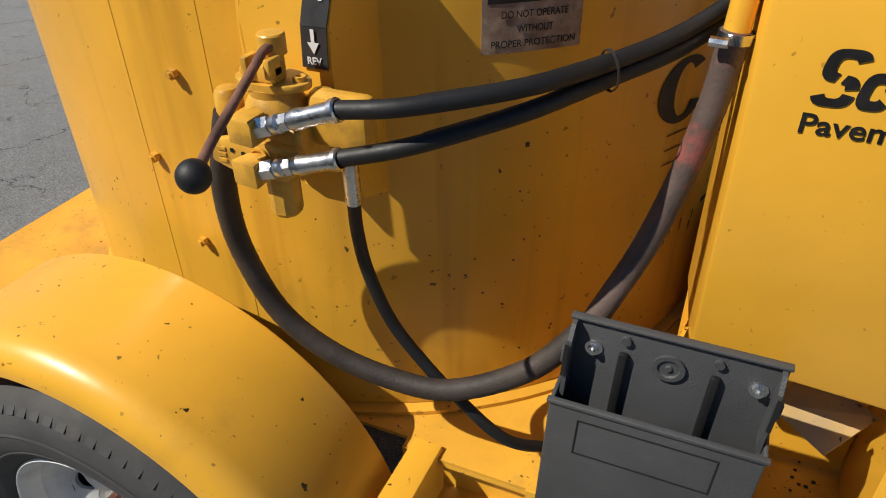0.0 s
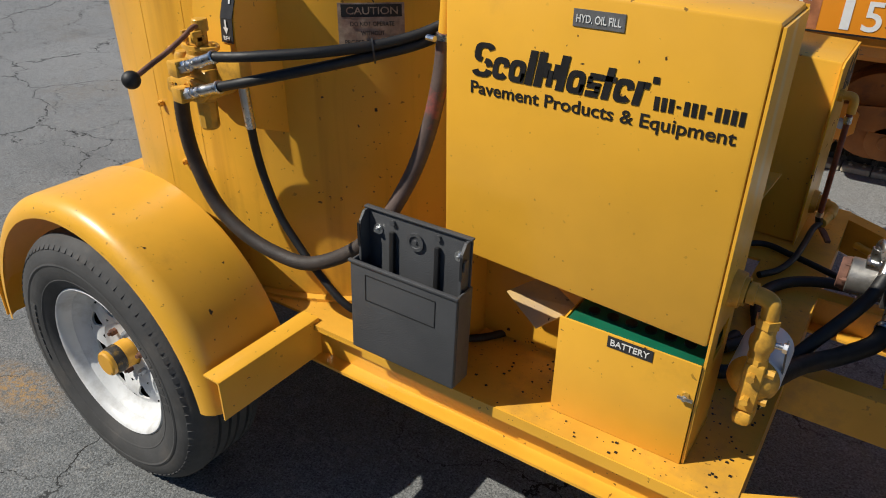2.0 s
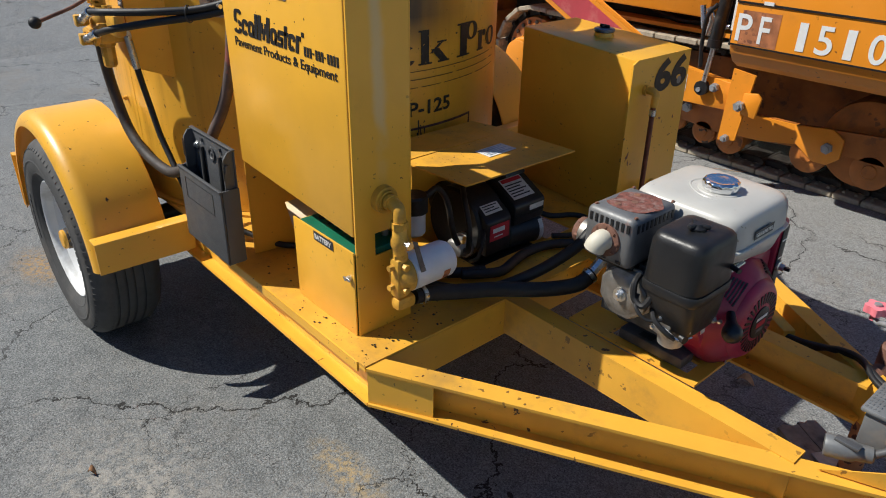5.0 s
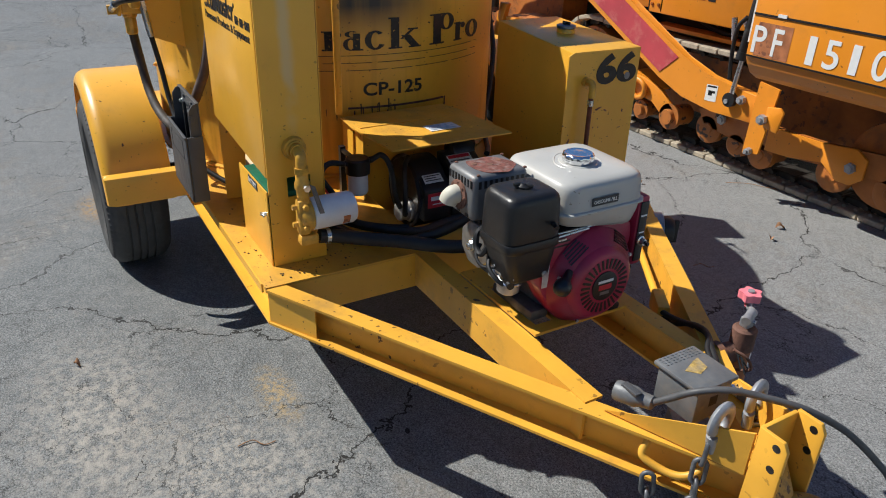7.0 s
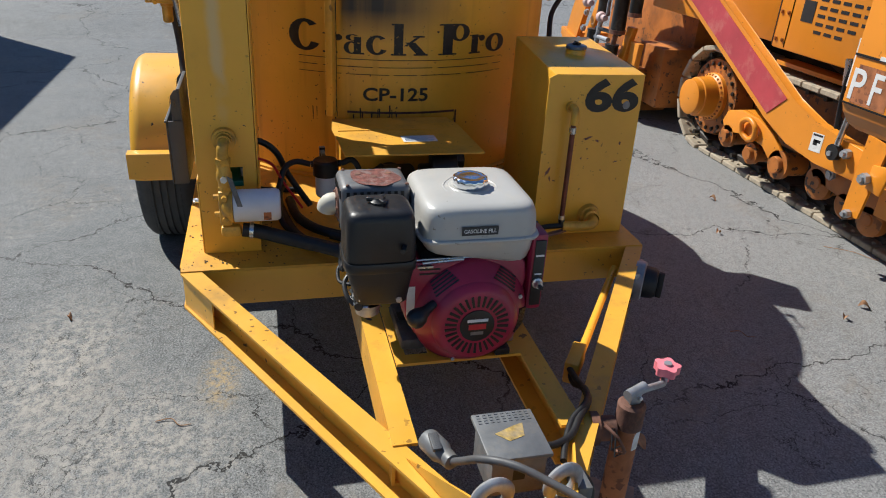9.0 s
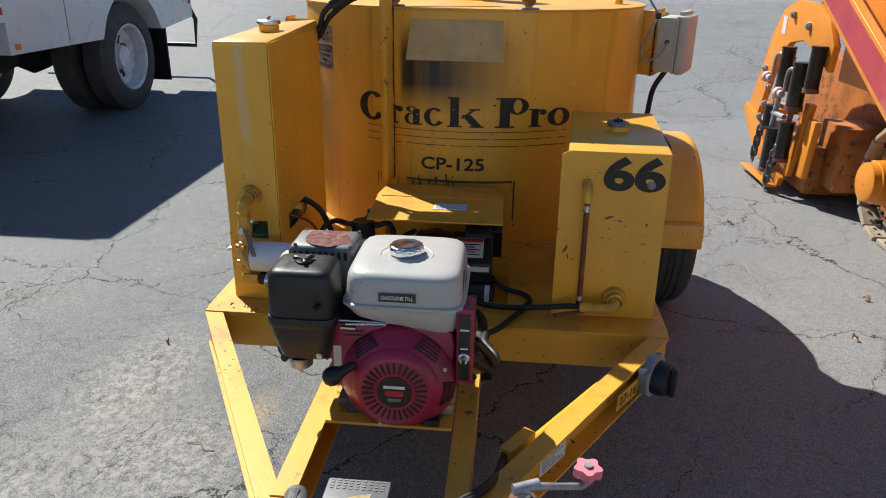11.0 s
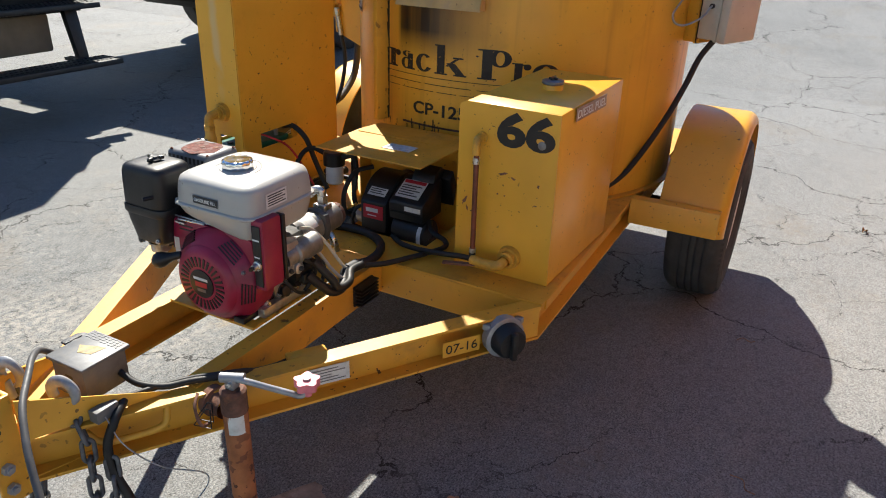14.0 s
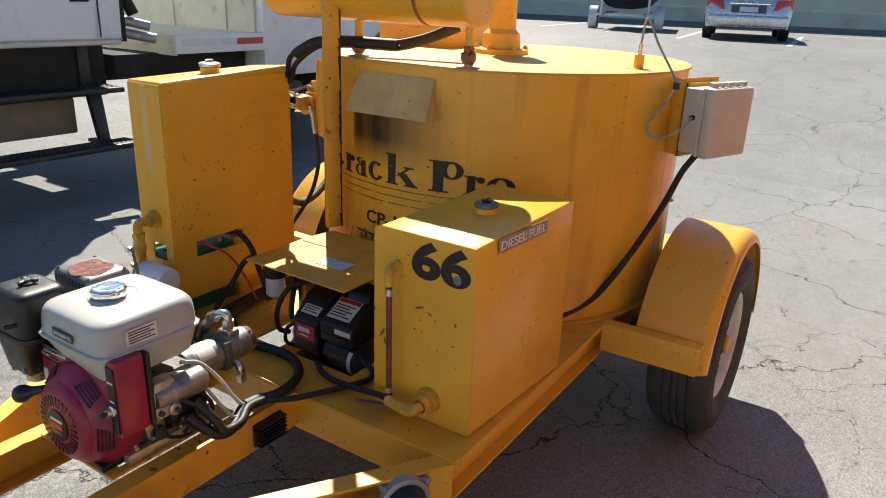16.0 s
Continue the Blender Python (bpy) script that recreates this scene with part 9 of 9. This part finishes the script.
# screed at the paver's tail
scr = thing("paver_screed", (-2.6, 4.7, 0), "orange paver screed with jacks and chains", "paver screed")
hump = [(-3.50, 0.42), (-3.40, 0.70), (-3.27, 0.92), (-3.18, 1.16), (-3.02, 1.36), (-2.75, 1.45), (-2.4, 1.44), (-2.1, 1.34), (-1.95, 1.18), (-1.98, 1.0), (-2.2, 1.12), (-2.5, 1.18), (-2.76, 1.14), (-2.95, 1.02), (-3.07, 0.84), (-3.2, 0.52), (-3.30, 0.36)]
part("end_arch", prism(B(), hump, "y", 4.30, 4.35, 0.008), orange, scr)
part("end_plate", prism(B(), [(-3.55, 0.47), (-3.23, 0.27), (-3.14, 0.20), (-2.43, 0.05), (-2.40, 0.13), (-2.85, 0.28), (-3.1, 0.46), (-3.5, 0.54)], "y", 4.28, 4.32, 0.006), orange, scr)
part("foot_flange", box(B(), -3.14, -2.42, 4.20, 4.279, 0.045, 0.062, 0.004), orange, scr)
part("tamper_box", box(B(), -3.3, -2.2, 4.40, 4.75, 0.06, 0.42, 0.01), orange_dark, scr)
for (x0, x1, z0), (u0, u1, z1) in (((-2.24, -2.12, 0.20), (-2.20, -2.06, 0.64)), ((-3.16, -3.04, 0.42), (-2.86, -2.76, 1.02)), ((-2.50, -2.40, 0.14), (-2.30, -2.20, 0.74))):
    part("side_post", hexa(B(), [(x0, 4.33, z0), (x1, 4.33, z0), (x1, 4.38, z0), (x0, 4.38, z0)], [(u0, 4.33, z1), (u1, 4.33, z1), (u1, 4.38, z1), (u0, 4.38, z1)], 0.008), orange, scr)
pale_pink = mat("pale_pink_plastic", (0.55, 0.40, 0.38), 0.6, vary=0.1, scale=20)
for x, z0, z1, r in ((-2.60, 0.79, 1.10, 0.052), (-2.295, 0.69, 1.02, 0.060), (-2.75, 0.46, 0.63, 0.052), (-2.60, 0.14, 0.475, 0.064), (-2.365, 0.28, 0.57, 0.055), (-2.05, 0.86, 1.16, 0.05)):
    jack = part("jack_tube", rod(B(), (x - 0.012, 4.25, z0), (x, 4.25, z1), r), black_metal, scr, "black jack tube")
    part("end_cap", rod(B(), (x, 4.25, z1), (x, 4.25, z1 + 0.012), r * 1.08), black, jack)
    part("clamp_ring", rod(B(), (x - 0.012, 4.25, z0 - 0.012), (x - 0.012, 4.25, z0 + 0.02), r * 1.1), rust, jack)
part("jack_screw", rod(B(), (-2.68, 4.25, 0.44), (-2.63, 4.25, 0.80), 0.022), galv, scr)
part("jack_screw", rod(B(), (-2.37, 4.25, 0.52), (-2.31, 4.25, 0.72), 0.022), rust, scr)
for x, z in ((-2.60, 1.04), (-2.295, 0.96)):
    part("jack_handle", tube(B(), [(x - 0.05, 4.24, z), (x - 0.13, 4.23, z + 0.01), (x - 0.17, 4.22, z - 0.03), (x - 0.18, 4.22, z - 0.16)], 0.013), galv, scr)
    part("jack_knob", lathe(B(), (x - 0.30, 4.21, z - 0.19), (1, 0, 0), [(0, 0), (0, 0.035), (0.03, 0.045), (0.06, 0.038), (0.07, 0.025), (0.12, 0.025), (0.13, 0)], 18), pale_pink, scr, "pale pink crank knob")
part("cross_pin", rod(B(), (-2.80, 4.25, 0.585), (-2.45, 4.25, 0.60), 0.020), galv, scr)
part("cross_pin", rod(B(), (-2.70, 4.25, 0.66), (-2.25, 4.25, 0.68), 0.016), black_metal, scr)
for x, z in ((-3.18, 0.88), (-3.02, 0.74), (-3.05, 0.60), (-3.12, 0.48), (-2.42, 1.28), (-2.75, 1.34)):
    part("arch_bolt", nut(B(), (x, 4.298, z), (0, -1, 0), 0.030, 0.024), galv, scr)
part("warning_sticker", box(B(), -2.98, -2.90, 4.2975, 4.2990, 1.18, 1.32), white_label, scr)
part("auger_guard", box(B(), -2.35, -1.95, 4.5, 6.2, 0.15, 0.62, 0.01), orange_dark, scr)
part("rear_plate", box(B(), -3.55, -2.0, 4.78, 6.5, 0.10, 1.0, 0.02), orange_dark, scr)
part("catwalk", box(B(), -3.95, -3.55, 4.45, 6.4, 0.42, 0.47, 0.01), orange, scr)
part("hose_bundle", tube(B(), [(-3.0, 4.6, 1.4), (-2.7, 4.55, 1.56), (-2.3, 4.6, 1.5), (-2.0, 4.7, 1.35)], 0.03), rubber, scr)
for x, z0 in ((-2.84, 0.20), (-2.45, 0.08)):
    for k in range(7):
        ob = new("chain_link", LINK)
        ob.parent = scr
        ob.matrix_parent_inverse = Matrix.Translation(BASES[scr]).inverted()
        ob.matrix_basis = Matrix.Translation((x + 0.012 * k, 4.20, z0 + 0.045 * k)) @ Matrix.Rotation(radians(90 * (k % 2)), 4, "Z") @ Matrix.Rotation(radians(90), 4, "X") @ Matrix.Scale(1.6, 4)

# ---- white flatbed truck on the near side ----
trk = thing("flatbed_truck", (-2.4, -3.5, 0), "white work truck with flatbed, tool body and black steps", "truck")
TS, TB = -2.20, -4.85
cab = part("cab", prism(B(), [(TS - 0.02, 1.235), (TS + 0.0, 1.30), (TS + 0.02, 1.75), (TS - 0.12, 2.72), (TS - 0.3, 2.85), (TB + 0.3, 2.85), (TB, 2.7), (TB, 1.235)], "x", -1.14, 1.75, 0.02), truck_white, trk)
part("door_line", box(B(), -0.94, -0.932, TS + 0.012, TS + 0.0225, 1.30, 2.1), black, cab)
hnd = part("door_handle", box(B(), -0.865, -0.70, TS + 0.012, TS + 0.030, 1.575, 1.65, 0.02, 3), black_metal, cab, "dark recessed door handle")
part("lock_barrel", rod(B(), (-0.78, TS + 0.028, 1.605), (-0.78, TS + 0.034, 1.605), 0.016), zinc, hnd)
part("sill_line", box(B(), -1.13, 1.74, TS - 0.012, TS + 0.012, 1.275, 1.29), galv, cab)
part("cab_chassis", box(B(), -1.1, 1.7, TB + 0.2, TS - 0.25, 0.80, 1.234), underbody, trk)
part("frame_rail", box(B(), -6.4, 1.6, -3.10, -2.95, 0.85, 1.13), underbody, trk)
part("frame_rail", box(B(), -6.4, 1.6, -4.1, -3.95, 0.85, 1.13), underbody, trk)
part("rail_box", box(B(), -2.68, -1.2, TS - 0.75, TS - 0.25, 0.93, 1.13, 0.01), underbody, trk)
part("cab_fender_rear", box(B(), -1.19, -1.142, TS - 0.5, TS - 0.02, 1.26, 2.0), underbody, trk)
for dz, dx in ((0.0, 0.0), (0.105, -0.05)):
    part("exhaust_pipe", rod(B(), (-1.18, TS - 0.15, 1.44 - dz), (-1.42 + dx, TS - 0.02, 1.38 - dz), 0.042), galv, trk)
part("rubber_guard", tube(B(), [(-1.20, TS - 0.12, 1.75), (-1.25, TS - 0.08, 1.6), (-1.30, TS - 0.06, 1.48)], 0.05), underbody, trk)
bed = part("bed_floor", box(B(), -2.71, -1.655, TB + 0.05, TS, 1.275, 1.30), truck_cream, trk, "scuffed cream bed floor")
part("bed_edge", box(B(), -2.715, -1.650, TS - 0.004, TS + 0.012, 1.135, 1.304, 0.004), truck_white, trk)
part("bed_face", box(B(), -1.665, -1.650, TB + 0.05, TS, 1.12, 1.29), truck_cream, trk)
for k, mt in enumerate((white_label, white_label, white_label, tail_red)):
    part("reflector_tape", box(B(), (-1.935, -2.150, -2.350, -2.695)[k], (-1.72, -1.95, -2.16, -2.36)[k], TS + 0.0122, TS + 0.0142, 1.200, 1.262), mt, trk)
part("bed_headboard", box(B(), -2.72, -2.69, TB + 0.05, TS - 0.1, 1.30, 2.95), truck_cream, trk)
for k in range(3):
    part("board_rib", box(B(), -2.69, -2.67, TB + 0.4 + 0.85 * k, TB + 0.45 + 0.85 * k, 1.30, 2.9), truck_cream, trk)
bx = [(-2.72, 0.86), (-4.22, 0.86)] + [(-4.90 + 0.70 * math.cos(a), 0.64 + 0.70 * math.sin(a)) for a in [radians(20 + 10 * i) for i in range(15)]] + [(-5.62, 0.86), (-6.5, 0.95), (-6.5, 2.95), (-2.72, 2.95)]
body = part("tool_body", prism(B(), bx, "y", -2.75, TS, 0.004), truck_white, trk, "white steel tool body")
part("tool_body", prism(B(), [(-2.72, 1.15), (-6.5, 1.15), (-6.5, 2.95), (-2.72, 2.95)], "y", TB, -2.76), truck_white, trk)
for x in (-3.62, -4.18, -5.68, -6.05):
    part("door_gap", box(B(), x, x + 0.010, TS + 0.0005, TS + 0.002, 0.90 if x > -4 else 1.3, 2.9), black, body)
part("side_marker", box(B(), -2.86, -2.79, TS + 0.001, TS + 0.012, 0.90, 0.95, 0.003), amber, body)
lt = part("paddle_latch", box(B(), -3.16, -3.06, TS + 0.001, TS + 0.012, 1.62, 1.74, 0.006), galv, body)
part("latch_well", box(B(), -3.145, -3.075, TS + 0.0125, TS + 0.016, 1.635, 1.70), black, lt)
part("rear_marker", box(B(), -6.45, -6.40, TS + 0.001, TS + 0.01, 1.12, 1.17), tail_red, body)
part("mud_flap", box(B(), -5.74, -5.71, -2.80, TS - 0.03, 0.22, 0.95), rubber, trk)
part("rear_bumper", tube(B(), [(-6.5, TS - 0.05, 1.1), (-6.7, TS - 0.05, 0.9), (-6.75, TS - 0.1, 0.55), (-6.75, TB + 0.2, 0.55)], 0.03, smooth_line=False), black_metal, trk)
part("bed_tank", prism(B(), [(-2.95, 0.86), (-3.9, 0.86), (-3.75, 0.62), (-3.3, 0.56), (-3.05, 0.66)], "y", -4.2, -2.9), underbody, trk)


def truck_wheel(x, y, r=0.60, both=False):
    o = 1
    w = part("truck_tyre", lathe(B(), (x, y, r), (0, -o, 0), [(0.03, 0.36), (0.0, 0.40), (0.0, r - 0.12), (0.03, r - 0.03), (0.06, r), (0.25, r), (0.28, r - 0.03), (0.31, r - 0.12), (0.31, 0.38)], 56), tyre_mat, trk)
    part("truck_rim", lathe(B(), (x, y, r), (0, -o, 0), [(0.015, 0.372), (0.01, 0.36), (0.03, 0.34), (0.16, 0.325), (0.20, 0.26), (0.20, 0.15), (0.14, 0.13), (0.10, 0.12), (0.10, 0.0)], 48, skip=lambda k, i: k == 4 and i % 6 in (2, 3)), rim_white, trk, "white dished truck rim")
    for k in range(8):
        a = 2 * math.pi * k / 8
        part("lug_nut", nut(B(), (x + 0.17 * math.cos(a), y - 0.195, r + 0.17 * math.sin(a)), (0, 1, 0), 0.022, 0.03), rust, trk)


truck_wheel(-4.90, TS - 0.06)
truck_wheel(-4.90, TS - 0.42)
truck_wheel(-4.90, TB + 0.75)
truck_wheel(-4.90, TB + 0.36)
part("rear_axle", rod(B(), (-4.90, TB + 0.3, 0.60), (-4.90, TS - 0.2, 0.60), 0.09), underbody, trk)
part("axle_case", lathe(B(), (-4.90, -3.3, 0.60), (0, -1, 0), [(0, 0), (0.02, 0.15), (0.2, 0.22), (0.4, 0.15), (0.42, 0)], 24), underbody, trk)
truck_wheel(2.3, TS - 0.1)
# steps below the door
stp = thing("cab_steps", (-0.2, -2.1, 0), "two black textured steps below the truck door", "steps")
for z, x0, y0, y1 in ((0.895, -1.09, -2.42, -2.17), (0.465, -1.06, -2.20, -1.95)):
    part("tread", box(B(), x0, 1.45, y0, y1, z - 0.045, z, 0.01), step_black, stp)
    bm = B()
    for k in range(60):
        for j in range(3):
            cx, cy = x0 + 0.04 + k * 0.041, y0 + 0.045 + j * 0.075
            lathe(bm, (cx, cy, z), (0, 0, 1), [(0, 0.012), (0.004, 0.009), (0.004, 0.0)], 6)
    tagged(part("tread_studs", bm, step_black, stp, smooth=0), kind="stuff")
for x in (-0.93, 0.9):
    part("hanger", hexa(B(), [(x, -2.26, 0.425), (x + 0.09, -2.26, 0.425), (x + 0.09, -2.20, 0.425), (x, -2.20, 0.425)], [(x - 0.02, -2.36, 0.86), (x + 0.10, -2.36, 0.86), (x + 0.10, -2.30, 0.86), (x - 0.02, -2.30, 0.86)], 0.008), step_black, stp)
    part("hanger", box(B(), x - 0.02, x + 0.08, -2.50, -2.42, 0.86, 1.235, 0.01), step_black, stp)
    part("hanger_arm", box(B(), x, x + 0.07, -2.44, -2.0, 0.42, 0.445), step_black, stp)
part("step_box", box(B(), -0.80, 1.4, -2.70, -2.46, 0.50, 0.80, 0.02), mat("tan_step_case", (0.2, 0.17, 0.12), 0.7, vary=0.1), stp)

# ---- far side of the lot ----
wl = alone("wall_far", hexa(B(), [(-23.2, -14.0, 0.5), (-28.4, 6.0, 0.5), (-28.9, 6.0, 0.5), (-23.7, -14.0, 0.5)], [(-23.2, -14.0, 5.2), (-28.4, 6.0, 5.2), (-28.9, 6.0, 5.2), (-23.7, -14.0, 5.2)]), wall_paint, "pale green painted building wall", "wall", kind="structure")
alone("trim", hexa(B(), [(-23.17, -14.0, 1.62), (-28.37, 6.0, 1.62), (-28.41, 6.0, 1.62), (-23.21, -14.0, 1.62)], [(-23.17, -14.0, 1.70), (-28.37, 6.0, 1.70), (-28.41, 6.0, 1.70), (-23.21, -14.0, 1.70)]), truck_cream, "cream trim strip along the wall", "trim", kind="structure")
alone("kerb", hexa(B(), [(-22.9, -14.0, 0.9), (-28.1, 6.0, 0.9), (-28.41, 6.0, 0.9), (-23.21, -14.0, 0.9)], [(-22.9, -14.0, 1.13), (-28.1, 6.0, 1.13), (-28.41, 6.0, 1.13), (-23.21, -14.0, 1.13)]), mat("grey_concrete", (0.2, 0.2, 0.19), 0.9, vary=0.1), "dark concrete kerb at the wall's foot", "kerb", kind="structure")

# added walls, out of view: cut horizon glow, bounce sun onto the shaded sides
WALLS = (("wall_east", 24.0, 24.5, -23.0, 25.0), ("wall_north", -26.0, 23.99, 24.5, 25.0), ("wall_south", -22.0, 23.99, -23.0, -22.5))
for nm, x0, x1, y0, y1 in WALLS:
    alone(nm, box(B(), x0, x1, y0, y1, -0.2, 5.2), wall_paint, "plain pale painted wall added out of view to close the lot and bounce light", "wall", kind="structure")


def stripe(x0, y0, x1, y1, w=0.10):
    a, b = Vector((x0, y0)), Vector((x1, y1))
    s = (b - a).normalized()
    s = Vector((-s.y, s.x)) * w / 2
    z = 1.004
    bm = hexa(B(), [(*(a - s), z - 0.003), (*(b - s), z - 0.003), (*(b + s), z - 0.003), (*(a + s), z - 0.003)], [(*(a - s), z), (*(b - s), z), (*(b + s), z), (*(a + s), z)])
    return alone("parking_line", bm, line_paint, "worn white painted parking line", "road marking", "parking lines", kind="structure")


for x0, y0, x1, y1 in ((-13.9, 1.06, -19.6, 0.50), (-14.2, -1.29, -20.4, -2.30), (-15.4, -3.48, -21.4, -4.50), (-16.2, -5.7, -22.3, -6.7), (-13.2, 3.6, -19.0, 3.3)):
    stripe(x0, y0, x1, y1, 0.11)
stripe(-21.6, 0.5, -21.0, 5.5)

# silver saloon seen from behind
car = thing("parked_car", (-16.6, -0.35, 1.0), "silver saloon car parked nose to the wall", "car")
CM = Matrix.Translation((-15.0, -0.05, 1.0)) @ Matrix.Rotation(radians(192), 4, "Z")


def cpart(name, bm, mt, parent=None, label=""):
    bm.transform(CM)
    return part(name, bm, mt, parent or car, label)


# car frame: x ahead from the tail, y to its left
bm = B()
rows = []
for x, wl_, zt, zs in ((0.0, 0.80, 0.62, 0.30), (0.10, 0.90, 0.92, 0.28), (0.5, 0.93, 0.98, 0.26), (1.2, 0.94, 0.96, 0.26), (2.8, 0.94, 0.94, 0.26), (3.9, 0.93, 0.84, 0.26), (4.7, 0.88, 0.70, 0.28), (5.0, 0.75, 0.55, 0.32)):
    rows.append([bm.verts.new((x, y, z)) for y, z in ((-wl_ * 0.95, zs), (-wl_, (zs + zt) / 2), (-wl_ * 0.93, zt - 0.08), (-wl_ * 0.8, zt), (0, zt + 0.03), (wl_ * 0.8, zt), (wl_ * 0.93, zt - 0.08), (wl_, (zs + zt) / 2), (wl_ * 0.95, zs))])
for a, b in zip(rows, rows[1:]):
    for i in range(9):
        bm.faces.new((a[i], a[(i + 1) % 9], b[(i + 1) % 9], b[i]))
bm.faces.new(rows[0])
bm.faces.new(rows[-1][::-1])
cpart("body", bm, silver, label="silver car body")
bm = B()
rows = [[bm.verts.new((x, y, z)) for y, z in ((-w, z0), (-w * 0.82, z1), (0, z1 + 0.03), (w * 0.82, z1), (w, z0))] for x, w, z0, z1 in ((0.75, 0.72, 0.97, 0.99), (1.5, 0.80, 0.95, 1.38), (2.6, 0.80, 0.94, 1.44), (3.7, 0.78, 0.90, 0.95))]
for a, b in zip(rows, rows[1:]):
    for i in range(5):
        bm.faces.new((a[i], a[(i + 1) % 5], b[(i + 1) % 5], b[i]))
bm.faces.new(rows[0])
bm.faces.new(rows[-1][::-1])
cpart("cabin", bm, glass_dark, label="dark glazed cabin")
cpart("roof", box(B(), 1.5, 2.7, -0.63, 0.63, 1.43, 1.48, 0.02), silver)
for s in (-1, 1):
    cpart("tail_lamp", hexa(B(), [(-0.012, s * 0.50, 0.66), (0.10, s * 0.88, 0.70), (0.14, s * 0.90, 0.70), (0.1, s * 0.5, 0.66)], [(0.03, s * 0.56, 0.88), (0.10, s * 0.89, 0.90), (0.14, s * 0.90, 0.90), (0.1, s * 0.56, 0.88)]), tail_red)
    for x in (1.0, 3.95):
        cpart("car_tyre", lathe(B(), (x, s * 0.94, 0.33), (0, -s, 0), [(0, 0.0), (0, 0.2), (0.0, 0.30), (0.02, 0.33), (0.2, 0.33), (0.22, 0.3), (0.22, 0)], 28), rubber)
    cpart("mirror", box(B(), 3.1, 3.25, min(s * 0.93, s * 1.10), max(s * 0.93, s * 1.10), 0.93, 1.05, 0.03), black)
cpart("plate_recess", box(B(), -0.004, 0.08, -0.36, 0.36, 0.60, 0.76), grey_plastic)
cpart("number_plate", box(B(), -0.010, -0.005, -0.19, 0.19, 0.62, 0.73), mat("plain_plate", (0.5, 0.6, 0.75), 0.4), label="plain pale number plate")
cpart("bumper", box(B(), -0.03, 0.2, -0.86, 0.86, 0.30, 0.56, 0.05, 3), silver)
cpart("chrome_strip", box(B(), -0.012, -0.004, -0.42, 0.42, 0.785, 0.80), chrome)

# boat on a trailer
boat = thing("boat_trailer", (-17.5, -4.0, 1.0), "small dark boat on a galvanised trailer", "boat trailer")
BM = Matrix.Translation((-16.8, -3.55, 1.0)) @ Matrix.Rotation(radians(195), 4, "Z")


def bpart(name, bm, mt, label=""):
    bm.transform(BM)
    return part(name, bm, mt, boat, label)


for s in (-1, 1):
    bpart("boat_wheel", lathe(B(), (0.9, s * 0.80, 0.28), (0, s, 0), [(0, 0), (0, 0.28), (0.18, 0.28), (0.18, 0)], 24), rubber)
    bpart("wheel_fender", lathe(B(), (0.9, s * 0.78, 0.28), (0, s, 0), [(0, 0.32), (0.23, 0.32), (0.23, 0.30), (0, 0.30)], 24, skip=lambda k, i: False), truck_white, "white wheel fender")
    bpart("side_beam", box(B(), 0.0, 3.4, min(s * 0.5, s * 0.58), max(s * 0.5, s * 0.58), 0.38, 0.46), galv)
    bpart("post", rod(B(), (0.15, s * 0.62, 0.4), (0.15, s * 0.62, 1.1), 0.03), truck_white)
for x in (0.1, 1.2, 2.4):
    bpart("cross_bar", box(B(), x, x + 0.07, -0.75, 0.75, 0.36, 0.42), truck_white)
hull = [(0.0, 0.75), (0.25, 0.55), (0.5, 0.62), (0.85, 1.0), (0.9, 1.25), (-0.9, 1.25), (-0.85, 1.0), (-0.5, 0.62), (-0.25, 0.55)]
bpart("hull", prism(B(), [(y, z) for y, z in hull[1:]], "x", 0.2, 3.6, 0.03), underbody, "dark painted hull")
bpart("outboard", box(B(), -0.12, 0.18, -0.16, 0.16, 0.75, 1.45, 0.05), black)
